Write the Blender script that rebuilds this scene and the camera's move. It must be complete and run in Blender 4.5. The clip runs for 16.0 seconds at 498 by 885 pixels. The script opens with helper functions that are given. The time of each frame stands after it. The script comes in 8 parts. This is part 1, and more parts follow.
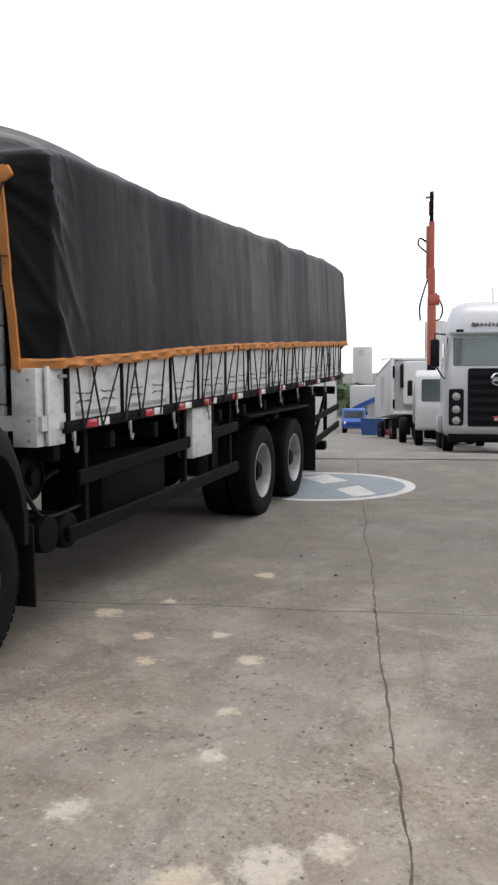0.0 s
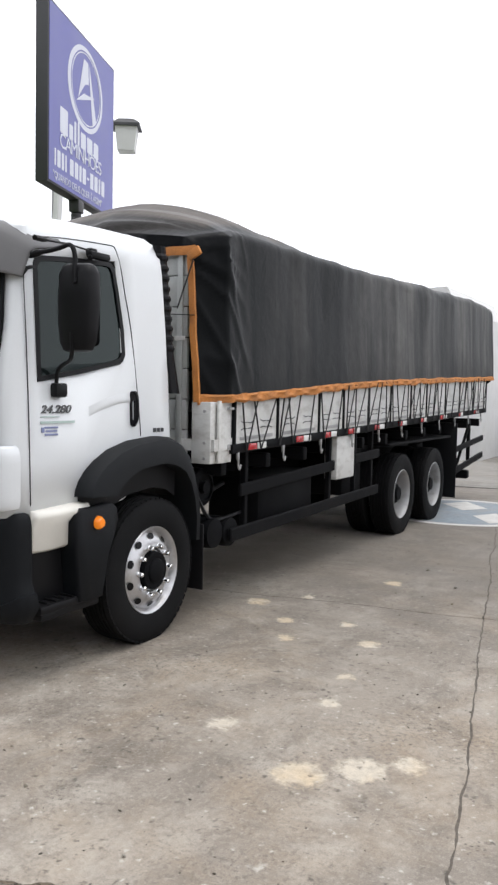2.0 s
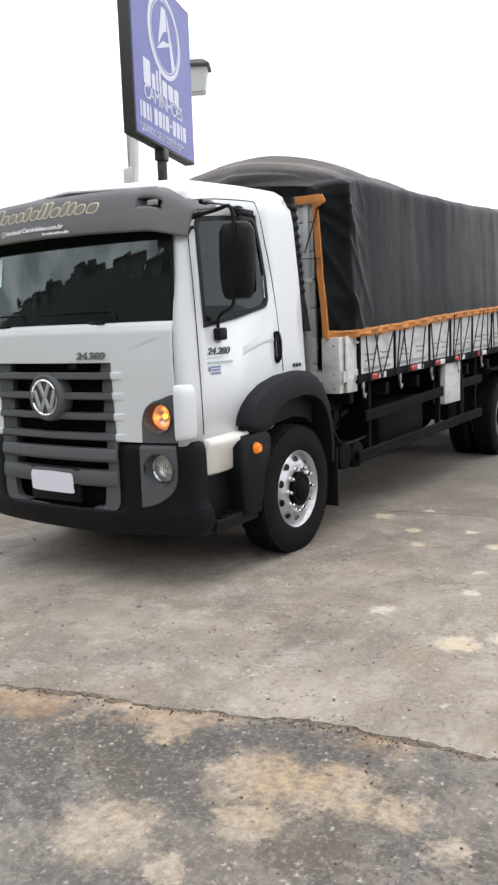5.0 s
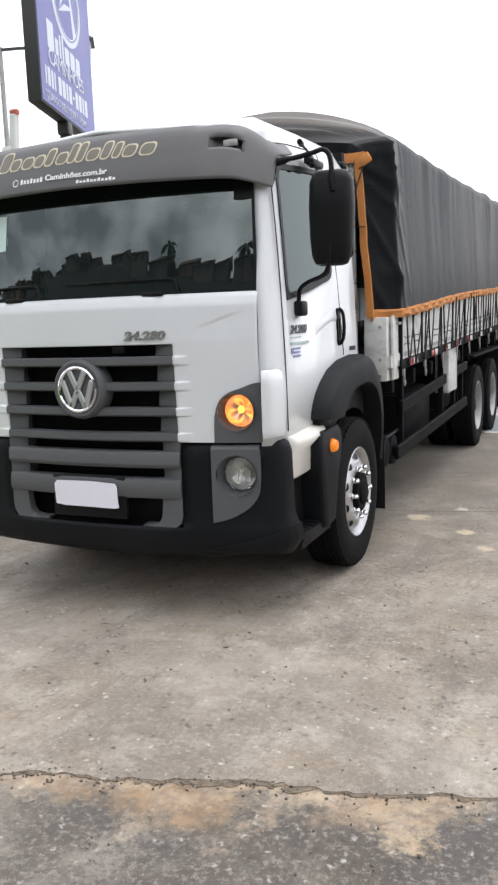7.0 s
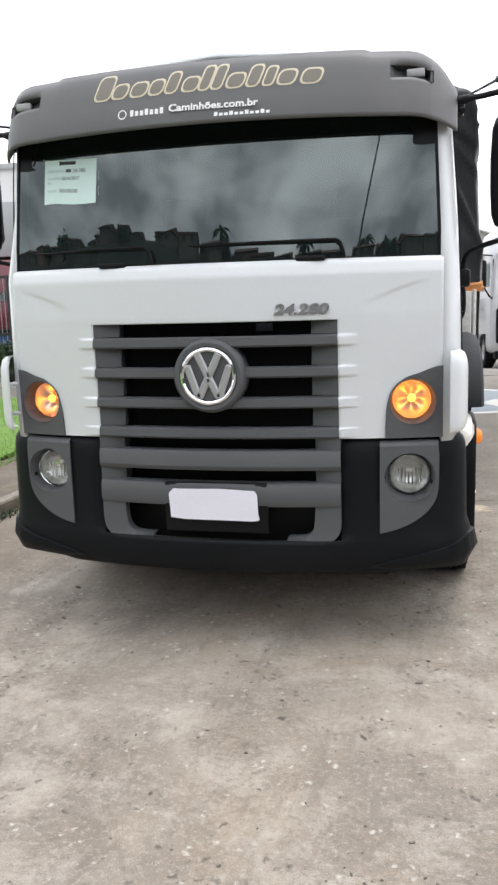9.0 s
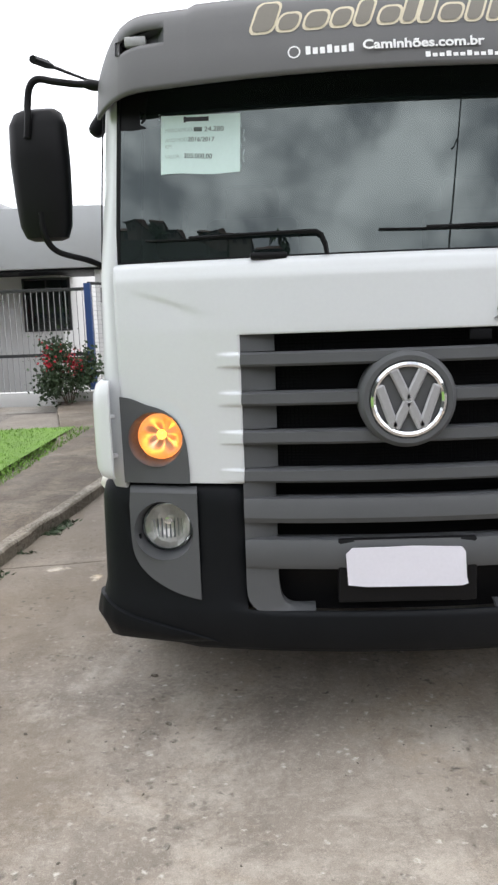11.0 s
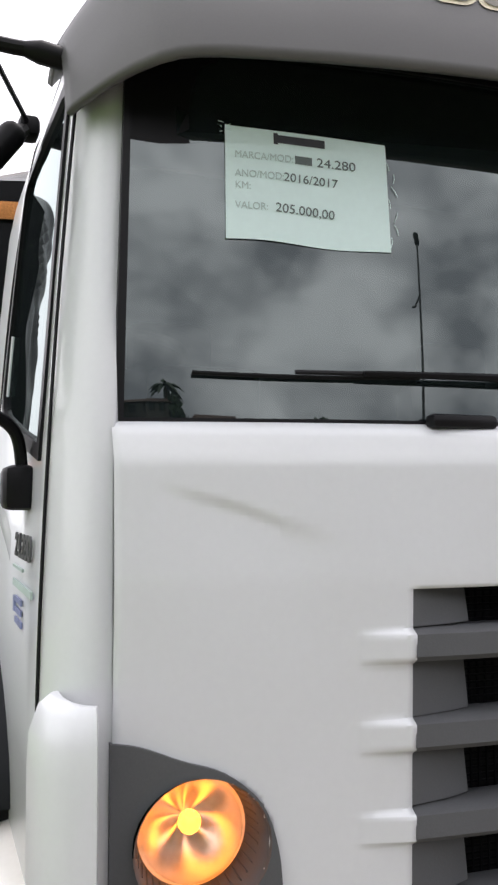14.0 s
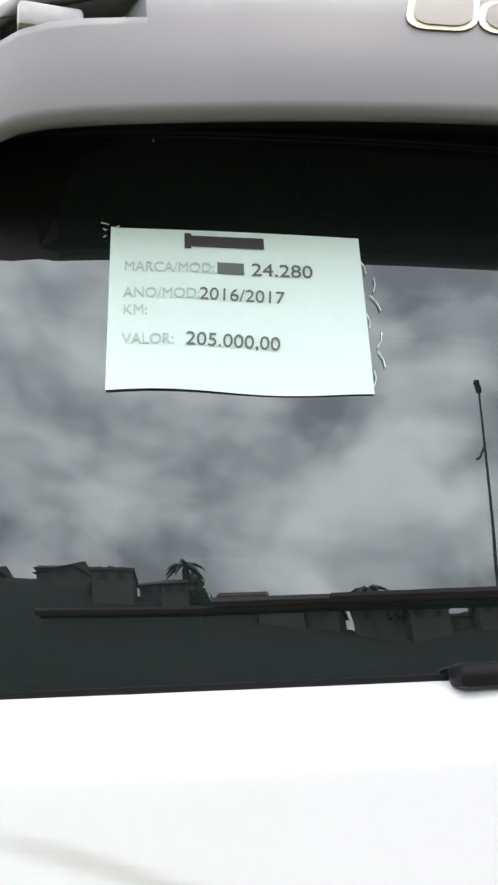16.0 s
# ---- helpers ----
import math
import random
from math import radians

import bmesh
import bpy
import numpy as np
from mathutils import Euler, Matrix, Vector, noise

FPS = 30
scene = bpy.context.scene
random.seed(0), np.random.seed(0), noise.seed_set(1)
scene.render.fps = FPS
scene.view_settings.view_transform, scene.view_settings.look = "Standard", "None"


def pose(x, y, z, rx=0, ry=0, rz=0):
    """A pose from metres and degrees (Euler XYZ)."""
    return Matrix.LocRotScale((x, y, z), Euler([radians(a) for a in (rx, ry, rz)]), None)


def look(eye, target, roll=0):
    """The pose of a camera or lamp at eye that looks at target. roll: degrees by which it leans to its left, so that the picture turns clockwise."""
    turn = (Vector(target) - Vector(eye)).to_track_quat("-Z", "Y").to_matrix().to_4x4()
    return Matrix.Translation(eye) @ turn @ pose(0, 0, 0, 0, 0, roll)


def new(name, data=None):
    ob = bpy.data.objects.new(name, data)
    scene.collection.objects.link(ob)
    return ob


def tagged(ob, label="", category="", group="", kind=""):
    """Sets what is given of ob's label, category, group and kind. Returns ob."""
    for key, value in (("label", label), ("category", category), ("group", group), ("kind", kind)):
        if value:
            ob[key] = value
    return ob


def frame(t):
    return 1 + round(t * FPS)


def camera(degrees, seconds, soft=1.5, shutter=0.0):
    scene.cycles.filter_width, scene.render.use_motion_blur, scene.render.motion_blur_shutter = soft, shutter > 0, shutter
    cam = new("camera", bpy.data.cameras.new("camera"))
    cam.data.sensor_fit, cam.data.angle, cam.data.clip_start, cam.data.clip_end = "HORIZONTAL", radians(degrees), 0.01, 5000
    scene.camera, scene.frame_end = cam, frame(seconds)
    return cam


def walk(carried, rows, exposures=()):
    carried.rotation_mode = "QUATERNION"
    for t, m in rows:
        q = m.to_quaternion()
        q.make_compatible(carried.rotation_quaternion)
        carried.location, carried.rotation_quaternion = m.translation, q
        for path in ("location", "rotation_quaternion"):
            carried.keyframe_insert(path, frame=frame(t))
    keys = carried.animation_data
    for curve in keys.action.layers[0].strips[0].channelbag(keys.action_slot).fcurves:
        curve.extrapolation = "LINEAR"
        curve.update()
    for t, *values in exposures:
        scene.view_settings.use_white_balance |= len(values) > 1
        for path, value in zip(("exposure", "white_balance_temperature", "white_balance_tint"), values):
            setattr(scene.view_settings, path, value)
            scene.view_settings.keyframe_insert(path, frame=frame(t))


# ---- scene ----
cam = camera(33.8, 16.0, soft=2.5)
PATH = [
    (0, (3.908, -3.527, 1.642), (3.289, -1.634, 1.46), -0.5),
    (0.5, (4.131, -3.77, 1.632), (3.638, -1.847, 1.391), -1.1),
    (1, (4.222, -4.046, 1.684), (3.577, -2.167, 1.455), -0.7),
    (1.2, (4.313, -4.248, 1.743), (3.553, -2.408, 1.555), 0.1),
    (1.5, (4.285, -4.348, 1.724), (3.43, -2.545, 1.58), 0.7),
    (2, (4.478, -4.57, 1.757), (3.506, -2.827, 1.626), 1.2),
    (2.5, (4.724, -4.793, 1.776), (3.708, -3.077, 1.626), 0.9),
    (3, (4.85, -5.044, 1.788), (3.849, -3.321, 1.618), 0.5),
    (3.5, (4.938, -5.156, 1.807), (3.905, -3.455, 1.602), -0.1),
    (4, (4.919, -5.198, 1.776), (3.839, -3.534, 1.524), -0.9),
    (4.5, (4.73, -5.396, 1.773), (3.614, -3.759, 1.498), -1.9),
    (4.7, (4.617, -5.442, 1.774), (3.492, -3.811, 1.496), -2.0),
    (6.8, (2.905, -5.315, 1.7), (2.084, -3.519, 1.381), -2.4),
    (7, (2.735, -5.268, 1.692), (1.93, -3.463, 1.388), -2.1),
    (7.5, (2.322, -5.235, 1.724), (1.593, -3.397, 1.423), -0.7),
    (8, (1.9, -5.173, 1.668), (1.245, -3.312, 1.343), -0.5),
    (8.5, (1.459, -5.066, 1.694), (0.893, -3.182, 1.331), -1.6),
    (9, (1.008, -5.018, 1.692), (0.561, -3.102, 1.33), -1.8),
    (9.5, (0.562, -4.851, 1.695), (0.187, -2.916, 1.355), -2.5),
    (9.7, (0.437, -4.796, 1.69), (0.089, -2.852, 1.372), -2.6),
    (11.8, (-0.993, -3.735, 1.593), (-0.862, -1.764, 1.279), -2.2),
    (12, (-1.111, -3.574, 1.582), (-0.934, -1.604, 1.288), -2.4),
    (12.5, (-1.311, -3.307, 1.592), (-1.041, -1.337, 1.379), -1.7),
    (13, (-1.485, -3.057, 1.63), (-0.96, -1.129, 1.531), -0.9),
    (13.5, (-1.433, -2.828, 1.658), (-0.783, -0.937, 1.655), -1.3),
    (14, (-1.3, -2.501, 1.708), (-0.556, -0.649, 1.837), -0.3),
    (14.5, (-1.17, -2.281, 1.751), (-0.454, -0.429, 1.989), -0.9),
    (15, (-1.046, -2.168, 1.829), (-0.34, -0.332, 2.193), -2.2),
    (15.5, (-0.908, -2.093, 1.864), (-0.29, -0.251, 2.34), -2.4),
    (16, (-0.912, -2.089, 1.855), (-0.402, -0.222, 2.356), -2.3),
]
walk(cam, [(t, look(eye, target, roll)) for t, eye, target, roll in PATH], exposures=((0, -0.42, 6500, 10), (1.0, -0.46, 6500, 10), (2.0, -0.1, 6500, 10), (3.5, -0.02, 6500, 10), (7.0, 0.1, 6500, 10), (9.0, 0.3, 6500, 10), (9.5, 0.32, 6500, 10), (12.0, 0.32, 6500, 10), (12.5, 0.1, 6550, 12), (13.0, -0.65, 6600, 13), (13.5, -0.32, 6600, 13), (14.0, 0.12, 6650, 15), (14.5, 0.3, 6650, 15), (15.0, 0.53, 6550, 13), (15.2, 0.62, 6550, 13), (16, 0.95, 6600, 14)))

# ---- light ----
world = bpy.data.worlds.new("world")
scene.world = world
world.use_nodes = True
wn, wl = world.node_tree.nodes, world.node_tree.links
wn.clear()
w_out = wn.new("ShaderNodeOutputWorld")
w_bg = wn.new("ShaderNodeBackground")
w_sky = wn.new("ShaderNodeTexSky")
w_sky.sky_type = "NISHITA"
w_sky.sun_disc = False
w_sky.sun_elevation = radians(76)
w_sky.sun_rotation = radians(59)
w_sky.dust_density = 4.0
w_tc = wn.new("ShaderNodeTexCoord")
w_map = wn.new("ShaderNodeMapping")
w_map.inputs["Scale"].default_value = (1.0, 1.0, 2.0)
w_n1 = wn.new("ShaderNodeTexNoise")
w_n1.inputs["Scale"].default_value = 3.6
w_n1.inputs["Detail"].default_value = 9.0
w_n1.inputs["Roughness"].default_value = 0.54
w_n1.inputs["Distortion"].default_value = 0.12
w_ramp = wn.new("ShaderNodeValToRGB")
w_ramp.color_ramp.elements[0].position = 0.38
w_ramp.color_ramp.elements[0].color = (0.30, 0.31, 0.33, 1)
w_ramp.color_ramp.elements[1].position = 0.64
w_ramp.color_ramp.elements[1].color = (1.0, 1.0, 1.0, 1)
w_mul = wn.new("ShaderNodeMixRGB")
w_mul.blend_type = "MIX"
w_mul.inputs[0].default_value = 0.93
w_gain = wn.new("ShaderNodeMixRGB")
w_gain.blend_type = "MULTIPLY"
w_gain.inputs[0].default_value = 1.0
w_gain.inputs[2].default_value = (22.6, 22.9, 23.8, 1)
wl.new(w_tc.outputs["Generated"], w_map.inputs["Vector"])
wl.new(w_map.outputs["Vector"], w_n1.inputs["Vector"])
wl.new(w_n1.outputs["Fac"], w_ramp.inputs["Fac"])
# the cloud thins to an even veil towards the sun
w_dot = wn.new("ShaderNodeVectorMath")
w_dot.operation = "DOT_PRODUCT"
w_dot.inputs[1].default_value = (0.12, 0.80, 0.58)
wl.new(w_tc.outputs["Generated"], w_dot.inputs[0])
w_thin = wn.new("ShaderNodeMapRange")
w_thin.inputs["From Min"].default_value, w_thin.inputs["From Max"].default_value = 0.0, 0.5
w_thin.inputs["To Min"].default_value, w_thin.inputs["To Max"].default_value = 0.0, 0.95
wl.new(w_dot.outputs["Value"], w_thin.inputs["Value"])
w_veil = wn.new("ShaderNodeMixRGB")
wl.new(w_thin.outputs["Result"], w_veil.inputs[0])
wl.new(w_ramp.outputs["Color"], w_veil.inputs[1])
w_veil.inputs[2].default_value = (0.68, 0.68, 0.69, 1)
wl.new(w_veil.outputs["Color"], w_gain.inputs[1])
wl.new(w_sky.outputs["Color"], w_mul.inputs[1])
wl.new(w_gain.outputs["Color"], w_mul.inputs[2])
# an overcast sky is brighter overhead than at the skyline
w_sep = wn.new("ShaderNodeSeparateXYZ")
wl.new(w_tc.outputs["Generated"], w_sep.inputs[0])
w_zen = wn.new("ShaderNodeMapRange")
w_zen.inputs["From Min"].default_value, w_zen.inputs["From Max"].default_value = 0.0, 1.0
w_zen.inputs["To Min"].default_value, w_zen.inputs["To Max"].default_value = 0.95, 1.15
wl.new(w_sep.outputs["Z"], w_zen.inputs["Value"])
# and brighter towards the veiled sun than opposite it
w_side = wn.new("ShaderNodeMapRange")
w_side.inputs["From Min"].default_value, w_side.inputs["From Max"].default_value = -0.8, 0.9
w_side.inputs["To Min"].default_value, w_side.inputs["To Max"].default_value = 1.02, 1.16
wl.new(w_dot.outputs["Value"], w_side.inputs["Value"])
w_both = wn.new("ShaderNodeMath")
w_both.operation = "MULTIPLY"
wl.new(w_zen.outputs["Result"], w_both.inputs[0])
wl.new(w_side.outputs["Result"], w_both.inputs[1])
w_over = wn.new("ShaderNodeMixRGB")
w_over.blend_type = "MULTIPLY"
w_over.inputs[0].default_value = 1.0
wl.new(w_mul.outputs["Color"], w_over.inputs[1])
wl.new(w_both.outputs[0], w_over.inputs[2])
wl.new(w_over.outputs["Color"], w_bg.inputs["Color"])
w_bg.inputs["Strength"].default_value = 0.10
wl.new(w_bg.outputs["Background"], w_out.inputs["Surface"])

sun = new("sun", bpy.data.lights.new("sun", "SUN"))
sun.data.energy = 0.9
sun.data.angle = radians(25)
sun.data.color = (1.0, 0.97, 0.93)
sun.matrix_world = look((5, 3, 24), (0, 0, 0))

# ---- materials ----


def material(name, color, rough=0.5, metal=0.0, var=0.12, scale=6.0, fine=80.0, bump=0.0, coat=0.0, spec=0.5, dirt=None, dirt_amount=0.0, dirt_scale=2.0, rough_var=0.1, stretch=(1, 1, 1)):
    """A surface with broad and fine variation of colour and gloss, and fine relief."""
    m = bpy.data.materials.new(name)
    m.use_nodes = True
    n, l = m.node_tree.nodes, m.node_tree.links
    b = n["Principled BSDF"]
    tc = n.new("ShaderNodeTexCoord")
    mp = n.new("ShaderNodeMapping")
    mp.inputs["Scale"].default_value = stretch
    l.new(tc.outputs["Object"], mp.inputs["Vector"])
    big, small = n.new("ShaderNodeTexNoise"), n.new("ShaderNodeTexNoise")
    big.inputs["Scale"].default_value, big.inputs["Detail"].default_value = scale, 5
    small.inputs["Scale"].default_value, small.inputs["Detail"].default_value = fine, 3
    l.new(mp.outputs["Vector"], big.inputs["Vector"])
    l.new(mp.outputs["Vector"], small.inputs["Vector"])
    add = n.new("ShaderNodeMath")
    add.operation = "ADD"
    l.new(big.outputs["Fac"], add.inputs[0])
    l.new(small.outputs["Fac"], add.inputs[1])
    rg = n.new("ShaderNodeMapRange")
    rg.inputs["From Min"].default_value, rg.inputs["From Max"].default_value = 0.6, 1.4
    rg.inputs["To Min"].default_value, rg.inputs["To Max"].default_value = 1 - var, 1 + var
    l.new(add.outputs[0], rg.inputs["Value"])
    mul = n.new("ShaderNodeMixRGB")
    mul.blend_type, mul.inputs[0].default_value = "MULTIPLY", 1.0
    mul.inputs[1].default_value = (*color, 1)
    l.new(rg.outputs["Result"], mul.inputs[2])
    out = mul.outputs["Color"]
    if dirt:
        dn = n.new("ShaderNodeTexNoise")
        dn.inputs["Scale"].default_value, dn.inputs["Detail"].default_value = dirt_scale, 8
        dn.inputs["Roughness"].default_value = 0.65
        l.new(mp.outputs["Vector"], dn.inputs["Vector"])
        dr = n.new("ShaderNodeMapRange")
        dr.inputs["From Min"].default_value, dr.inputs["From Max"].default_value = 0.48, 0.72
        dr.inputs["To Min"].default_value, dr.inputs["To Max"].default_value = 0.0, dirt_amount
        l.new(dn.outputs["Fac"], dr.inputs["Value"])
        mx = n.new("ShaderNodeMixRGB")
        l.new(dr.outputs["Result"], mx.inputs[0])
        l.new(out, mx.inputs[1])
        mx.inputs[2].default_value = (*dirt, 1)
        out = mx.outputs["Color"]
    l.new(out, b.inputs["Base Color"])
    rr = n.new("ShaderNodeMapRange")
    rr.inputs["To Min"].default_value, rr.inputs["To Max"].default_value = max(0.02, rough - rough_var), min(1, rough + rough_var)
    l.new(big.outputs["Fac"], rr.inputs["Value"])
    l.new(rr.outputs["Result"], b.inputs["Roughness"])
    b.inputs["Metallic"].default_value = metal
    b.inputs["Specular IOR Level"].default_value = spec
    b.inputs["Coat Weight"].default_value = coat
    b.inputs["Coat Roughness"].default_value = 0.06
    if bump:
        bp = n.new("ShaderNodeBump")
        bp.inputs["Strength"].default_value, bp.inputs["Distance"].default_value = bump, 0.01
        l.new(small.outputs["Fac"], bp.inputs["Height"])
        l.new(bp.outputs["Normal"], b.inputs["Normal"])
    return m


def glass_material(name, tint, clear, rough=0.006, ior=1.95):
    """Tinted pane: Fresnel gloss over a tinted see-through body."""
    m = bpy.data.materials.new(name)
    m.use_nodes = True
    n, l = m.node_tree.nodes, m.node_tree.links
    n.clear()
    out, mix = n.new("ShaderNodeOutputMaterial"), n.new("ShaderNodeMixShader")
    body, dark, gl, tr = n.new("ShaderNodeMixShader"), n.new("ShaderNodeBsdfDiffuse"), n.new("ShaderNodeBsdfGlossy"), n.new("ShaderNodeBsdfTransparent")
    fr = n.new("ShaderNodeFresnel")
    fr.inputs["IOR"].default_value = ior
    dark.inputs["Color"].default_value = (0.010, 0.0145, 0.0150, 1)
    tr.inputs["Color"].default_value = (*tint, 1)
    gl.inputs["Roughness"].default_value = rough
    gl.inputs["Color"].default_value = (0.86, 0.96, 0.94, 1)
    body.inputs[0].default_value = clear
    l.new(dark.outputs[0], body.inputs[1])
    l.new(tr.outputs[0], body.inputs[2])
    l.new(fr.outputs[0], mix.inputs[0])
    l.new(body.outputs[0], mix.inputs[1])
    l.new(gl.outputs[0], mix.inputs[2])
    l.new(mix.outputs[0], out.inputs["Surface"])
    return m


def glow_material(name, color, base, strength):
    m = material(name, base, 0.2, var=0.15, scale=40)
    b = m.node_tree.nodes["Principled BSDF"]
    b.inputs["Emission Color"].default_value = (*color, 1)
    b.inputs["Emission Strength"].default_value = strength
    return m


def node_noise(n, l, vec, scale, detail=5, rough=0.6, dist=0.0):
    t = n.new("ShaderNodeTexNoise")
    t.inputs["Scale"].default_value, t.inputs["Detail"].default_value = scale, detail
    t.inputs["Roughness"].default_value, t.inputs["Distortion"].default_value = rough, dist
    l.new(vec, t.inputs["Vector"])
    return t.outputs["Fac"]


def node_range(n, l, value, a, b, c=0.0, d=1.0):
    r = n.new("ShaderNodeMapRange")
    for k, v in (("From Min", a), ("From Max", b), ("To Min", c), ("To Max", d)):
        r.inputs[k].default_value = v
    l.new(value, r.inputs["Value"])
    return r.outputs["Result"]


def node_math(n, l, op, a, b):
    r = n.new("ShaderNodeMath")
    r.operation = op
    for k, v in ((0, a), (1, b)):
        if isinstance(v, (int, float)):
            r.inputs[k].default_value = v
        else:
            l.new(v, r.inputs[k])
    return r.outputs[0]


def node_mix(n, l, fac, a, b):
    r = n.new("ShaderNodeMixRGB")
    for k, v in ((0, fac), (1, a), (2, b)):
        if isinstance(v, (int, float)):
            r.inputs[k].default_value = v
        elif isinstance(v, tuple):
            r.inputs[k].default_value = (*v, 1)
        else:
            l.new(v, r.inputs[k])
    return r.outputs[0]


def spot_mask(n, l, pos, spots, ragged):
    """Where ragged-edged spots (x, y, radius) lie on the ground."""
    wob = node_math(n, l, "MULTIPLY", node_math(n, l, "SUBTRACT", node_noise(n, l, pos, 9.0, 8, 0.8), 0.5), ragged)
    total = None
    for x, y, r in spots:
        d = n.new("ShaderNodeVectorMath")
        d.operation = "DISTANCE"
        l.new(pos, d.inputs[0])
        d.inputs[1].default_value = (x, y, 0)
        m = node_range(n, l, node_math(n, l, "ADD", d.outputs["Value"], wob), r * 0.55, r * 0.95, 1.0, 0.0)
        total = m if total is None else node_math(n, l, "MAXIMUM", total, m)
    return total


def speckle(n, l, pos, scale, size, share):
    """Small scattered flecks: a share of the cells of a given size."""
    v = n.new("ShaderNodeTexVoronoi")
    v.inputs["Scale"].default_value = scale
    wob = n.new("ShaderNodeTexNoise")
    wob.inputs["Scale"].default_value, wob.inputs["Detail"].default_value = scale * 1.3, 4
    l.new(pos, wob.inputs["Vector"])
    shift = n.new("ShaderNodeVectorMath")
    shift.operation = "MULTIPLY_ADD"
    l.new(wob.outputs["Color"], shift.inputs[0])
    shift.inputs[1].default_value = (1.6 / scale, 1.6 / scale, 0.0)
    l.new(pos, shift.inputs[2])
    l.new(shift.outputs[0], v.inputs["Vector"])
    sep = n.new("ShaderNodeSeparateXYZ")
    l.new(v.outputs["Color"], sep.inputs[0])
    on = node_range(n, l, sep.outputs["X"], share, share - 0.02)
    return node_math(n, l, "MULTIPLY", node_range(n, l, v.outputs["Distance"], size, size * 0.25), on)


def concrete_material(name, base, pale, dark, patch_amount, grit=1.0, spots=(), sand_line=None, ragged=0.32, spot_colour=(0.58, 0.52, 0.425), grime_and_shade=(), grey_span=None, patchy=0.36):
    """Worn yard paving: broad stains, scuffs, pale chips, dark flecks and grit, sand drifted along an edge."""
    m = bpy.data.materials.new(name)
    m.use_nodes = True
    n, l = m.node_tree.nodes, m.node_tree.links
    b = n["Principled BSDF"]
    geo = n.new("ShaderNodeNewGeometry")
    pos = geo.outputs["Position"]
    scuff = n.new("ShaderNodeMapping")
    scuff.inputs["Rotation"].default_value = (0, 0, radians(28))
    scuff.inputs["Scale"].default_value = (1.0, 0.22, 1.0)
    l.new(pos, scuff.inputs["Vector"])
    c = node_mix(n, l, node_range(n, l, node_noise(n, l, pos, 0.55, 12, 0.72, 0.6), 0.36, 0.58), dark, base)
    c = node_mix(n, l, node_range(n, l, node_noise(n, l, pos, 1.6, 12, 0.78, 0.3), 0.47, 0.61, 0.0, 0.75), c, pale)
    c = node_mix(n, l, node_range(n, l, node_noise(n, l, scuff.outputs["Vector"], 3.5, 10, 0.75), 0.50, 0.64, 0.0, 0.55), c, dark)
    c = node_mix(n, l, node_range(n, l, node_noise(n, l, pos, 0.8, 10, 0.75, 0.4), 0.48, 0.66, 0.0, 0.42), c, (base[0] * 1.02, base[1] * 0.86, base[2] * 0.66))
    c = node_mix(n, l, node_range(n, l, node_noise(n, l, pos, 2.6, 12, 0.78, 0.6), 0.53, 0.62, 0.0, 0.50), c, dark)
    gritty = node_range(n, l, node_noise(n, l, pos, 0.9, 8, 0.7), 0.44, 0.60)
    c = node_mix(n, l, node_range(n, l, node_noise(n, l, pos, 42.0, 6, 0.8), 0.52, 0.60, 0.0, 0.40 * grit), c, pale)
    c = node_mix(n, l, node_math(n, l, "MULTIPLY", node_range(n, l, node_noise(n, l, pos, 30.0, 8, 0.85), 0.51, 0.58, 0.0, 0.85 * grit), gritty), c, dark)
    chip = (0.60, 0.57, 0.51)
    c = node_mix(n, l, node_math(n, l, "MULTIPLY", speckle(n, l, pos, 38.0, 0.46, 0.07 * grit), patch_amount * 0.65), c, chip)
    c = node_mix(n, l, node_math(n, l, "MULTIPLY", speckle(n, l, pos, 9.0, 0.26, 0.035), patch_amount * 0.7), c, chip)
    # brown dirt spots; those under the truck paint its shade into the colour
    if grime_and_shade:
        c = node_mix(n, l, node_math(n, l, "MULTIPLY", spot_mask(n, l, pos, grime_and_shade, 1.2), 0.58), c, (0.140, 0.110, 0.076))
    if grey_span:
        # darker, greyer tone that sets in beyond a ragged line across the yard
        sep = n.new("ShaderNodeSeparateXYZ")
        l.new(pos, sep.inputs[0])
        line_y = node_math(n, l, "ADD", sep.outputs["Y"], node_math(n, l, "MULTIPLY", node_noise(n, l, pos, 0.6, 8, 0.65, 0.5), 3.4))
        c = node_mix(n, l, node_range(n, l, line_y, grey_span[0], grey_span[1], 0.0, 0.66), c, (0.150, 0.136, 0.118))
    if spots:
        worn = node_range(n, l, node_noise(n, l, pos, 16.0, 8, 0.8), patchy, 0.60, 0.45 - (patchy - 0.36) * 4, 1.0)
        tint = node_mix(n, l, node_range(n, l, node_noise(n, l, pos, 2.7, 3, 0.5), 0.42, 0.58), spot_colour, (spot_colour[0], spot_colour[1] * 0.91, spot_colour[2] * 0.78))
        c = node_mix(n, l, node_math(n, l, "MULTIPLY", spot_mask(n, l, pos, spots, ragged), worn), c, tint)
    if sand_line:
        sep = n.new("ShaderNodeSeparateXYZ")
        l.new(pos, sep.inputs[0])
        k, s = sand_line
        off = node_math(n, l, "SUBTRACT", node_math(n, l, "MULTIPLY", sep.outputs["X"], s), sep.outputs["Y"])
        off = node_math(n, l, "ADD", off, k)
        off = node_math(n, l, "ADD", off, node_math(n, l, "MULTIPLY", node_math(n, l, "SUBTRACT", node_noise(n, l, pos, 1.5, 10, 0.75), 0.45), 1.5))
        off = node_math(n, l, "SUBTRACT", off, node_range(n, l, sep.outputs["X"], 2.0, 2.5, 0.13, 0.0))
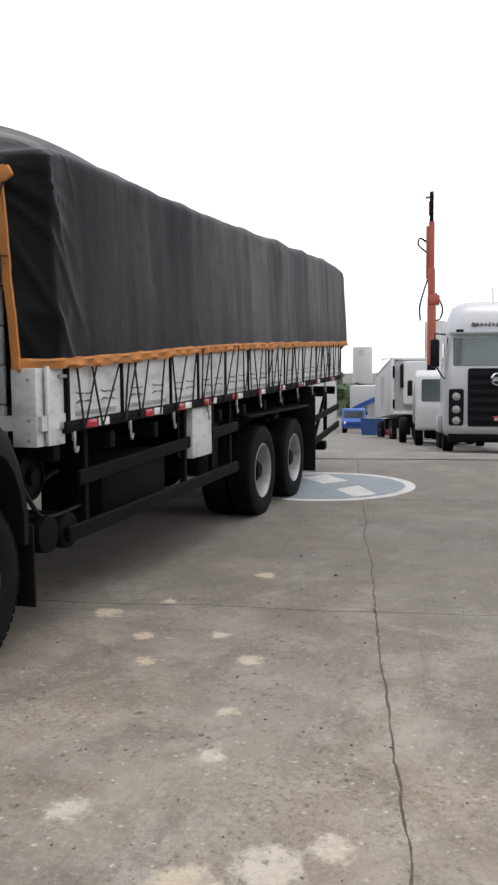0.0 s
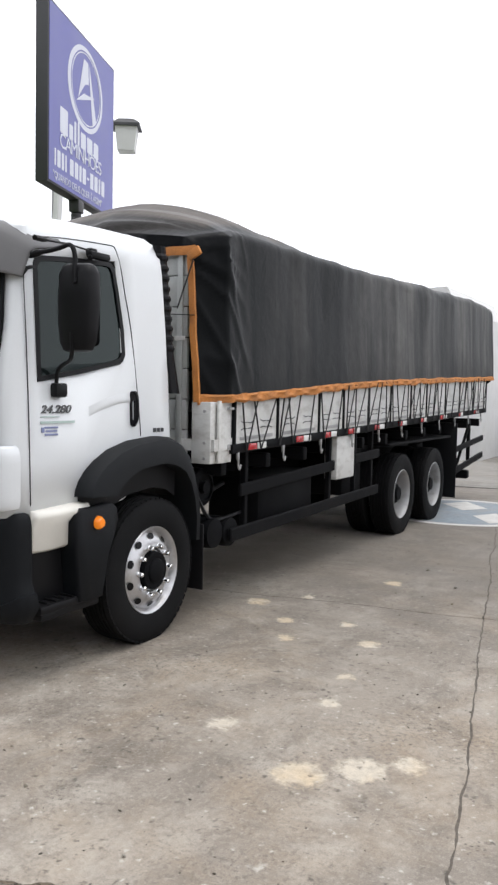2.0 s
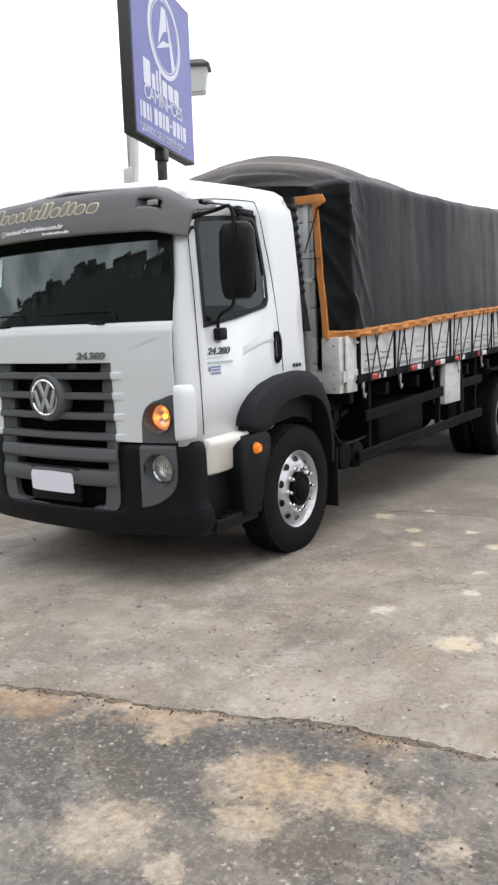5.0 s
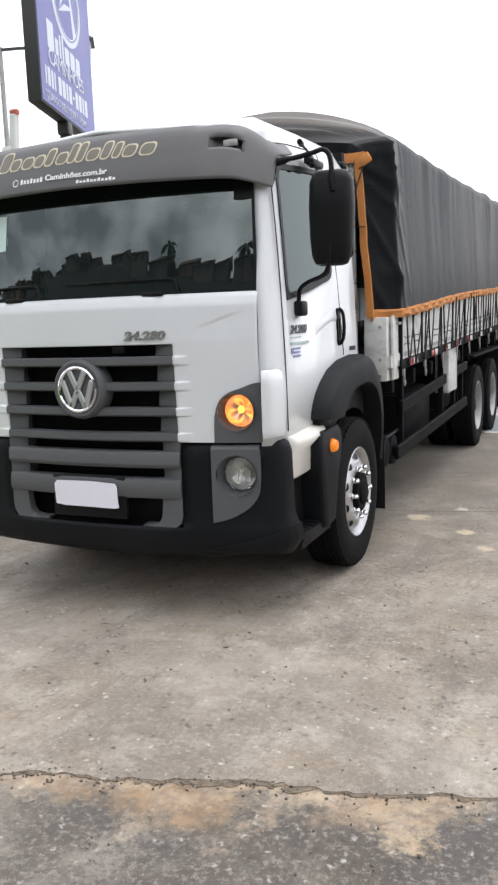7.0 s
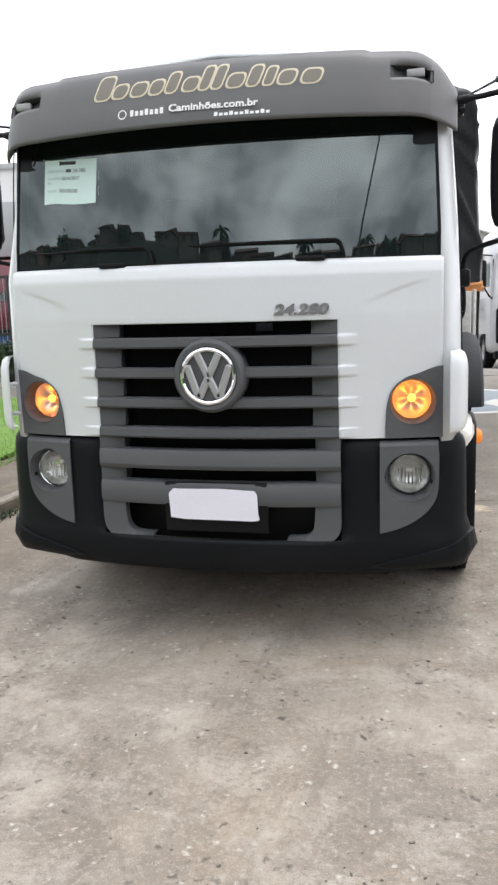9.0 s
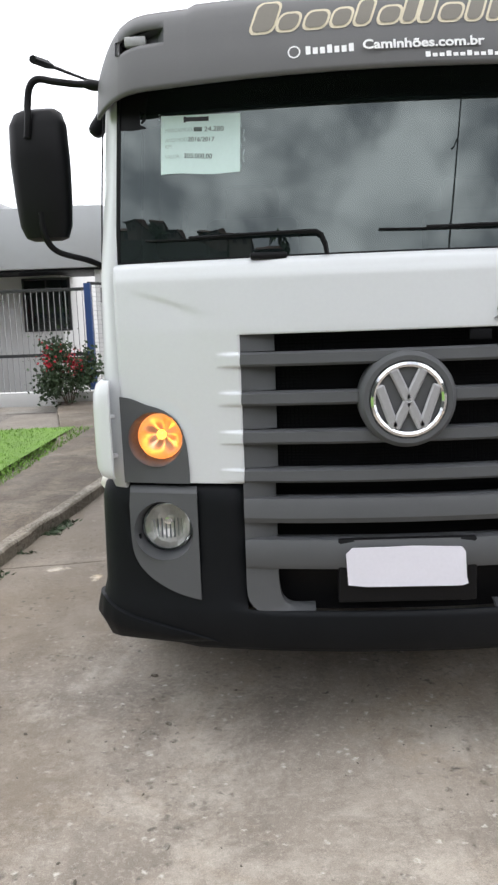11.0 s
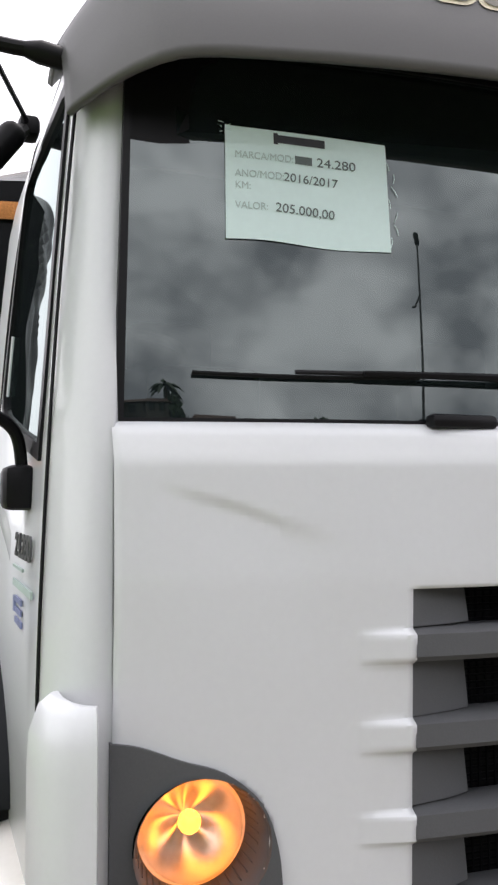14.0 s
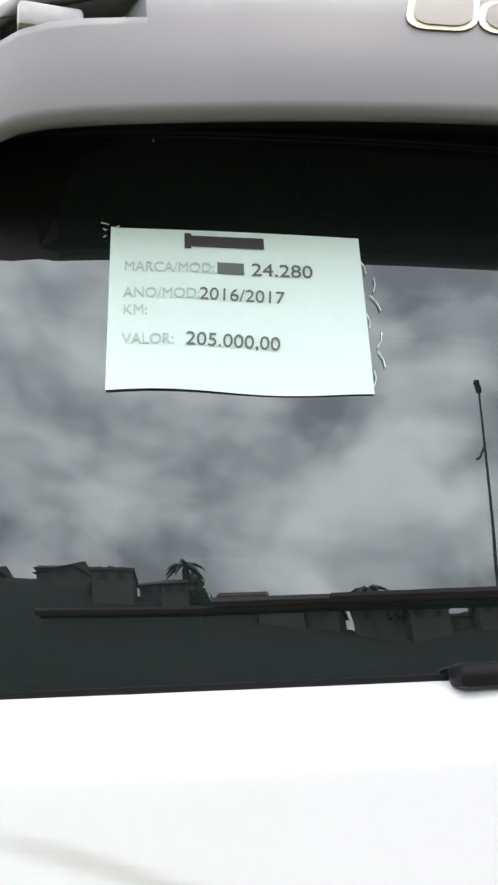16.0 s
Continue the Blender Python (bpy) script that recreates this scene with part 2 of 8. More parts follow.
        drift = node_math(n, l, "MULTIPLY", node_range(n, l, off, -0.02, 0.16, 0.95, 0.0), node_range(n, l, off, -1.6, -1.2))
        drift = node_math(n, l, "MULTIPLY", drift, node_range(n, l, node_noise(n, l, pos, 7.0, 8, 0.75), 0.36, 0.56, 0.35, 1.0))
        sand = node_mix(n, l, node_range(n, l, node_noise(n, l, pos, 3.2, 6, 0.65), 0.40, 0.58), (0.30, 0.205, 0.125), (0.47, 0.37, 0.265))
        c = node_mix(n, l, drift, c, sand)
    vor = n.new("ShaderNodeTexVoronoi")
    vor.inputs["Scale"].default_value = 34
    l.new(pos, vor.inputs["Vector"])
    pit = node_math(n, l, "MULTIPLY", node_range(n, l, vor.outputs["Distance"], 0.10, 0.26, 1.0, 0.0), node_range(n, l, node_noise(n, l, pos, 2.6, 8, 0.75), 0.53, 0.62))
    c = node_mix(n, l, node_math(n, l, "MULTIPLY", pit, 0.75), c, (0.075, 0.068, 0.06))
    c = node_mix(n, l, node_math(n, l, "MULTIPLY", speckle(n, l, pos, 10.0, 0.17, 0.13), 0.85), c, (0.05, 0.045, 0.04))
    crumbs = node_math(n, l, "MULTIPLY", speckle(n, l, pos, 24.0, 0.38, 0.34), node_range(n, l, node_noise(n, l, pos, 1.3, 8, 0.72), 0.45, 0.55))
    c = node_mix(n, l, node_math(n, l, "MULTIPLY", crumbs, 0.75), c, (0.07, 0.062, 0.052))
    fine = node_noise(n, l, pos, 190, 4, 0.7)
    c2 = n.new("ShaderNodeMixRGB")
    c2.blend_type, c2.inputs[0].default_value = "MULTIPLY", 1.0
    l.new(c, c2.inputs[1])
    l.new(node_range(n, l, fine, 0.30, 0.70, 0.78, 1.22), c2.inputs[2])
    l.new(c2.outputs[0], b.inputs["Base Color"])
    l.new(node_range(n, l, node_noise(n, l, pos, 1.2, 4), 0.35, 0.65, 0.66, 0.95), b.inputs["Roughness"])
    b.inputs["Specular IOR Level"].default_value = 0.35
    bp = n.new("ShaderNodeBump")
    bp.inputs["Strength"].default_value, bp.inputs["Distance"].default_value = 0.5, 0.006
    h = node_math(n, l, "SUBTRACT", node_math(n, l, "ADD", fine, node_noise(n, l, pos, 40, 6, 0.75)), pit)
    l.new(h, bp.inputs["Height"])
    l.new(bp.outputs["Normal"], b.inputs["Normal"])
    return m


def tarp_material(name, dark, pale):
    """Sun-bleached tarpaulin with broad upright streaks of wash-off, growing towards its rear."""
    m = bpy.data.materials.new(name)
    m.use_nodes = True
    n, l = m.node_tree.nodes, m.node_tree.links
    b = n["Principled BSDF"]
    tc = n.new("ShaderNodeTexCoord")

    def stretched(z, shift):
        mp = n.new("ShaderNodeMapping")
        mp.inputs["Scale"].default_value = (0.0, 1.0, z)
        mp.inputs["Location"].default_value = (0.0, shift, shift)
        l.new(tc.outputs["Object"], mp.inputs["Vector"])
        return mp.outputs["Vector"]

    sep = n.new("ShaderNodeSeparateXYZ")
    l.new(tc.outputs["Object"], sep.inputs[0])
    rear = node_range(n, l, sep.outputs["Y"], 1.0, 6.5, 0.34, 1.0)
    rear = node_math(n, l, "MULTIPLY", rear, rear)
    wide = node_range(n, l, node_noise(n, l, stretched(0.14, 2.0), 1.1, 5, 0.55), 0.45, 0.64)
    thin = node_range(n, l, node_noise(n, l, stretched(0.07, 7.3), 5.2, 4, 0.6), 0.50, 0.70)
    gutter = node_range(n, l, node_noise(n, l, stretched(0.10, 4.1), 3.1, 3, 0.55), 0.54, 0.66)
    cloud = node_range(n, l, node_noise(n, l, tc.outputs["Object"], 1.4, 8, 0.7), 0.35, 0.65, 0.35, 1.0)
    s = node_math(n, l, "ADD", node_math(n, l, "MULTIPLY", wide, 0.74), node_math(n, l, "MULTIPLY", thin, 0.42))
    s = node_math(n, l, "MULTIPLY", s, node_range(n, l, gutter, 0.0, 1.0, 1.0, 0.12))
    s = node_math(n, l, "MULTIPLY", node_math(n, l, "MULTIPLY", s, cloud), rear)
    c = node_mix(n, l, s, dark, pale)
    side = node_math(n, l, "ABSOLUTE", sep.outputs["X"], 0.0)
    top = node_math(n, l, "MULTIPLY", node_range(n, l, sep.outputs["Z"], 2.93, 2.99), node_range(n, l, side, 1.0, 1.08, 1.0, 0.0))
    brown = node_mix(n, l, node_range(n, l, node_noise(n, l, tc.outputs["Object"], 2.2, 8, 0.7), 0.35, 0.65), (0.066, 0.055, 0.046), (0.110, 0.093, 0.078))
    c = node_mix(n, l, node_math(n, l, "MULTIPLY", top, 0.92), c, brown)
    # shade in the folded front corner, painted into the cloth's colour
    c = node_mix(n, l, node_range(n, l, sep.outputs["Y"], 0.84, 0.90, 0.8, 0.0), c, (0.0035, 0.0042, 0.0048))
    l.new(c, b.inputs["Base Color"])
    l.new(node_math(n, l, "ADD", node_range(n, l, s, 0, 1, 0.30, 0.52), node_range(n, l, sep.outputs["Y"], 0.9, 1.25, 0.0, 0.10)), b.inputs["Roughness"])
    l.new(node_range(n, l, sep.outputs["Y"], 0.85, 1.0, 0.08, 0.05), b.inputs["Specular IOR Level"])
    bp = n.new("ShaderNodeBump")
    bp.inputs["Strength"].default_value, bp.inputs["Distance"].default_value = 0.35, 0.02
    l.new(node_noise(n, l, tc.outputs["Object"], 4.0, 8, 0.6, 0.6), bp.inputs["Height"])
    l.new(bp.outputs["Normal"], b.inputs["Normal"])
    return m


WHITE = material("white_paint", (0.672, 0.692, 0.704), 0.34, var=0.02, scale=1.5, coat=0.45, rough_var=0.04, dirt=(0.62, 0.60, 0.58), dirt_amount=0.10, dirt_scale=1.2)
CREAM = material("cream_paint", (0.74, 0.72, 0.66), 0.4, var=0.03, coat=0.3, dirt=(0.4, 0.36, 0.3), dirt_amount=0.2)
GREY = material("grey_plastic", (0.094, 0.097, 0.101), 0.5, var=0.07, fine=300, bump=0.05, spec=0.3)
VISOR = material("visor_grey", (0.115, 0.114, 0.116), 0.48, var=0.06, fine=300, spec=0.4, dirt=(0.2, 0.19, 0.18), dirt_amount=0.2)
DARK = material("charcoal_plastic", (0.0070, 0.0080, 0.0095), 0.50, var=0.12, fine=350, bump=0.12, dirt=(0.022, 0.022, 0.024), dirt_amount=0.2, spec=0.13)
BLACK = material("black_plastic", (0.0085, 0.0085, 0.0095), 0.42, var=0.15, fine=300, spec=0.14)
RUBBER = material("tyre_rubber", (0.0070, 0.0072, 0.0078), 0.78, var=0.25, scale=8, fine=160, bump=0.15, dirt=(0.03, 0.027, 0.024), dirt_amount=0.20, spec=0.12)
STEEL = material("rim_silver", (0.52, 0.52, 0.53), 0.34, 0.75, var=0.08, dirt=(0.16, 0.13, 0.1), dirt_amount=0.35, dirt_scale=9)
DULL = material("dull_rim_grey", (0.36, 0.36, 0.36), 0.5, 0.3, var=0.12, dirt=(0.13, 0.11, 0.09), dirt_amount=0.5, dirt_scale=8)
SATIN = material("satin_reflector", (0.90, 0.88, 0.84), 0.40, 1.0, var=0.08, scale=40, rough_var=0.08)
CHROME = material("chrome", (0.78, 0.79, 0.80), 0.08, 1.0, var=0.03, rough_var=0.03)
STROKE = material("badge_silver", (0.42, 0.42, 0.43), 0.35, 0.35, var=0.08)
BADGE = material("dark_chrome_letters", (0.34, 0.34, 0.35), 0.3, 0.6, var=0.1)
CHASSIS = material("chassis_black", (0.0065, 0.0068, 0.0078), 0.6, var=0.25, dirt=(0.016, 0.015, 0.015), dirt_amount=0.4, spec=0.06)
BOARD = material("bed_board_white", (0.62, 0.62, 0.60), 0.55, var=0.06, scale=3, dirt=(0.22, 0.20, 0.17), dirt_amount=0.55, dirt_scale=5, stretch=(1, 1, 2))
HEAD = material("headboard_grey", (0.42, 0.43, 0.42), 0.5, var=0.08, dirt=(0.15, 0.13, 0.1), dirt_amount=0.4)
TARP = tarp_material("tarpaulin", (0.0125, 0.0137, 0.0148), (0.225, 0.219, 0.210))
MUD = material("mudguard_grey", (0.0085, 0.0098, 0.0115), 0.6, var=0.1, fine=300, spec=0.2)
ORANGE = material("orange_webbing", (0.52, 0.20, 0.045), 0.75, var=0.35, scale=14, fine=120, bump=0.4, dirt=(0.22, 0.10, 0.04), dirt_amount=0.75, dirt_scale=7)
ROPE = material("black_rope", (0.012, 0.012, 0.012), 0.8, var=0.2)
RED = material("red_reflector", (0.42, 0.015, 0.02), 0.25, var=0.1, coat=0.5)
REFWHITE = material("white_reflector", (0.75, 0.75, 0.73), 0.3, var=0.05, coat=0.4)
AMBER = glow_material("amber_lens", (1.0, 0.30, 0.02), (0.70, 0.17, 0.015), 0.35)
LIT = glow_material("lit_signal_bulb", (1.0, 0.27, 0.03), (0.8, 0.3, 0.06), 6.5)
PAPER = material("price_sheet_paper", (0.64, 0.79, 0.76), 0.7, var=0.03)
PLATEWHITE = material("white_cover_sheet", (0.78, 0.77, 0.84), 0.6, var=0.03)
INK = material("black_ink", (0.03, 0.03, 0.035), 0.6, var=0.1)
FADED = material("faded_ink", (0.44, 0.54, 0.51), 0.7, var=0.1)
TAN = material("tan_sticker_outline", (0.64, 0.57, 0.42), 0.5, var=0.05)
BROWN = material("sticker_olive_fill", (0.17, 0.155, 0.128), 0.5, var=0.05)
STICKER = material("white_sticker", (0.8, 0.8, 0.8), 0.5, var=0.03)
SHEETINK = material("sheet_print", (0.10, 0.125, 0.12), 0.6, var=0.1)
SOIL = material("joint_soil", (0.100, 0.086, 0.070), 0.95, var=0.45, scale=14, fine=70, bump=0.5)
EDGEDIRT = material("crumbled_edge_dirt", (0.165, 0.130, 0.092), 0.95, var=0.75, scale=26, fine=110, bump=0.9, dirt=(0.06, 0.05, 0.04), dirt_amount=0.8, dirt_scale=17)
BLUEINK = material("blue_sticker", (0.22, 0.25, 0.42), 0.5, var=0.05)
TRIM = material("cab_lining", (0.022, 0.026, 0.026), 0.8, var=0.1)
SEAT = material("seat_cloth", (0.022, 0.026, 0.026), 0.9, var=0.15, bump=0.2)
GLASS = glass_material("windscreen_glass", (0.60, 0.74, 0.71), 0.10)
SIDEGLASS = glass_material("side_glass", (0.34, 0.38, 0.38), 0.30, ior=1.38)
LENSAMBER = glass_material("amber_tinted_lens", (1.0, 0.94, 0.86), 1.0, ior=1.3)
LENS = glass_material("lamp_lens", (0.97, 0.98, 0.98), 1.0, ior=1.3)
SPOTS = ((3.16, -1.07, 0.15), (3.34, -0.91, 0.10), (2.93, -1.27, 0.14), (1.30, 1.32, 0.12), (2.71, -0.40, 0.07), (2.51, 0.74, 0.09), (2.04, 2.57, 0.10), (2.35, -0.95, 0.09), (1.75, 0.95, 0.08), (1.95, 0.55, 0.07), (2.2, 1.1, 0.07), (1.6, 1.7, 0.07), (2.62, 0.05, 0.06), (-1.64, 0.72, 0.06), (-1.95, 0.9, 0.07), (-1.34, 0.62, 0.05), (-1.69, 4.75, 0.07), (-2.42, 8.86, 0.12))
# the two spots at x = 0 are painted shade beneath the truck
CONCRETE = concrete_material("yard_concrete", (0.302, 0.264, 0.220), (0.42, 0.38, 0.325), (0.160, 0.138, 0.114), 0.9, spots=SPOTS, grey_span=(1.4, 5.2), grime_and_shade=((-2.0, 0.2, 1.2), (-2.0, 2.2, 1.4), (-1.9, -1.6, 0.9), (-2.2, 4.4, 1.5), (0.0, 0.5, 1.5), (0.0, 3.0, 1.6)))
YARD = concrete_material("far_yard_paving", (0.225, 0.212, 0.190), (0.29, 0.275, 0.25), (0.155, 0.143, 0.128), 0.25)
ASPHALT = concrete_material("old_asphalt", (0.125, 0.113, 0.100), (0.30, 0.27, 0.23), (0.075, 0.068, 0.062), 0.8, 1.5, patchy=0.40, spots=((2.70, -2.93, 0.26), (3.00, -2.86, 0.23), (3.28, -2.86, 0.14), (2.84, -3.20, 0.17), (2.42, -3.50, 0.24), (2.15, -2.85, 0.12), (3.52, -3.0, 0.09), (2.75, -3.55, 0.10)), ragged=0.42, spot_colour=(0.42, 0.35, 0.265), sand_line=(-3.14, 0.245))
SIDEWALK = concrete_material("sidewalk_concrete", (0.118, 0.098, 0.076), (0.20, 0.172, 0.135), (0.055, 0.046, 0.036), 0.2)
KERB = concrete_material("kerb_concrete", (0.215, 0.19, 0.155), (0.37, 0.345, 0.30), (0.085, 0.074, 0.058), 0.3, 1.6)
SIGNBLUE = material("sign_blue", (0.10, 0.105, 0.36), 0.4, var=0.04, scale=1.0)
SIGNWHITE = material("sign_white", (0.62, 0.64, 0.72), 0.4, var=0.03)
SIGNDARK = material("sign_frame_dark", (0.03, 0.03, 0.032), 0.5, var=0.15)
BLUEPAINT = material("blue_paint", (0.02, 0.09, 0.42), 0.4, var=0.08, coat=0.2)
DEEPBLUE = material("deep_blue_paint", (0.018, 0.055, 0.19), 0.5, var=0.12)
SILVER = material("silver_paint", (0.50, 0.51, 0.52), 0.38, 0.35, var=0.03, coat=0.4)
OFFWHITE = material("plaster_white", (0.64, 0.64, 0.63), 0.8, var=0.06, scale=0.7, dirt=(0.5, 0.48, 0.44), dirt_amount=0.3, dirt_scale=0.8)
REEFER = material("trailer_panel", (0.42, 0.43, 0.44), 0.45, var=0.05, scale=0.8, dirt=(0.35, 0.34, 0.32), dirt_amount=0.4, dirt_scale=0.6)
CRANERED = material("crane_red", (0.42, 0.095, 0.055), 0.5, var=0.1, dirt=(0.2, 0.06, 0.03), dirt_amount=0.4)
MAROON = material("maroon_paint", (0.12, 0.012, 0.02), 0.35, var=0.1, coat=0.4)
LEAF = material("leaf_green", (0.045, 0.10, 0.022), 0.6, var=0.5, scale=3, fine=20)
LEAFDARK = material("leaf_dark", (0.03, 0.055, 0.02), 0.6, var=0.5, scale=2, fine=20)
GRASS = material("grass_blades", (0.125, 0.25, 0.028), 0.6, var=0.35, scale=2, fine=12)
LAWN = material("lawn_soil", (0.105, 0.20, 0.026), 0.9, var=0.4, scale=4, fine=40, bump=0.4)
FLOWER = material("red_flower", (0.5, 0.02, 0.04), 0.6, var=0.2)
BARK = material("bark", (0.10, 0.07, 0.05), 0.9, var=0.3, bump=0.3)
ROOFRED = material("clay_roof", (0.11, 0.06, 0.045), 0.85, var=0.25)
HILL = material("overgrown_slope", (0.014, 0.018, 0.013), 0.9, var=0.4, scale=0.6, fine=4)
HOUSE = material("house_render", (0.10, 0.085, 0.075), 0.85, var=0.2, scale=0.5)
BRICKWALL = material("raw_brick_wall", (0.16, 0.09, 0.07), 0.9, var=0.25, scale=0.8)
PAINTBLUE = material("worn_blue_floor_paint", (0.22, 0.26, 0.29), 0.7, var=0.25, scale=1.5, fine=14, dirt=(0.28, 0.27, 0.25), dirt_amount=0.85, dirt_scale=2.2)
PAINTWHITE = material("worn_white_floor_paint", (0.58, 0.57, 0.54), 0.7, var=0.12, scale=2, fine=20, dirt=(0.33, 0.31, 0.29), dirt_amount=0.7, dirt_scale=3)

# ---- mesh helpers ----


def part(name, bm, mat, parent=None, label="", smooth=35, solid=0.0):
    """Links a bmesh as one mesh object, under a thing or a part."""
    bmesh.ops.recalc_face_normals(bm, faces=bm.faces)
    me = bpy.data.meshes.new(name)
    bm.to_mesh(me)
    bm.free()
    if smooth:
        me.shade_smooth()
        me.set_sharp_from_angle(angle=radians(smooth))
    me.materials.append(mat)
    ob = new(name, me)
    if parent:
        ob.parent = parent
    if label:
        ob["label"] = label
    if solid:
        s = ob.modifiers.new("thickness", "SOLIDIFY")
        s.thickness, s.offset = solid, -1
    return ob


def thing(name, label, category, group="", kind=""):
    return tagged(new(name), label, category, group, kind)


def box(bm, c, s, bevel=0.0, rot=None, seg=2):
    """A box with rounded edges, centred at c with sides s."""
    m = Matrix.Translation(c) @ (rot.to_4x4() if rot else Matrix()) @ Matrix.Diagonal((*s, 1))
    made = bmesh.ops.create_cube(bm, size=1, matrix=m)
    if bevel:
        edges = list({e for v in made["verts"] for e in v.link_edges})
        bmesh.ops.bevel(bm, geom=edges, offset=bevel, segments=seg, profile=0.5, affect="EDGES")
    return bm


def beam(bm, a, b, w, h, bevel=0.004):
    """A bar of width w and height h from a to b."""
    a, b = Vector(a), Vector(b)
    q = (b - a).to_track_quat("X", "Z")
    return box(bm, (a + b) / 2, ((b - a).length, w, h), bevel, q.to_matrix(), 1)


def rings(bm, loops, closed=True, cap=True):
    """Skins a row of loops with the same number of points."""
    vs = [[bm.verts.new(p) for p in lp] for lp in loops]
    n = len(vs[0])
    faces = {}
    for i in range(len(vs) - 1):
        for j in range(n if closed else n - 1):
            k = (j + 1) % n
            faces[i, j] = bm.faces.new((vs[i][j], vs[i][k], vs[i + 1][k], vs[i + 1][j]))
    if cap and closed:
        bm.faces.new(vs[0])
        bm.faces.new(vs[-1])
    return faces


def tube(bm, pts, r, n=8, cap=True):
    """A round bar along points; r is one radius or one for each point."""
    pts = [Vector(p) for p in pts]
    rs = r if isinstance(r, (list, tuple)) else [r] * len(pts)
    loops = []
    side = None
    for i, p in enumerate(pts):
        d = (pts[min(i + 1, len(pts) - 1)] - pts[max(i - 1, 0)]).normalized()
        if side is None:
            side = d.orthogonal().normalized()
        side = (side - d * side.dot(d)).normalized()
        up = d.cross(side)
        loops.append([p + rs[i] * (math.cos(a) * side + math.sin(a) * up) for a in (2 * math.pi * k / n for k in range(n))])
    rings(bm, loops, True, cap)
    return bm


def smooth_path(pts, steps=6):
    """A flowing line through points."""
    pts = [Vector(p) for p in pts]
    out = []
    for i in range(len(pts) - 1):
        p0, p1, p2, p3 = pts[max(i - 1, 0)], pts[i], pts[i + 1], pts[min(i + 2, len(pts) - 1)]
        for k in range(steps):
            t = k / steps
            out.append(0.5 * (2 * p1 + (p2 - p0) * t + (2 * p0 - 5 * p1 + 4 * p2 - p3) * t * t + (3 * p1 - p0 - 3 * p2 + p3) * t ** 3))
    return out + [pts[-1]]


def lathe(bm, profile, centre, axis, n=32, closed=False):
    """Turns a profile of (radius, along) round an axis through centre."""
    centre, axis = Vector(centre), Vector(axis).normalized()
    u = axis.orthogonal().normalized()
    w = axis.cross(u)
    loops = []
    for k in range(n):
        a = 2 * math.pi * k / n
        d = math.cos(a) * u + math.sin(a) * w
        loops.append([bm.verts.new(centre + d * r + axis * h) for r, h in profile])
    m = len(profile)
    for k in range(n):
        a, b = loops[k], loops[(k + 1) % n]
        for i in range(m if closed else m - 1):
            j = (i + 1) % m
            bm.faces.new((a[i], a[j], b[j], b[i]))
    bmesh.ops.remove_doubles(bm, verts=bm.verts, dist=0.0002)
    return bm


def slab(bm, outline, z0, z1):
    """An upright-walled plate over a plan outline."""
    rings(bm, [[(x, y, z0) for x, y in outline], [(x, y, z1) for x, y in outline]])
    return bm


def panel(bm, outline, place, thick=0.0, holes=()):
    """A plate over a 2D outline with holes, laid out by place(u, v, depth)."""
    edges = []
    for lp in (outline, *holes):
        vs = [bm.verts.new((u, v, 0)) for u, v in lp]
        edges += [bm.edges.new((vs[i], vs[(i + 1) % len(vs)])) for i in range(len(vs))]
    made = bmesh.ops.triangle_fill(bm, use_beauty=True, use_dissolve=False, edges=edges)
    faces = [g for g in made["geom"] if isinstance(g, bmesh.types.BMFace)]
    if thick:
        ext = bmesh.ops.extrude_face_region(bm, geom=faces)
        for g in ext["geom"]:
            if isinstance(g, bmesh.types.BMVert):
                g.co.z = 1.0
    for v in bm.verts:
        v.co = place(v.co.x, v.co.y, thick * v.co.z)
    return bm


def circle(cx, cy, r, n=24, r2=None):
    return [(cx + r * math.cos(2 * math.pi * k / n), cy + (r2 or r) * math.sin(2 * math.pi * k / n)) for k in range(n)]


def rounded(x0, y0, x1, y1, r, n=5):
    """A rectangle with round corners."""
    out = []
    for cx, cy, a in ((x1 - r, y1 - r, 0), (x0 + r, y1 - r, 90), (x0 + r, y0 + r, 180), (x1 - r, y0 + r, 270)):
        out += [(cx + r * math.cos(radians(a + 90 * k / n)), cy + r * math.sin(radians(a + 90 * k / n))) for k in range(n + 1)]
    return out


def lettering(name, text, size, mat, m, parent=None, depth=0.001, align="LEFT", width=1.0, shear=0.0, spread=1.0, label="", bold=0.0):
    """Flat letters laid by the matrix m (x along the line, y up)."""
    cu = bpy.data.curves.new(name, "FONT")
    cu.offset = bold
    cu.body, cu.size, cu.extrude, cu.align_x, cu.shear, cu.space_character = text, size, depth, align, shear, spread
    ob = bpy.data.objects.new(name, cu)
    scene.collection.objects.link(ob)
    bpy.context.view_layer.update()
    me = bpy.data.meshes.new_from_object(ob.evaluated_get(bpy.context.evaluated_depsgraph_get()))
    bpy.data.objects.remove(ob)
    bpy.data.curves.remove(cu)
    me.transform(m @ Matrix.Diagonal((width, 1, 1, 1)))
    me.materials.clear()
    me.materials.append(mat)
    out = new(name, me)
    if parent:
        out.parent = parent
    if label:
        out["label"] = label
    return out

# ---- ground ----


def ground_height(x, y):
    """The yard is level round the truck and falls away behind it."""
    d = max(0.0, y - 11.0)
    return -0.075 * d * min(1.0, d / 4.0) if d < 75 else -0.075 * 75


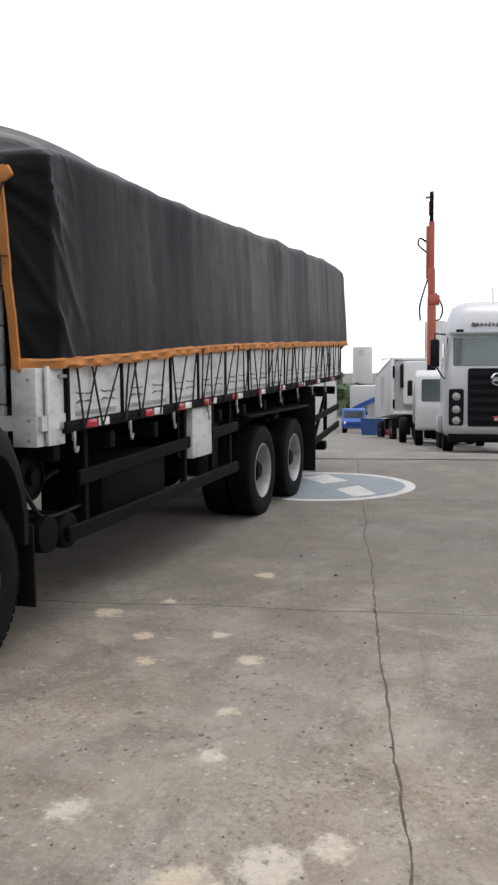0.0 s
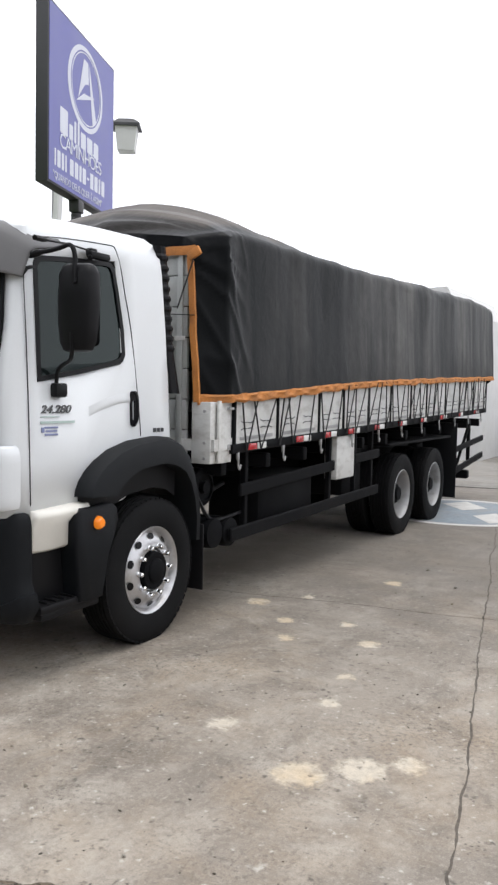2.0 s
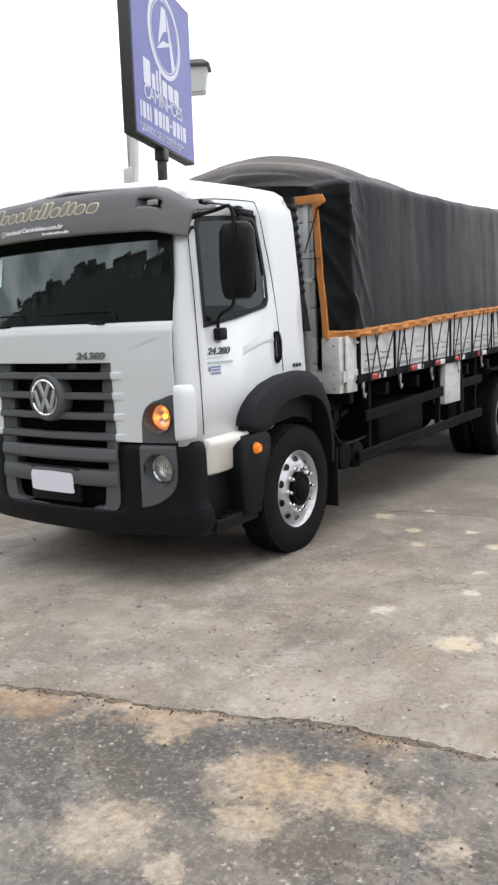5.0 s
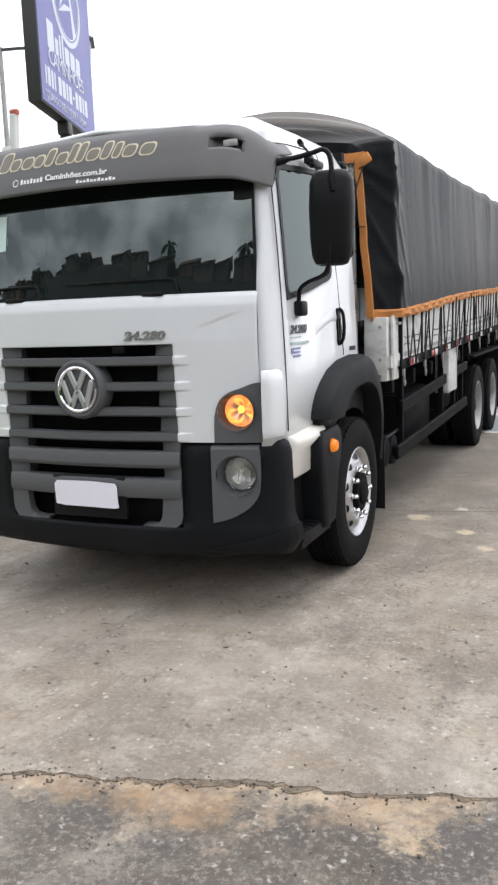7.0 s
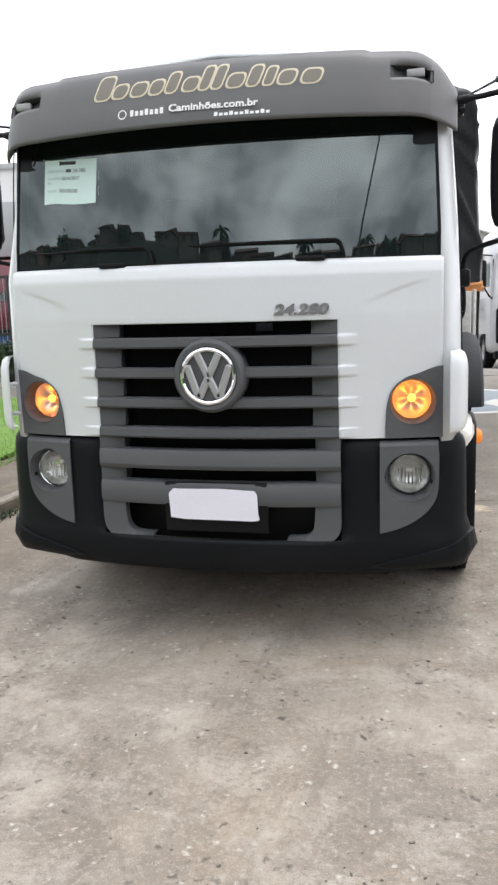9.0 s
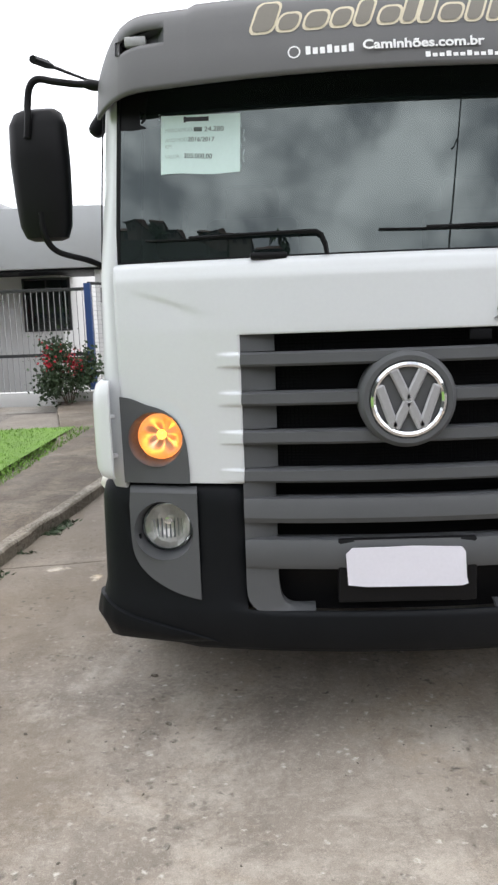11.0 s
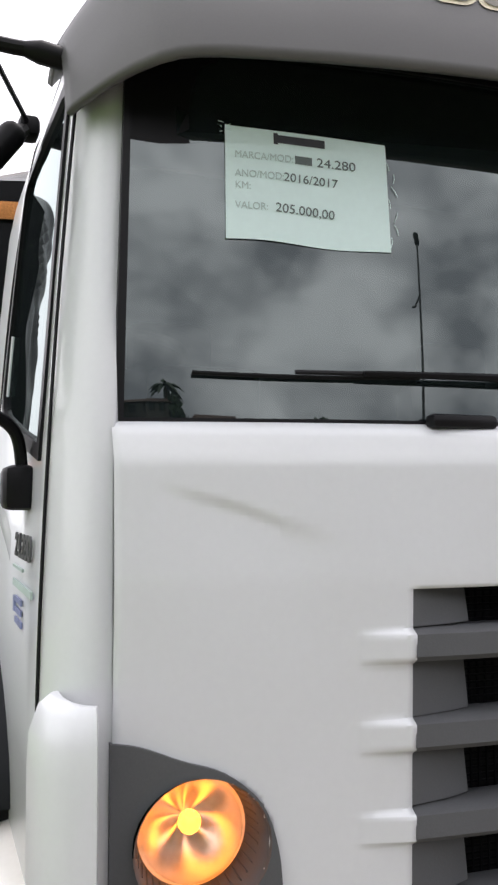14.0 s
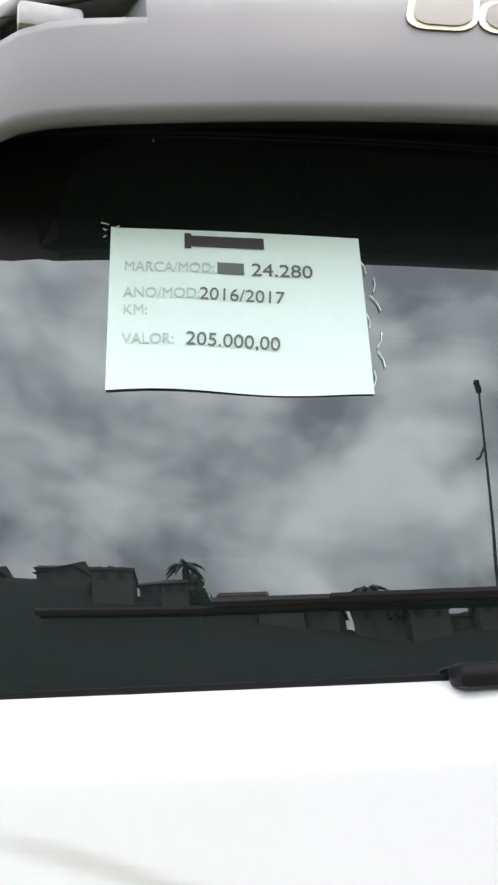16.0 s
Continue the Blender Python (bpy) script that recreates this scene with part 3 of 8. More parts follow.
bm = bmesh.new()
gx = [-900, -300, -120, -60, -30, -16, -8, -4, 0, 4, 8, 16, 30, 60, 120, 300, 900]
gy = [-900, -300, -120, -60, -30, -16, -8, -4, 0, 4, 8, 11, 12, 13, 14, 15, 17, 20, 25, 30, 40, 50, 60, 70, 80, 86, 120, 200, 400, 900]
gv = [[bm.verts.new((x, y, ground_height(x, y) - 0.005)) for x in gx] for y in gy]
for i in range(len(gy) - 1):
    for j in range(len(gx) - 1):
        f = bm.faces.new((gv[i][j], gv[i][j + 1], gv[i + 1][j + 1], gv[i + 1][j]))
ground = tagged(part("ground", bm, ASPHALT), "old dark asphalt ground with pale worn patches", "ground", kind="structure")

# far yard: a sheet of lighter paving that dips away behind the drain
bm = bmesh.new()
ys = [10.75, 11.5, 12, 13, 14, 15, 17, 20, 25, 30, 40, 50, 60, 70, 80, 86, 110]
rows_ = [[bm.verts.new((x, y + (0.17 * x if y < 11 else 0), ground_height(x, y) + 0.001)) for x in (-22, -12, -4.2, -2, 0, 2, 4, 8, 14, 40)] for y in ys]
for a, b in zip(rows_, rows_[1:]):
    for j in range(len(a) - 1):
        bm.faces.new((a[j], a[j + 1], b[j + 1], b[j]))
far_yard = tagged(part("far_yard", bm, YARD), "pale grey paving of the lower yard", "pavement", kind="structure")

# concrete slabs with open joints
pavement = thing("pavement", "worn grey concrete yard slabs with open joints", "pavement", kind="structure")


def joint_x(k, y):
    return (-5.0, 3.405, 8.4, 13.4, 20.0)[k] - (0.2 * y if k else 0)


def joint_y(k, x):
    return (-3.14 + 0.245 * x, 1.33 + 0.17 * x, 6.15 + 0.17 * x, 10.62 + 0.17 * x)[k]


def broken(x, y):
    """How far a slab's edge strays at a place: a little along the joints, more along the crumbled front."""
    front = math.exp(-max(0.0, y - joint_y(0, x)) / 0.25)
    amp = 0.030 + 0.035 * front
    u = noise.noise((x * 1.3, y * 1.3, 1.0)) + 0.5 * noise.noise((x * 4.1, y * 4.1, 2.0)) + 0.30 * noise.noise((x * 11.0, y * 11.0, 3.0))
    v = noise.noise((x * 1.3, y * 1.3, 5.0)) + 0.5 * noise.noise((x * 4.1, y * 4.1, 6.0)) + 0.30 * noise.noise((x * 11.0, y * 11.0, 7.0)) + 0.45 * front * noise.noise((x * 23.0, y * 23.0, 8.0))
    return amp * u, amp * v


def slab_edge(p, q, seed):
    """An uneven broken edge from p to q."""
    p, q = Vector(p), Vector(q)
    n = max(8, int((q - p).length / 0.035))
    out = []
    for i in range(n):
        w = p.lerp(q, i / n)
        dx, dy = broken(w.x, w.y)
        chip = 0.006 * noise.noise((w.x * 17, w.y * 17, seed)) + 0.012 * max(0.0, noise.noise((w.x * 5, w.y * 5, seed)) - 0.25)
        out.append(Vector((w.x + dx + chip, w.y + dy + chip)))
    return out


for r in range(3):
    for k in range(4):
        def corner(kx, ky, kx_in, ky_in):
            x = joint_x(kx, 0)
            for _ in range(6):
                y = joint_y(ky, x)
                x = joint_x(kx, y)
            return (x + kx_in, y + ky_in)
        g = 0.006
        c = [corner(k, r, g, g), corner(k + 1, r, -g, g), corner(k + 1, r + 1, -g, -g), corner(k, r + 1, g, -g)]
        pts = []
        for a in range(4):
            pts += slab_edge(c[a], c[(a + 1) % 4], 3.0 + k + 5 * r + a)
        bm = bmesh.new()
        slab(bm, [(p.x, p.y) for p in pts], -0.03, 0.0)
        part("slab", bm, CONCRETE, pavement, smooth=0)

# dark soil lying in the joints
for ends in (((3.80, -2.02), (1.15, 11.2)), ((-4.5, 0.57), (8.2, 2.73)), ((-4.5, 5.39), (8.2, 7.54))):
    bm = bmesh.new()
    (ax, ay), (bx, by) = ends
    d = Vector((bx - ax, by - ay)).normalized()
    lp = []
    for i in range(161):
        x, y = ax + (bx - ax) * i / 160, ay + (by - ay) * i / 160
        dx, dy = broken(x, y)
        lp.append([(x + dx - d.y * w, y + dy + d.x * w, -0.0028) for w in (-0.045, 0.045)])
    rings(bm, lp, False, False)
    part("joint_fill", bm, SOIL, pavement, "dark soil in the slab joint")

# dark crumbled soil along the broken front edge of the slabs
bm = bmesh.new()
lp = []
for i in range(900):
    x = -3.2 + 8.4 * i / 899
    y = joint_y(0, x)
    dx, dy = broken(x, y)
    w = 0.003 + 0.085 * max(0.0, noise.noise((x * 1.7, 2.0, 3.0)) + 0.05) + 0.045 * max(0.0, noise.noise((x * 9.0, 5.0, 1.0))) + 0.022 * max(0.0, noise.noise((x * 31.0, 5.0, 1.0)))
    lp.append([(x + dx, y + dy + 0.02, -0.0026), (x + dx, y + dy - w, -0.0026)])
rings(bm, lp, False, False)
part("edge_soil", bm, EDGEDIRT, pavement, "dark crumbled soil along the slab edge")

# drain rail across the gateway
bm = bmesh.new()
beam(bm, (-3.4, 10.14, 0.004), (14, 13.1, -0.06), 0.05, 0.02)
tagged(part("gate_rail", bm, CHASSIS), "dark steel gate rail set across the yard", "rail", kind="structure")

# painted disc on the yard behind the truck
disc = thing("floor_emblem", "worn blue and white painted round emblem on the concrete", "floor marking", kind="structure")
bm = bmesh.new()
panel(bm, circle(1.35, 7.55, 1.14, 48, 1.24), lambda u, v, d: (u, v, 0.004))
part("blue_field", bm, PAINTBLUE, disc)
bm = bmesh.new()
panel(bm, circle(1.35, 7.55, 1.28, 48, 1.38), lambda u, v, d: (u, v, 0.003), holes=(circle(1.35, 7.55, 1.14, 48, 1.24),))
part("pale_ring", bm, PAINTWHITE, disc)
bm = bmesh.new()
panel(bm, [(0.9, 8.2), (1.15, 8.66), (1.62, 8.05), (1.35, 7.65)], lambda u, v, d: (u, v, 0.007))
panel2 = bmesh.new()
panel(panel2, [(1.62, 7.2), (1.85, 7.62), (2.22, 6.92), (1.98, 6.62)], lambda u, v, d: (u, v, 0.007))
part("pale_stroke", bm, PAINTWHITE, disc)
part("pale_stroke", panel2, PAINTWHITE, disc)

# loose pale scraps of mortar and pebbles on the concrete
bm = bmesh.new()
rnd = random.Random(5)
for _ in range(420):
    x, y = rnd.uniform(-1.9, 4.6), rnd.uniform(-4.5, 6.0)
    s = rnd.uniform(0.003, 0.011) * (1 if rnd.random() < 0.9 else 1.8)
    q = Euler((rnd.random(), rnd.random(), rnd.uniform(0, 6))).to_matrix()
    z = 0.0 if y > -2.4 else -0.004
    bmesh.ops.create_icosphere(bm, subdivisions=1, radius=1, matrix=Matrix.Translation((x, y, z + s * 0.25)) @ q.to_4x4() @ Matrix.Diagonal((s * rnd.uniform(0.7, 1.6), s, s * 0.5, 1)))
bits = bmesh.new()
for k in range(1900):
    x = rnd.uniform(-2.2, 4.6)
    if k < 1300:
        # packed along the crumbled front edge, in clusters
        if noise.noise((x * 1.9, 3.0, 7.0)) + 0.5 * noise.noise((x * 7.0, 1.0, 7.0)) < rnd.uniform(-0.45, 0.25):
            continue
        y = joint_y(0, x) + broken(x, joint_y(0, x))[1] + rnd.gauss(-0.015, 0.035)
        s = rnd.uniform(0.0015, 0.0075)
    elif k < 1850:
        y = rnd.uniform(-3.4, 0.5)
        s = rnd.uniform(0.0025, 0.006) * (1 if rnd.random() < 0.85 else 1.6)
    else:
        y = joint_y(0, x) + abs(rnd.gauss(0.0, 0.55))
        s = rnd.uniform(0.004, 0.008)
    q = Euler((rnd.random(), rnd.random(), rnd.uniform(0, 6))).to_matrix()
    bmesh.ops.create_icosphere(bits, subdivisions=1, radius=1, matrix=Matrix.Translation((x, y, s * 0.2 - 0.003)) @ q.to_4x4() @ Matrix.Diagonal((s * rnd.uniform(0.8, 1.7), s, s * 0.6, 1)))
tagged(part("crumbs", bits, SOIL, smooth=0), "dark crumbs of soil and asphalt on the concrete", "crumbs", kind="stuff")
tagged(part("pebbles", bm, KERB, smooth=0), "scattered small pebbles and grit on the concrete", "pebbles", kind="stuff")

# kerb, sidewalk and lawn beside the truck
KERB_LINE = [(-2.72, -40), (-2.66, -12), (-2.56, -4), (-2.46, -1), (-2.37, 0.6), (-2.30, 1.6), (-2.24, 2.0), (-2.145, 2.9), (-2.085, 3.8), (-2.08, 4.45), (-2.15, 5.5), (-2.42, 6.95), (-2.82, 8.4), (-3.16, 9.6), (-3.55, 11.1)]
line = [Vector((p.x, p.y)) for p in smooth_path([(x, y, 0) for x, y in KERB_LINE], 8)]


def strip(bm, offs, zs):
    """A strip along the kerb line, from offsets to its outer side, one loop of (offset, height) for each point."""
    loops = []
    for i, p in enumerate(line):
        d = (line[min(i + 1, len(line) - 1)] - line[max(i - 1, 0)]).normalized()
        s = Vector((-d.y, d.x))
        loops.append([(p.x + s.x * o + 0.022 * noise.noise((p.y * 3.1, o * 9, 5)), p.y + s.y * o, z + 0.006 * noise.noise((p.y * 1.7, o * 5, 2))) for o, z in zip(offs, zs)])
    rings(bm, loops, True, True)
    return bm


bm = bmesh.new()
strip(bm, (0, 0.015, 0.10, 0.115, 0.115, 0), (0.085, 0.10, 0.10, 0.085, -0.05, -0.05))
tagged(part("kerb", bm, KERB), "worn pale concrete kerb curving into the gateway", "kerb", kind="structure")
bm = bmesh.new()
strip(bm, (0.118, 1.05, 1.05, 0.118), (0.088, 0.095, -0.05, -0.05))
tagged(part("sidewalk", bm, SIDEWALK), "dull concrete sidewalk beside the kerb", "sidewalk", kind="structure")
bm = bmesh.new()
lv = [[bm.verts.new((x, y, 0.10 + 0.02 * noise.noise((x, y, 0)))) for x in (-3.35, -4.5, -6, -8, -11, -16, -24)] for y in (-40, -20, -8, -3, 0, 2, 4, 6, 7.2)]
for a, b in zip(lv, lv[1:]):
    for j in range(len(a) - 1):
        bm.faces.new((a[j], a[j + 1], b[j + 1], b[j]))
tagged(part("lawn", bm, LAWN), "green mown lawn beside the sidewalk", "lawn", kind="structure")
bm = bmesh.new()
rnd = random.Random(9)
for _ in range(14000):
    x, y = -3.1 - 3.6 * rnd.random() ** 1.3, rnd.uniform(0.5, 7.2)
    h, a = rnd.uniform(0.012, 0.035), rnd.uniform(0, 6.28)
    dx, dy, w = math.cos(a), math.sin(a), 0.006
    t = rnd.uniform(0.005, 0.03)
    v = [bm.verts.new((x - dy * w, y + dx * w, 0.09)), bm.verts.new((x + dy * w, y - dx * w, 0.09)), bm.verts.new((x + dx * t, y + dy * t, 0.1 + h))]
    bm.faces.new(v)
tagged(part("grass", bm, GRASS, smooth=0), "short green grass of the lawn", "grass", kind="stuff")
bm = bmesh.new()
for _ in range(2600):
    i = rnd.randrange(24, len(line) - 20)
    p = line[i]
    x, y = p.x + rnd.gauss(0.04, 0.03), p.y + rnd.uniform(-0.3, 0.3)
    if not 0.3 < y < 2.6 or noise.noise((y * 2.3, 0, 4)) < 0.0:
        continue
    h, a = rnd.uniform(0.008, 0.028), rnd.uniform(0, 6.28)
    v = [bm.verts.new((x - 0.009, y, 0.0)), bm.verts.new((x + 0.009, y, 0.0)), bm.verts.new((x + 0.03 * math.cos(a), y + 0.03 * math.sin(a), h))]
    bm.faces.new(v)
tagged(part("weeds", bm, LEAFDARK, smooth=0), "low dark weeds along the kerb foot", "weeds", kind="stuff")

# ---- the cargo truck ----
truck = thing("cargo_truck", "white cab cargo truck with a black tarpaulin over its board bed", "truck")
KX = 0.137


def interp(x, table):
    xs, ys = zip(*table)
    return float(np.interp(x, xs, ys))


FACE = ((0.38, -1.40), (0.45, -1.43), (0.95, -1.43), (1.03, -1.415), (1.30, -1.425), (1.58, -1.437), (1.76, -1.43), (1.81, -1.415), (1.832, -1.385), (2.13, -1.335), (2.43, -1.305), (2.7, -1.26))


def face_y(x, z):
    """The cab's bowed front."""
    return interp(z, FACE) + KX * x * x


def screen_y(x, z):
    """The evenly bowed windscreen."""
    t = z - 1.825
    return -1.387 + 0.129 * t + 0.03 * t * t + KX * x * x - 0.04 * x * x * t


def side_x(z):
    return interp(z, ((0.95, 1.115), (1.3, 1.118), (1.75, 1.105), (2.0, 1.09), (2.5, 1.05), (2.66, 1.02), (2.74, 0.96)))


def on_face(off):
    return lambda u, v, d: (u, face_y(u, v) - off + d, v)


# front panel, with creases running into the grille bars
SLATS = (1.472, 1.333, 1.193, 1.052)


def front_relief(x, z):
    a = abs(x)
    d = 0.0
    if 0.575 < a < 0.67:
        k = 1 - (a - 0.575) / 0.095
        for s in SLATS:
            t = (abs(z - s + 0.001) - 0.019) / 0.009
            if t < 1:
                d -= 0.013 * k * (1 - max(0.0, t))
    # brow crease sweeping from the outer edge down to the grille
    e = max(0.0, 0.975 - a)
    zc = 1.732 - 0.25 * e - 1.55 * e ** 3 if a > 0.70 else 0
    if zc:
        t = (zc - z) / 0.016
        if t > 0:
            d += 0.0060 * min(1.0, t) * min(1.0, (a - 0.70) / 0.05) * min(1.0, e / 0.10) * max(0.0, 1 - (zc - z) / 0.22)
    return d


bm = bmesh.new()
xs = sorted({*[round(-1.03 + 2.06 * i / 84, 4) for i in range(85)], -0.577, 0.577, 1.0, -1.0, *[round(q * (0.595 + 0.0125 * i), 4) for q in (1, -1) for i in range(7)], *[round(s * (0.785 + 0.008 * i), 4) for s in (1, -1) for i in range(30)]})
zs = sorted({*[round(1.027 + 0.785 * i / 64, 4) for i in range(65)], 1.03, 1.56, *[round(s + o, 4) for s in SLATS for o in (0.018, 0.0225, 0.027, -0.020, -0.0245, -0.029)], *[round(1.06 + 0.008 * i, 4) for i in range(31)], *[round(1.60 + 0.006 * i, 4) for i in range(24)]})
grid = [[bm.verts.new((x, face_y(x, z) + front_relief(x, z), z)) for x in xs] for z in zs]
for i in range(len(zs) - 1):
    for j in range(len(xs) - 1):
        cx, cz = abs(xs[j] + xs[j + 1]) / 2, (zs[i] + zs[i + 1]) / 2
        if cx < 0.577 and cz < 1.56:
            continue
        if math.hypot(cx - 0.901, cz - 1.188) < 0.103:
            continue
        bm.faces.new((grid[i][j], grid[i][j + 1], grid[i + 1][j + 1], grid[i + 1][j]))
# rolled top edge
top = [[bm.verts.new((x, face_y(x, 1.82) + o, z)) for x in xs] for o, z in ((0.004, 1.822), (0.03, 1.830))]
for a, b in ((grid[-1], top[0]), (top[0], top[1])):
    for j in range(len(xs) - 1):
        bm.faces.new((a[j], a[j + 1], b[j + 1], b[j]))
for v in [v for v in bm.verts if not v.link_faces]:
    bm.verts.remove(v)
part("front_panel", bm, WHITE, truck, "white front panel with creases", smooth=50, solid=0.012)

# cab shell: corner posts, doors, rear and roof as one skin with window openings
LEVELS = []
side_y = (-1.08, -1.0, -0.62, -0.25, -0.06, 0.12, 0.27)
for key, zfront, zwin_f, zwin_r, zrear in (
    ("sill", 1.00, 1.00, 1.00, 1.30), ("low", 1.30, 1.30, 1.34, 1.42), ("belt", 1.78, 1.775, 1.90, 1.85),
    ("mid", 2.10, 2.10, 2.14, 2.14), ("head", 2.44, 2.48, 2.575, 2.56), ("gutter", 2.58, 2.62, 2.66, 2.66), ("cant", 2.66, 2.71, 2.75, 2.76)):
    sx = side_x(zfront)
    xin = 1.03 if zfront < 1.8 else interp(zfront, ((1.8, 1.02), (2.44, 0.985), (2.66, 0.90)))
    yf = face_y(xin, zfront)
    lp = [(xin, yf + 0.004, zfront), (xin + 0.55 * (sx - xin), yf + 0.035, zfront), (sx - 0.012, yf + 0.085, zfront), (sx, -1.08 if zfront < 2.5 else -1.05, zfront)]
    for y in side_y[1:]:
        t = (y + 1.0) / 0.75
        z = zwin_f + (zwin_r - zwin_f) * min(1, max(0, t)) if y < -0.06 else zwin_r + (zrear - zwin_r) * min(1, (y + 0.25) / 0.5)
        lp.append((side_x(z), y, z))
    rear_y = interp(zrear, ((1.0, 0.37), (1.85, 0.34), (2.4, 0.26), (2.78, 0.14)))
    lp.append((side_x(zrear) - 0.03, rear_y - 0.02, zrear))
    lp.append((side_x(zrear) - 0.09, rear_y, zrear))
    lp.append((0.0, rear_y + 0.01, zrear))
    LEVELS.append(lp)
crown = [(x * 0.93, y + (0.03 if y < -0.9 else -0.03 if y > 0.1 else 0), z + 0.05) for x, y, z in LEVELS[-1]]
LEVELS.append(crown)
bm = bmesh.new()
for sgn in (1, -1):
    vs = [[bm.verts.new((sgn * x, y, z)) for x, y, z in lp] for lp in LEVELS]
    for i in range(len(vs) - 1):
        for j in range(len(vs[0]) - 1):
            if i in (2, 3) and 4 <= j <= 5:
                continue
            bm.faces.new((vs[i][j], vs[i][j + 1], vs[i + 1][j + 1], vs[i + 1][j]))
    # roof half
    ridge = [bm.verts.new((0, y, z + 0.06)) for x, y, z in crown]
    for j in range(len(crown) - 2):
        bm.faces.new((vs[-1][j], vs[-1][j + 1], ridge[j + 1], ridge[j]))
bmesh.ops.remove_doubles(bm, verts=bm.verts, dist=0.002)
part("cab_shell", bm, WHITE, truck, "white cab body with door sides and roof", smooth=40, solid=0.02)

# door cut lines and belt crease, as thin dark gaps proud of nothing
for sgn in (1, -1):
    door = new("door")
    door.parent = truck
    bm = bmesh.new()
    gap = [(-1.10, 1.06), (-1.11, 1.5), (-1.112, 2.0), (-1.10, 2.45), (-1.03, 2.60), (-0.35, 2.67), (-0.225, 2.63), (-0.175, 2.35), (-0.125, 2.05), (-0.07, 1.55), (-0.06, 1.42)]
    pts = smooth_path([(sgn * (side_x(z) + 0.001), y, z) for y, z in gap], 5)
    tube(bm, pts, 0.0032, 5)
    part("door_gap", bm, BLACK, door, "dark shut line of the door")
    # window rubber and glass
    win = [(-1.03, 1.778), (-0.67, 1.832), (-0.31, 1.900), (-0.25, 1.922), (-0.222, 1.965), (-0.224, 2.12), (-0.258, 2.37), (-0.285, 2.515), (-0.31, 2.545), (-0.36, 2.550), (-0.65, 2.530), (-0.95, 2.500), (-0.995, 2.485), (-1.018, 2.45), (-1.022, 2.24)]
    def on_side(off):
        return lambda u, v, d: (sgn * (side_x(v) + off - d), u, v)
    grow = [(-0.63 + (u + 0.63) * 1.02, 2.18 + (v - 2.18) * 1.02) for u, v in win]
    inner = [(-0.63 + (u + 0.63) * 0.94, 2.18 + (v - 2.18) * 0.935) for u, v in win]
    bm = bmesh.new()
    panel(bm, grow, on_side(0.006), 0.02, holes=(inner,))
    part("window_rubber", bm, BLACK, door, "black rubber window surround")
    bm = bmesh.new()
    panel(bm, [(-0.63 + (u + 0.63) * 0.96, 2.18 + (v - 2.18) * 0.95) for u, v in win], on_side(-0.004), 0.004)
    ob = part("window_pane", bm, SIDEGLASS, door, "dark tinted door window")
    # handle: black upright grip in a dished plate
    bm = bmesh.new()
    panel(bm, rounded(-0.172, 1.485, -0.112, 1.725, 0.028), on_side(0.010), 0.014, holes=(rounded(-0.158, 1.53, -0.128, 1.66, 0.014),))
    part("handle_plate", bm, BLACK, door)
    bm = bmesh.new()
    tube(bm, smooth_path([(sgn * (side_x(1.6) + o), -0.142, z) for o, z in ((0.01, 1.72), (0.032, 1.69), (0.040, 1.61), (0.034, 1.53), (0.01, 1.495))], 4), 0.012, 8)
    part("door_handle", bm, BLACK, door, "black upright door handle")
    # pressed crease running forward from the handle, dying away at both ends
    bm = bmesh.new()
    loops = []
    for k in range(13):
        f = k / 12
        u = -0.09 - 0.50 * f
        v = 1.668 - 0.020 * f - 0.125 * max(0.0, f - 0.35) ** 1.4
        h = 0.0065 * math.sin(math.pi * min(1.0, 0.08 + 0.95 * f)) ** 0.7
        loops.append([(sgn * (side_x(v + o) - 0.0015 + h * e), u, v + o) for o, e in ((0.045, 0.0), (0.020, 0.55), (0.0, 1.0), (-0.010, 0.6), (-0.018, 0.0))])
    rings(bm, loops, False, False)
    part("door_crease", bm, WHITE, door, smooth=80)

# painted model number and dealer stickers on the doors
for sgn in (1, -1):
    rot = Matrix(((0, 0, sgn, 0), (sgn, 0, 0, 0), (0, 1, 0, 0), (0, 0, 0, 1)))
    y0 = -1.02 if sgn > 0 else -0.735
    base = Matrix.Translation((sgn * 1.114, y0, 1.590)) @ rot
    lettering("model_number", "24.280", 0.066, GREY, base, truck, 0.002, width=1.42, shear=0.25, label="grey model number 24.280 on the door", bold=0.0012)
    bm = bmesh.new()
    step = sgn
    for k, (w, h, dz) in enumerate(((0.16, 0.006, -0.022), (0.29, 0.014, -0.055))):
        box(bm, (sgn * 1.116, y0 + step * w / 2, 1.590 + dz), (0.004, w, h))
    part("sticker_line", bm, FADED, truck)
    bm = bmesh.new()
    for k in range(3):
        box(bm, (sgn * 1.116, y0 + step * 0.09, 1.505 - 0.021 * k), (0.004, 0.11 - 0.015 * (k % 2), 0.011))
    box(bm, (sgn * 1.116, y0 + step * 0.018, 1.492), (0.004, 0.024, 0.03))
    part("dealer_sticker", bm, BLUEINK, truck, "small blue sticker lines on the door")
    bm = bmesh.new()
    for k in range(3):
        box(bm, (sgn * (side_x(1.45) + 0.004), 0.10 + 0.045 * k, 1.455), (0.004, 0.032, 0.028))
    part("rear_badge", bm, INK, truck)

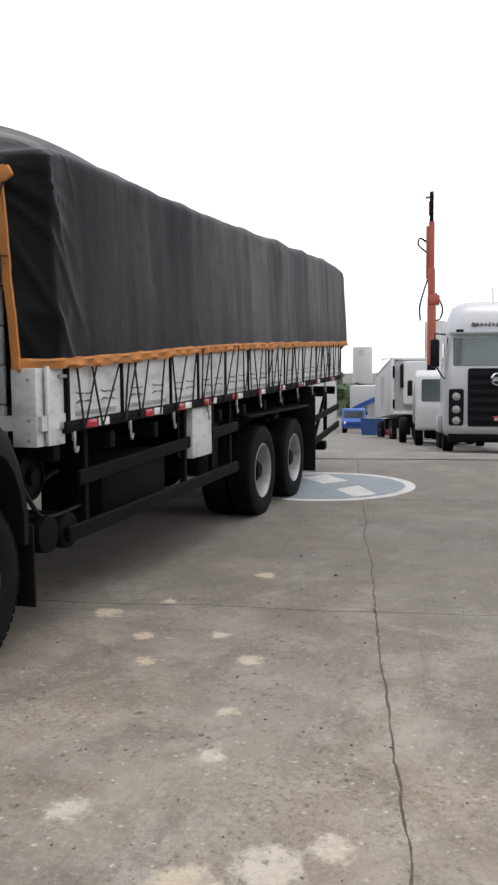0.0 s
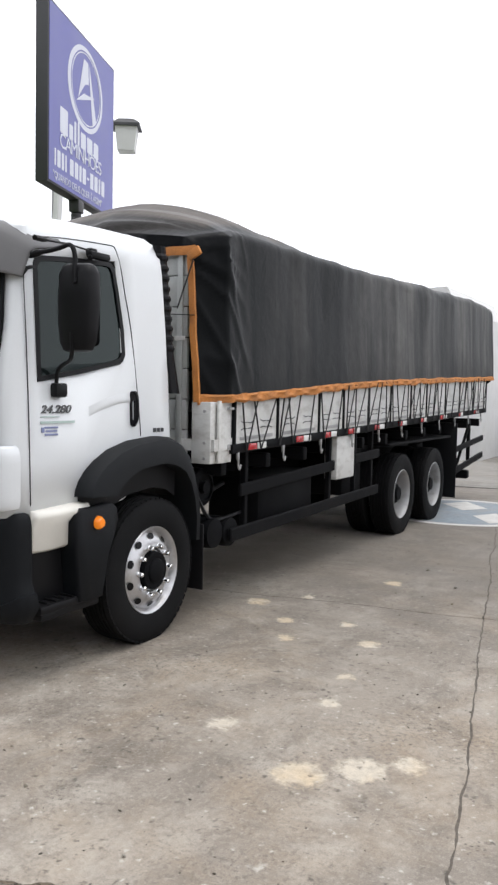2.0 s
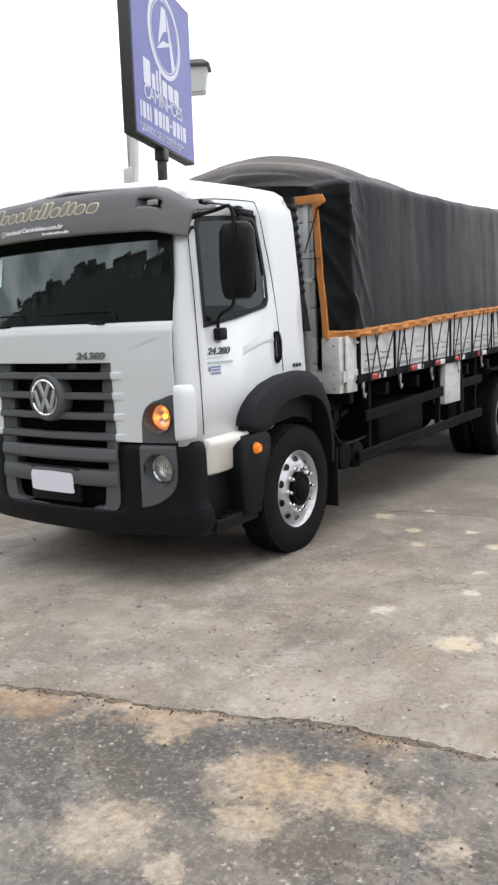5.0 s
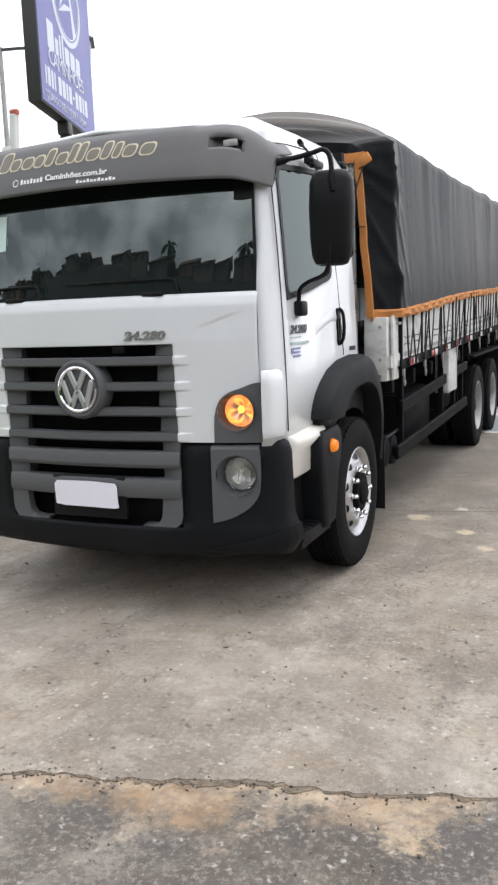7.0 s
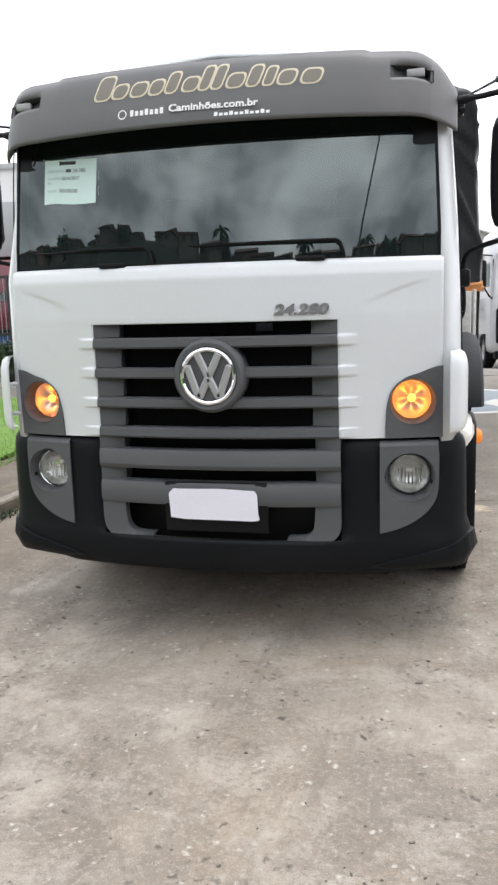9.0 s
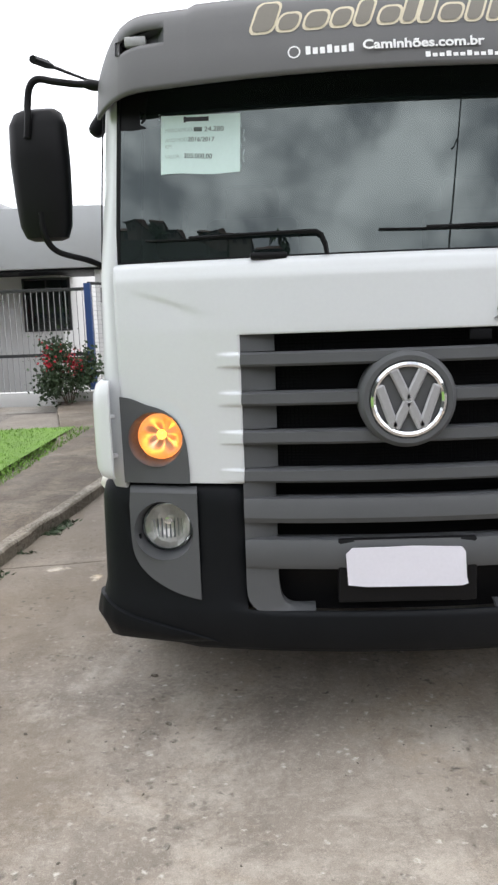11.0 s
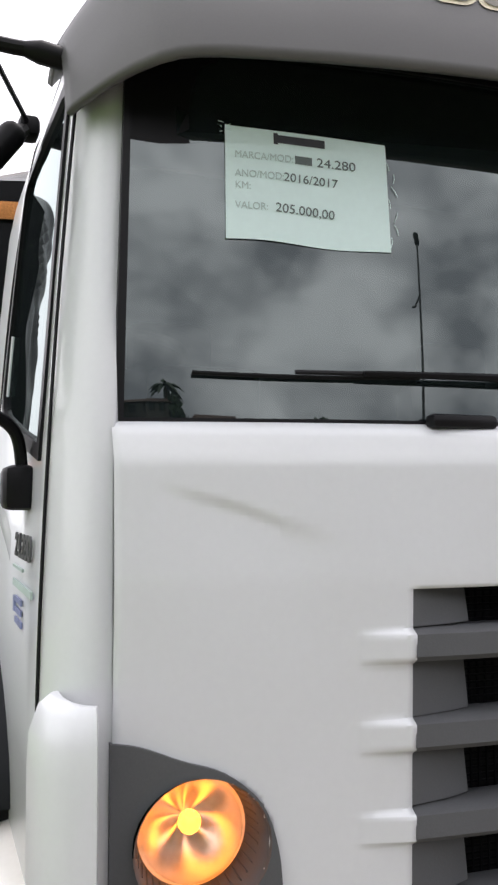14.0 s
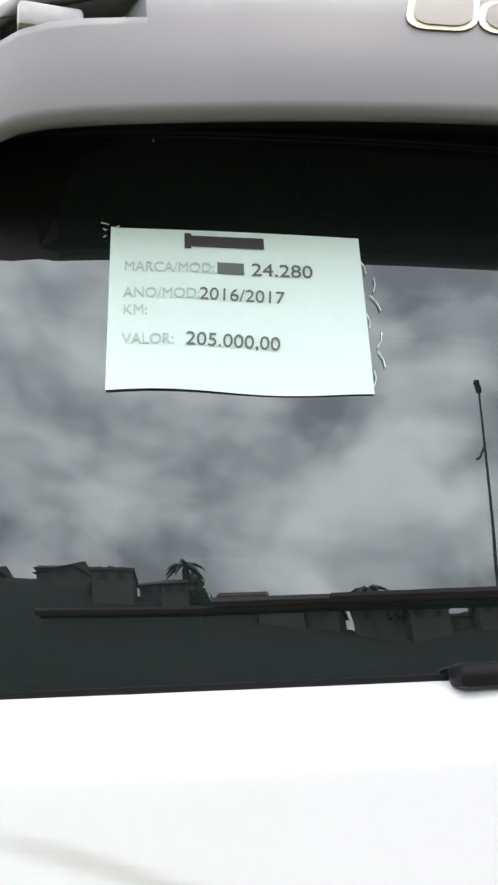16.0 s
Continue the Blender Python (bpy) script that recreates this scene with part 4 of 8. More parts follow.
# windscreen
bm = bmesh.new()
xs = [-1.015 + 2.03 * i / 48 for i in range(49)]
zs = [1.825 + 0.65 * i / 16 for i in range(17)]
gv = [[bm.verts.new((x * (1 - 0.028 * (z - 1.825) / 0.65), screen_y(x, z), z)) for x in xs] for z in zs]
for i in range(16):
    for j in range(48):
        bm.faces.new((gv[i][j], gv[i][j + 1], gv[i + 1][j + 1], gv[i + 1][j]))
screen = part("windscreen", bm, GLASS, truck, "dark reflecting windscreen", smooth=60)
screen.visible_shadow = False
bm = bmesh.new()
panel(bm, [(-1.022 + 2.044 * i / 20, 1.822) for i in range(21)] + [(0.99 - 1.98 * i / 20, 2.50) for i in range(21)], lambda u, v, d: (u, screen_y(u, v) - 0.004 + d, v), 0.01, holes=([(-1.008 + 2.016 * i / 20, 1.830) for i in range(21)] + [(0.98 - 1.96 * i / 20, 2.475) for i in range(21)],))
part("screen_rubber", bm, BLACK, truck, "black windscreen rubber")
# dark sun band printed along the top of the glass, with drooping corners
bm = bmesh.new()
low = [(-0.965, 2.300), (-0.93, 2.292), (-0.86, 2.302), (-0.7, 2.325), (-0.35, 2.342), (0, 2.348), (0.35, 2.342), (0.7, 2.325), (0.86, 2.302), (0.93, 2.292), (0.965, 2.300)]
low = [(x, interp(x, low)) for x in np.linspace(-0.99, 0.99, 41)]
loops = [[(x, screen_y(x, z) + 0.004, z) for x, z in low], [(x * 0.997, screen_y(x, 2.47) + 0.004, 2.47) for x, z in low]]
rings(bm, loops, False, False)
part("sun_band", bm, BLACK, truck, "black shade band at the top of the windscreen", smooth=60)

# cab inside: floor, dashboard, wheel, seats, rear wall, lining
bm = bmesh.new()
box(bm, (0, -0.37, 1.10), (2.05, 1.39, 0.04))
part("cab_floor", bm, TRIM, truck)
bm = bmesh.new()
rings(bm, [[(sx * 1.0, y, z) for y, z in ((-1.20, 1.45), (-1.24, 1.80), (-1.10, 1.835), (-0.90, 1.80), (-0.82, 1.70), (-0.82, 1.45))] for sx in (-1, -0.5, 0, 0.5, 1)])
part("dashboard", bm, TRIM, truck, "dark dashboard behind the windscreen", smooth=25)
bm = bmesh.new()
lathe(bm, [(0.20 + 0.016 * math.cos(a), 0.016 * math.sin(a)) for a in (k * math.pi / 4 for k in range(8))], (0.55, -0.72, 1.78), (0, -0.35, 1), 28, True)
tube(bm, [(0.36, -0.72, 1.775), (0.74, -0.72, 1.775)], 0.014)
tube(bm, [(0.55, -0.72, 1.77), (0.55, -0.88, 1.55)], 0.03)
part("steering_wheel", bm, BLACK, truck)
for x in (-0.55, 0.55):
    bm = bmesh.new()
    box(bm, (x, -0.25, 1.45), (0.5, 0.5, 0.16), 0.05)
    box(bm, (x, 0.0, 1.80), (0.48, 0.14, 0.62), 0.05, Euler((-0.15, 0, 0)).to_matrix())
    box(bm, (x, 0.06, 2.17), (0.28, 0.10, 0.20), 0.04)
    part("seat", bm, SEAT, truck, "dark cab seat")
bm = bmesh.new()
tube(bm, smooth_path([(-0.86, -0.92, 1.86), (-0.80, -0.90, 2.0), (-0.84, -0.6, 2.1)], 5), 0.012)
box(bm, (-0.80, -1.02, 1.90), (0.20, 0.12, 0.10), 0.02)
part("dash_stand", bm, BLACK, truck)

# price sheet taped inside the glass
sheet = new("price_sheet")
sheet.parent = truck
sheet["label"] = "pale green-white price sheet taped behind the windscreen"


def on_sheet(u, v, lift):
    """u, v across the sheet, from its top left corner."""
    x, z = -0.832 + 0.284 * u / 0.297 - 0.008 * v / 0.21, 2.335 - v - 0.011 * u / 0.297
    return Vector((x, screen_y(x, z) - 0.001 - lift, z + 0.003 * math.sin(u * 25) * (v / 0.21)))


bm = bmesh.new()
gv = [[bm.verts.new(on_sheet(0.297 * i / 12, 0.204 * j / 8, 0.0)) for i in range(13)] for j in range(9)]
for j in range(8):
    for i in range(12):
        bm.faces.new((gv[j][i], gv[j][i + 1], gv[j + 1][i + 1], gv[j + 1][i]))
part("paper", bm, PAPER, sheet, smooth=60)


def sheet_matrix(u, v):
    p = on_sheet(u, v, 0.0012)
    q = on_sheet(u + 0.05, v, 0.0012)
    ex = (q - p).normalized()
    ez = Vector((0, -1, 0.12)).normalized()
    ey = ez.cross(ex).normalized()
    ez = ex.cross(ey)
    m = Matrix((ex, ey, ez)).transposed().to_4x4()
    return Matrix.Translation(p) @ m


def sheet_bar(name, u0, u1, v0, v1, mat):
    bm = bmesh.new()
    vs = [bm.verts.new(on_sheet(u, v, 0.0012)) for u, v in ((u0, v0), (u1, v0), (u1, v1), (u0, v1))]
    bm.faces.new(vs)
    part(name, bm, mat, sheet)


sheet_bar("heading_bar", 0.092, 0.180, 0.008, 0.023, INK)
sheet_bar("heading_mark", 0.086, 0.094, 0.005, 0.026, INK)
lettering("sheet_text", "MARCA/MOD:", 0.0185, FADED, sheet_matrix(0.016, 0.058), sheet, 0.0003, width=0.88, label="faded printed word")
sheet_bar("brand_bar", 0.124, 0.155, 0.043, 0.058, SHEETINK)
lettering("sheet_text", "24.280", 0.0235, SHEETINK, sheet_matrix(0.163, 0.058), sheet, 0.0003, width=1.12)
lettering("sheet_text", "ANO/MOD:", 0.0185, FADED, sheet_matrix(0.016, 0.092), sheet, 0.0003, width=0.90, label="faded printed word")
lettering("sheet_text", "2016/2017", 0.0225, SHEETINK, sheet_matrix(0.102, 0.092), sheet, 0.0003, width=1.0)
lettering("sheet_text", "KM:", 0.0185, FADED, sheet_matrix(0.016, 0.114), sheet, 0.0003, width=0.90, label="faded printed word")
lettering("sheet_text", "VALOR:", 0.0185, FADED, sheet_matrix(0.016, 0.150), sheet, 0.0003, width=0.90, label="faded printed word")
lettering("sheet_text", "205.000,00", 0.0235, SHEETINK, sheet_matrix(0.086, 0.150), sheet, 0.0003, width=1.0)
for u, v, w, h in ((0.295, 0.03, 0.022, 0.17), (-0.012, -0.006, 0.03, 0.02)):
    bm = bmesh.new()
    for k in range(7):
        a = on_sheet(u + w * ((k * 37 % 10) / 10), v + h * k / 7, 0.0005)
        b = on_sheet(u + w * ((k * 53 + 3) % 10 / 10), v + h * (k + 0.8) / 7, 0.0005)
        tube(bm, [a, (a + b) / 2 + Vector((0.002, 0, 0)), b], 0.0006, 4)
    part("tape_crease", bm, PAPER, sheet)

# wipers: thin blades lying low along the glass, each on an arm cranked down to its pivot
for x0, x1, xc in ((-0.905, -0.30, -0.465), (-0.085, 0.57, 0.46)):
    wiper = new("wiper")
    wiper.parent = truck
    bm = bmesh.new()
    xm = x0 + 0.62 * (x1 - x0)
    tube(bm, [(x, screen_y(x, 1.90) - 0.010, 1.902 - 0.004 * math.sin(3.1 * (x - x0) / (xm - x0))) for x in np.linspace(x0, xm, 10)], 0.0036, 6)
    tube(bm, [(x, screen_y(x, 1.90) - 0.017, 1.905) for x in np.linspace(x0 + 0.16, xm - 0.05, 8)], 0.004, 5)
    part("blade", bm, BLACK, wiper)
    bm = bmesh.new()
    xs_ = list(np.linspace(x0 + 0.27, x1, 8))
    pts = [(x, screen_y(x, 1.90) - 0.024, 1.904) for x in xs_]
    pts += [(x1 + 0.018, screen_y(x1 + 0.018, 1.89) - 0.024, 1.892), (x1 + 0.030, screen_y(x1 + 0.03, 1.86) - 0.024, 1.862), (x1 + 0.036, screen_y(x1 + 0.036, 1.83) - 0.016, 1.826)]
    tube(bm, pts, [0.005 + 0.0004 * i for i in range(8)] + [0.008, 0.008, 0.008], 6)
    part("arm", bm, BLACK, wiper)
    bm = bmesh.new()
    box(bm, (xc, screen_y(xc, 1.83) - 0.016, 1.828), (0.13, 0.03, 0.024), 0.009)
    part("pivot_cap", bm, BLACK, wiper)

# sun visor over the windscreen
visor = new("sun_visor")
visor.parent = truck
visor["label"] = "grey moulded sun visor with marker lamps and stickers"
VZ = (2.392, 2.41, 2.50, 2.58, 2.64, 2.675, 2.69)
VY = (-1.445, -1.445, -1.42, -1.395, -1.37, -1.34, -1.26)


def visor_y(x, z):
    a = abs(x)
    return interp(z, tuple(zip(VZ, VY))) + KX * x * x + (4.2 * (a - 0.93) ** 2 if a > 0.93 else 0)


def visor_z(x, z):
    a = abs(x)
    low = 1 - (z - 2.392) / 0.298
    return z + low * (0.016 - 0.016 * min(1, a) ** 2) - (0.0 if a < 0.86 else (a - 0.86) ** 2 * 2.2) * (1 - low * 0.75) + 0.012 * (1 - low) * (a < 0.72)


bm = bmesh.new()
vx = sorted({*[round(-1.09 + 2.18 * i / 60, 4) for i in range(61)], *[s * x for s in (1, -1) for x in (0.72, 0.735, 0.80, 0.98, 1.105, 1.115)]})
vzs = sorted({*VZ, 2.54, 2.555, 2.61})
gv = [[bm.verts.new((x * (1 - 0.028 * max(0.0, abs(x) - 0.9) / 0.2), visor_y(x, z), visor_z(x, z))) for x in vx] for z in vzs]
for i in range(len(vzs) - 1):
    for j in range(len(vx) - 1):
        cx, cz = abs(vx[j] + vx[j + 1]) / 2, (vzs[i] + vzs[i + 1]) / 2
        if 0.80 < cx < 0.98 and 2.555 < cz < 2.61:
            continue
        bm.faces.new((gv[i][j], gv[i][j + 1], gv[i + 1][j + 1], gv[i + 1][j]))
# return lip under the visor and tail over the roof
tail = [bm.verts.new((x * (1 - 0.028 * max(0.0, abs(x) - 0.9) / 0.2) * 0.985, min(visor_y(x, 2.69) + 0.26, -0.78), visor_z(x, 2.69) + 0.035)) for x in vx]
for a, b in ((gv[-1], tail),):
    for j in range(len(vx) - 1):
        bm.faces.new((a[j], a[j + 1], b[j + 1], b[j]))
part("visor_shell", bm, VISOR, visor, smooth=45, solid=0.012)
bm = bmesh.new()
rings(bm, [[(x * (1 - 0.028 * max(0.0, abs(x) - 0.9) / 0.2) * 0.995, visor_y(x, 2.392) + d, visor_z(x, 2.392) + h) for x in vx] for d, h in ((0.010, 0.008), (0.05, 0.05), (0.13, 0.075))], False, False)
part("underside", bm, BLACK, visor, smooth=60)
for sgn in (1, -1):
    bm = bmesh.new()
    loops = []
    for grow, d in ((1.0, 0.0), (0.72, 0.045)):
        loops.append([(sgn * (0.89 + grow * (u - 0.89)), visor_y(u, v) + d, visor_z(u, 2.582 + grow * (v - 2.582))) for u, v in ((0.80, 2.555), (0.98, 2.555), (0.98, 2.61), (0.80, 2.61))])
    rings(bm, loops, True, False)
    bm.faces.new([bm.verts.new(p) for p in loops[-1]])
    part("lamp_recess", bm, GREY, visor)
    bm = bmesh.new()
    box(bm, (sgn * 0.905, visor_y(0.905, 2.58) + 0.025, visor_z(0.905, 2.58)), (0.075, 0.03, 0.034), 0.006)
    part("marker_lamp", bm, DULL, visor, "small clear marker lamp")


def on_visor(off):
    return lambda u, v, d: (u, visor_y(u, v) - off - d, visor_z(u, v))


# script sticker as plain slanted strokes, olive with a tan outline
strokes = [(-0.505, 0.062, 0.098), (-0.425, 0.055, 0.055), (-0.345, 0.060, 0.055), (-0.265, 0.050, 0.058), (-0.195, 0.040, 0.085), (-0.125, 0.055, 0.055), (-0.055, 0.034, 0.098), (-0.005, 0.034, 0.098), (0.055, 0.058, 0.055), (0.135, 0.040, 0.085), (0.20, 0.032, 0.075), (0.255, 0.058, 0.055), (0.345, 0.065, 0.055)]
script = new("script_sticker")
script.parent = visor
script["label"] = "olive script sticker with a tan outline"
for grow, mat, off, name in ((0.008, TAN, 0.0022, "outline"), (0.0, BROWN, 0.0040, "stroke")):
    for x, w, h in strokes:
        x = -0.503 + (x + 0.505) * 1.10
        w *= 1.16
        bm = bmesh.new()
        o = rounded(-grow, -grow, w + grow, h + grow, min(0.022, w * 0.4) + grow * 0.5, 4)
        panel(bm, [(x + u + 0.35 * v, 2.540 + v) for u, v in o], on_visor(off))
        part(name, bm, mat, script)
bm = bmesh.new()
panel(bm, circle(-0.36, 2.462, 0.021, 20), on_visor(0.002), holes=(circle(-0.36, 2.462, 0.016, 20),))
part("round_mark", bm, STICKER, visor)
for u0, u1, v0, v1 in ((-0.322, -0.158, 2.450, 2.478), (0.065, 0.312, 2.418, 2.436)):
    n = int((u1 - u0) / 0.022)
    for k in range(n):
        a = u0 + (u1 - u0) * k / n
        bm = bmesh.new()
        panel(bm, [(a, v0), (a + 0.016, v0), (a + 0.016, v1 - 0.006 * (k % 3 > 0)), (a, v1 - 0.006 * (k % 3 > 0))], on_visor(0.002))
        part("sticker_bar", bm, STICKER, visor)

p0, p1 = (Vector(on_visor(0.003)(u, 2.452, 0)) for u in (-0.138, 0.312))
ex = (p1 - p0).normalized()
ey = (Vector(on_visor(0.003)(0.09, 2.49, 0)) - Vector(on_visor(0.003)(0.09, 2.45, 0))).normalized()
ez = ex.cross(ey).normalized()
low = Vector(on_visor(0.006)(0.087, 2.452, 0)) - (p0 + p1) / 2
lettering("dealer_line", "Caminhões.com.br", 0.044, STICKER, Matrix.Translation(p0 + low) @ Matrix((ex, ez.cross(ex), ez)).transposed().to_4x4(), visor, 0.001, width=1.17, bold=0.0011, label="white printed dealer line")

# grille
grille = new("grille")
grille.parent = truck
grille["label"] = "grey slatted radiator grille"
bm = bmesh.new()
rings(bm, [[(x, face_y(x, 1.3) + 0.11, 1.01) for x in np.linspace(-0.59, 0.59, 9)], [(x, face_y(x, 1.3) + 0.11, 1.58) for x in np.linspace(-0.59, 0.59, 9)]], False, False)
part("backing", bm, BLACK, grille)
# honeycomb mesh bars behind the slats
bm = bmesh.new()
for k in range(44):
    z = 1.04 + 0.012 * k
    tube(bm, [(x, face_y(x, z) + 0.085, z) for x in np.linspace(-0.45, 0.45, 7)], 0.0022, 4, False)
for k in range(60):
    x = -0.45 + 0.9 * k / 59
    tube(bm, [(x, face_y(x, 1.3) + 0.085, 1.03), (x, face_y(x, 1.3) + 0.085, 1.56)], 0.0022, 4, False)
tagged(part("mesh_screen", bm, CHASSIS, grille, smooth=0), kind="stuff")
for z in SLATS:
    bm = bmesh.new()
    loops = []
    for x in np.linspace(-0.578, 0.578, 21):
        y = face_y(x, z)
        loops.append([(x, y + 0.005, z + 0.026), (x, y - 0.012, z + 0.018), (x, y - 0.014, z - 0.016), (x, y - 0.004, z - 0.025), (x, y + 0.07, z - 0.018), (x, y + 0.07, z + 0.022)])
    rings(bm, loops)
    part("slat", bm, GREY, grille)
for sgn in (1, -1):
    for z0, z1 in ((1.50, 1.562), (1.360, 1.448), (1.222, 1.308), (1.080, 1.168), (1.022, 1.028)):
        bm = bmesh.new()
        loops = []
        for x, d in ((0.577, 0.004), (0.50, 0.022), (0.455, 0.04), (0.455, 0.10)):
            y = face_y(x, z0)
            loops.append([(sgn * x, y + d, z0), (sgn * x, y + d + (0.0 if x > 0.5 else 0.012), z1), (sgn * x, y + 0.11, z1), (sgn * x, y + 0.11, z0)])
        rings(bm, loops)
        part("end_block", bm, GREY, grille)
bm = bmesh.new()
box(bm, (0.255, face_y(0.25, 1.53) + 0.01, 1.535), (0.075, 0.02, 0.035), 0.004)
part("small_badge", bm, CHASSIS, grille)
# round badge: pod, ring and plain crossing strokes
badge = new("badge")
badge.parent = truck
bm = bmesh.new()
lathe(bm, [(0.0, 0.10), (0.168, 0.10), (0.170, 0.02), (0.165, 0.0), (0.152, -0.014), (0.136, -0.012), (0.130, 0.0), (0.0, 0.0)], (0, -1.455, 1.322), (0, 1, 0), 48)
part("pod", bm, GREY, badge)
bm = bmesh.new()
lathe(bm, [(0.134, 0.0), (0.130, -0.014), (0.121, -0.018), (0.113, -0.012), (0.110, 0.002)], (0, -1.457, 1.322), (0, 1, 0), 48)
part("ring", bm, CHROME, badge, "chrome ring of the badge")
for a, b in (((-0.052, 1.426), (0, 1.318)), ((0.052, 1.426), (0, 1.318)), ((-0.100, 1.372), (-0.047, 1.222)), ((-0.047, 1.222), (0, 1.318)), ((0, 1.318), (0.047, 1.222)), ((0.100, 1.372), (0.047, 1.222))):
    bm = bmesh.new()
    beam(bm, (a[0], -1.465, a[1]), (b[0], -1.465, b[1]), 0.016, 0.034, 0.006)
    part("stroke", bm, STROKE, badge)

# model number on the front
lettering("front_model_number", "24.280", 0.064, BADGE, Matrix.Translation((0.30, face_y(0.30, 1.60) - 0.007, 1.588)) @ Matrix(((0.993, 0, 0.118, 0), (0.118, 0, -0.993, 0), (0, 1, 0, 0), (0, 0, 0, 1))), truck, 0.004, width=1.36, shear=0.2, label="silver model number 24.280 over the grille", bold=0.0022)

# headlamps set in grey surrounds
for sgn in (1, -1):
    lamp = new("headlamp")
    lamp.parent = truck
    out = [(1.033, 1.022), (1.033, 1.345), (0.99, 1.338), (0.93, 1.315), (0.868, 1.294), (0.815, 1.248), (0.790, 1.18), (0.782, 1.10), (0.780, 1.022)]
    out = out[:1] + [(p.x, p.y) for p in smooth_path([(u, v, 0) for u, v in out[1:]], 4)]
    bm = bmesh.new()
    panel(bm, [(sgn * u, v) for u, v in out], on_face(0.008), 0.016, holes=(circle(sgn * 0.901, 1.188, 0.101, 28),))
    part("surround", bm, GREY, lamp, "grey headlamp surround", smooth=30)
    c = Vector((sgn * 0.901, face_y(0.901, 1.188), 1.188))
    ax = Vector((sgn * 0.10, -1, 0)).normalized()
    bm = bmesh.new()
    lathe(bm, [(0.103, 0.012), (0.099, 0.004), (0.096, -0.02), (0.090, -0.055), (0.086, -0.075)], c, ax, 36)
    part("bowl", bm, GREY, lamp, "grey lamp recess")
    bm = bmesh.new()
    for k in range(40):
        a = 2 * math.pi * k / 40
        u, w = ax.orthogonal().normalized(), ax.cross(ax.orthogonal().normalized())
        d = math.cos(a) * u + math.sin(a) * w
        tube(bm, [c + d * 0.0955 - ax * 0.022, c + d * 0.0885 - ax * 0.062], 0.0016, 4)
    tagged(part("bowl_ribs", bm, GREY, lamp, smooth=0), kind="stuff")
    bm = bmesh.new()
    u = ax.cross(Vector((0, 0, 1))).normalized()
    w = u.cross(ax)
    rings(bm, [[c + u * r_ * math.cos(a) + w * r_ * math.sin(a) + ax * (d_ + -0.009 * math.cos(4 * a) * min(1.0, r_ / 0.05) * (1 - r_ / 0.0868) * 2.2) for a in (2 * math.pi * k / 40 for k in range(40))] for r_, d_ in ((0.002, -0.128), (0.014, -0.127), (0.026, -0.124), (0.040, -0.119), (0.054, -0.112), (0.066, -0.102), (0.076, -0.090), (0.083, -0.077), (0.0868, -0.067))], True, False)
    part("reflector", bm, SATIN, lamp, "silvered reflector", smooth=60)
    bm = bmesh.new()
    bmesh.ops.create_uvsphere(bm, u_segments=14, v_segments=8, radius=0.019, matrix=Matrix.Translation(c - ax * 0.086 + Vector((0, 0, 0.004))))
    part("signal_bulb", bm, LIT, lamp, "orange lit signal bulb")
    bm = bmesh.new()
    lathe(bm, [(0.084, -0.072), (0.082, -0.062), (0.072, -0.040), (0.052, -0.022), (0.027, -0.012), (0.0, -0.009)], c, ax, 32)
    ob = part("lens", bm, LENSAMBER, lamp, "clear domed lamp lens with an orange glow", smooth=60)
    ob.visible_shadow = False

# bumper
bumper = new("bumper")
bumper.parent = truck
bumper["label"] = "black moulded bumper with grey centre bands"


def bump_point(s, z):
    """Plan of the bumper: s from 0 at the middle to 1 at the rear edge beside the step."""
    tuck = interp(z, ((0.38, 0.05), (0.43, 0.012), (0.52, 0.0), (0.60, 0.012), (0.95, 0.012), (1.0, 0.022), (1.025, 0.05)))
    if s < 0.62:
        x = 1.02 * s / 0.62
        return (x, face_y(x, 0.9) + tuck)
    t = (s - 0.62) / 0.38
    p = [(1.02, face_y(1.02, 0.9)), (1.095, -1.258), (1.138, -1.220), (1.158, -1.170), (1.163, -1.115)]
    k = t * 4
    i = min(3, int(k))
    f = k - i
    x, y = p[i][0] + (p[i + 1][0] - p[i][0]) * f, p[i][1] + (p[i + 1][1] - p[i][1]) * f
    flare = interp(z, ((0.38, 0.0), (0.46, 0.018), (0.56, 0.014), (0.62, -0.002), (1.02, -0.012)))
    return (x - tuck * t + flare * t, y + tuck * (1 - t))


S = [0, 0.1, 0.2, 0.3, 0.355, 0.40, 0.44, 0.475, 0.52, 0.56, 0.60, 0.62, 0.66, 0.70, 0.74, 0.78, 0.82, 0.86, 0.90, 0.94, 0.97, 1.0]
Z = [0.385, 0.40, 0.43, 0.47, 0.52, 0.545, 0.58, 0.62, 0.68, 0.712, 0.75, 0.82, 0.90, 0.95, 0.985, 1.005, 1.02, 1.026]
bm = bmesh.new()
for sgn in (1, -1):
    gv = [[bm.verts.new((sgn * bump_point(s, z)[0], bump_point(s, z)[1], z + (0.02 * (s - 0.5) * 2 if s > 0.5 and z < 0.45 else 0) - 0.012 * (s < 0.5) * (z < 0.41))) for s in S] for z in Z]
    for i in range(len(Z) - 1):
        for j in range(len(S) - 1):
            x = (bump_point(S[j], 0.7)[0] + bump_point(S[j + 1], 0.7)[0]) / 2
            z = (Z[i] + Z[i + 1]) / 2
            if x < 0.58 and z > 0.545:
                continue
            if math.hypot(x - 0.889, z - 0.840) < 0.122 or 0.79 < x < 0.96 and 0.72 < z < 0.98:
                continue
            bm.faces.new((gv[i][j], gv[i][j + 1], gv[i + 1][j + 1], gv[i + 1][j]))
bmesh.ops.remove_doubles(bm, verts=bm.verts, dist=0.001)
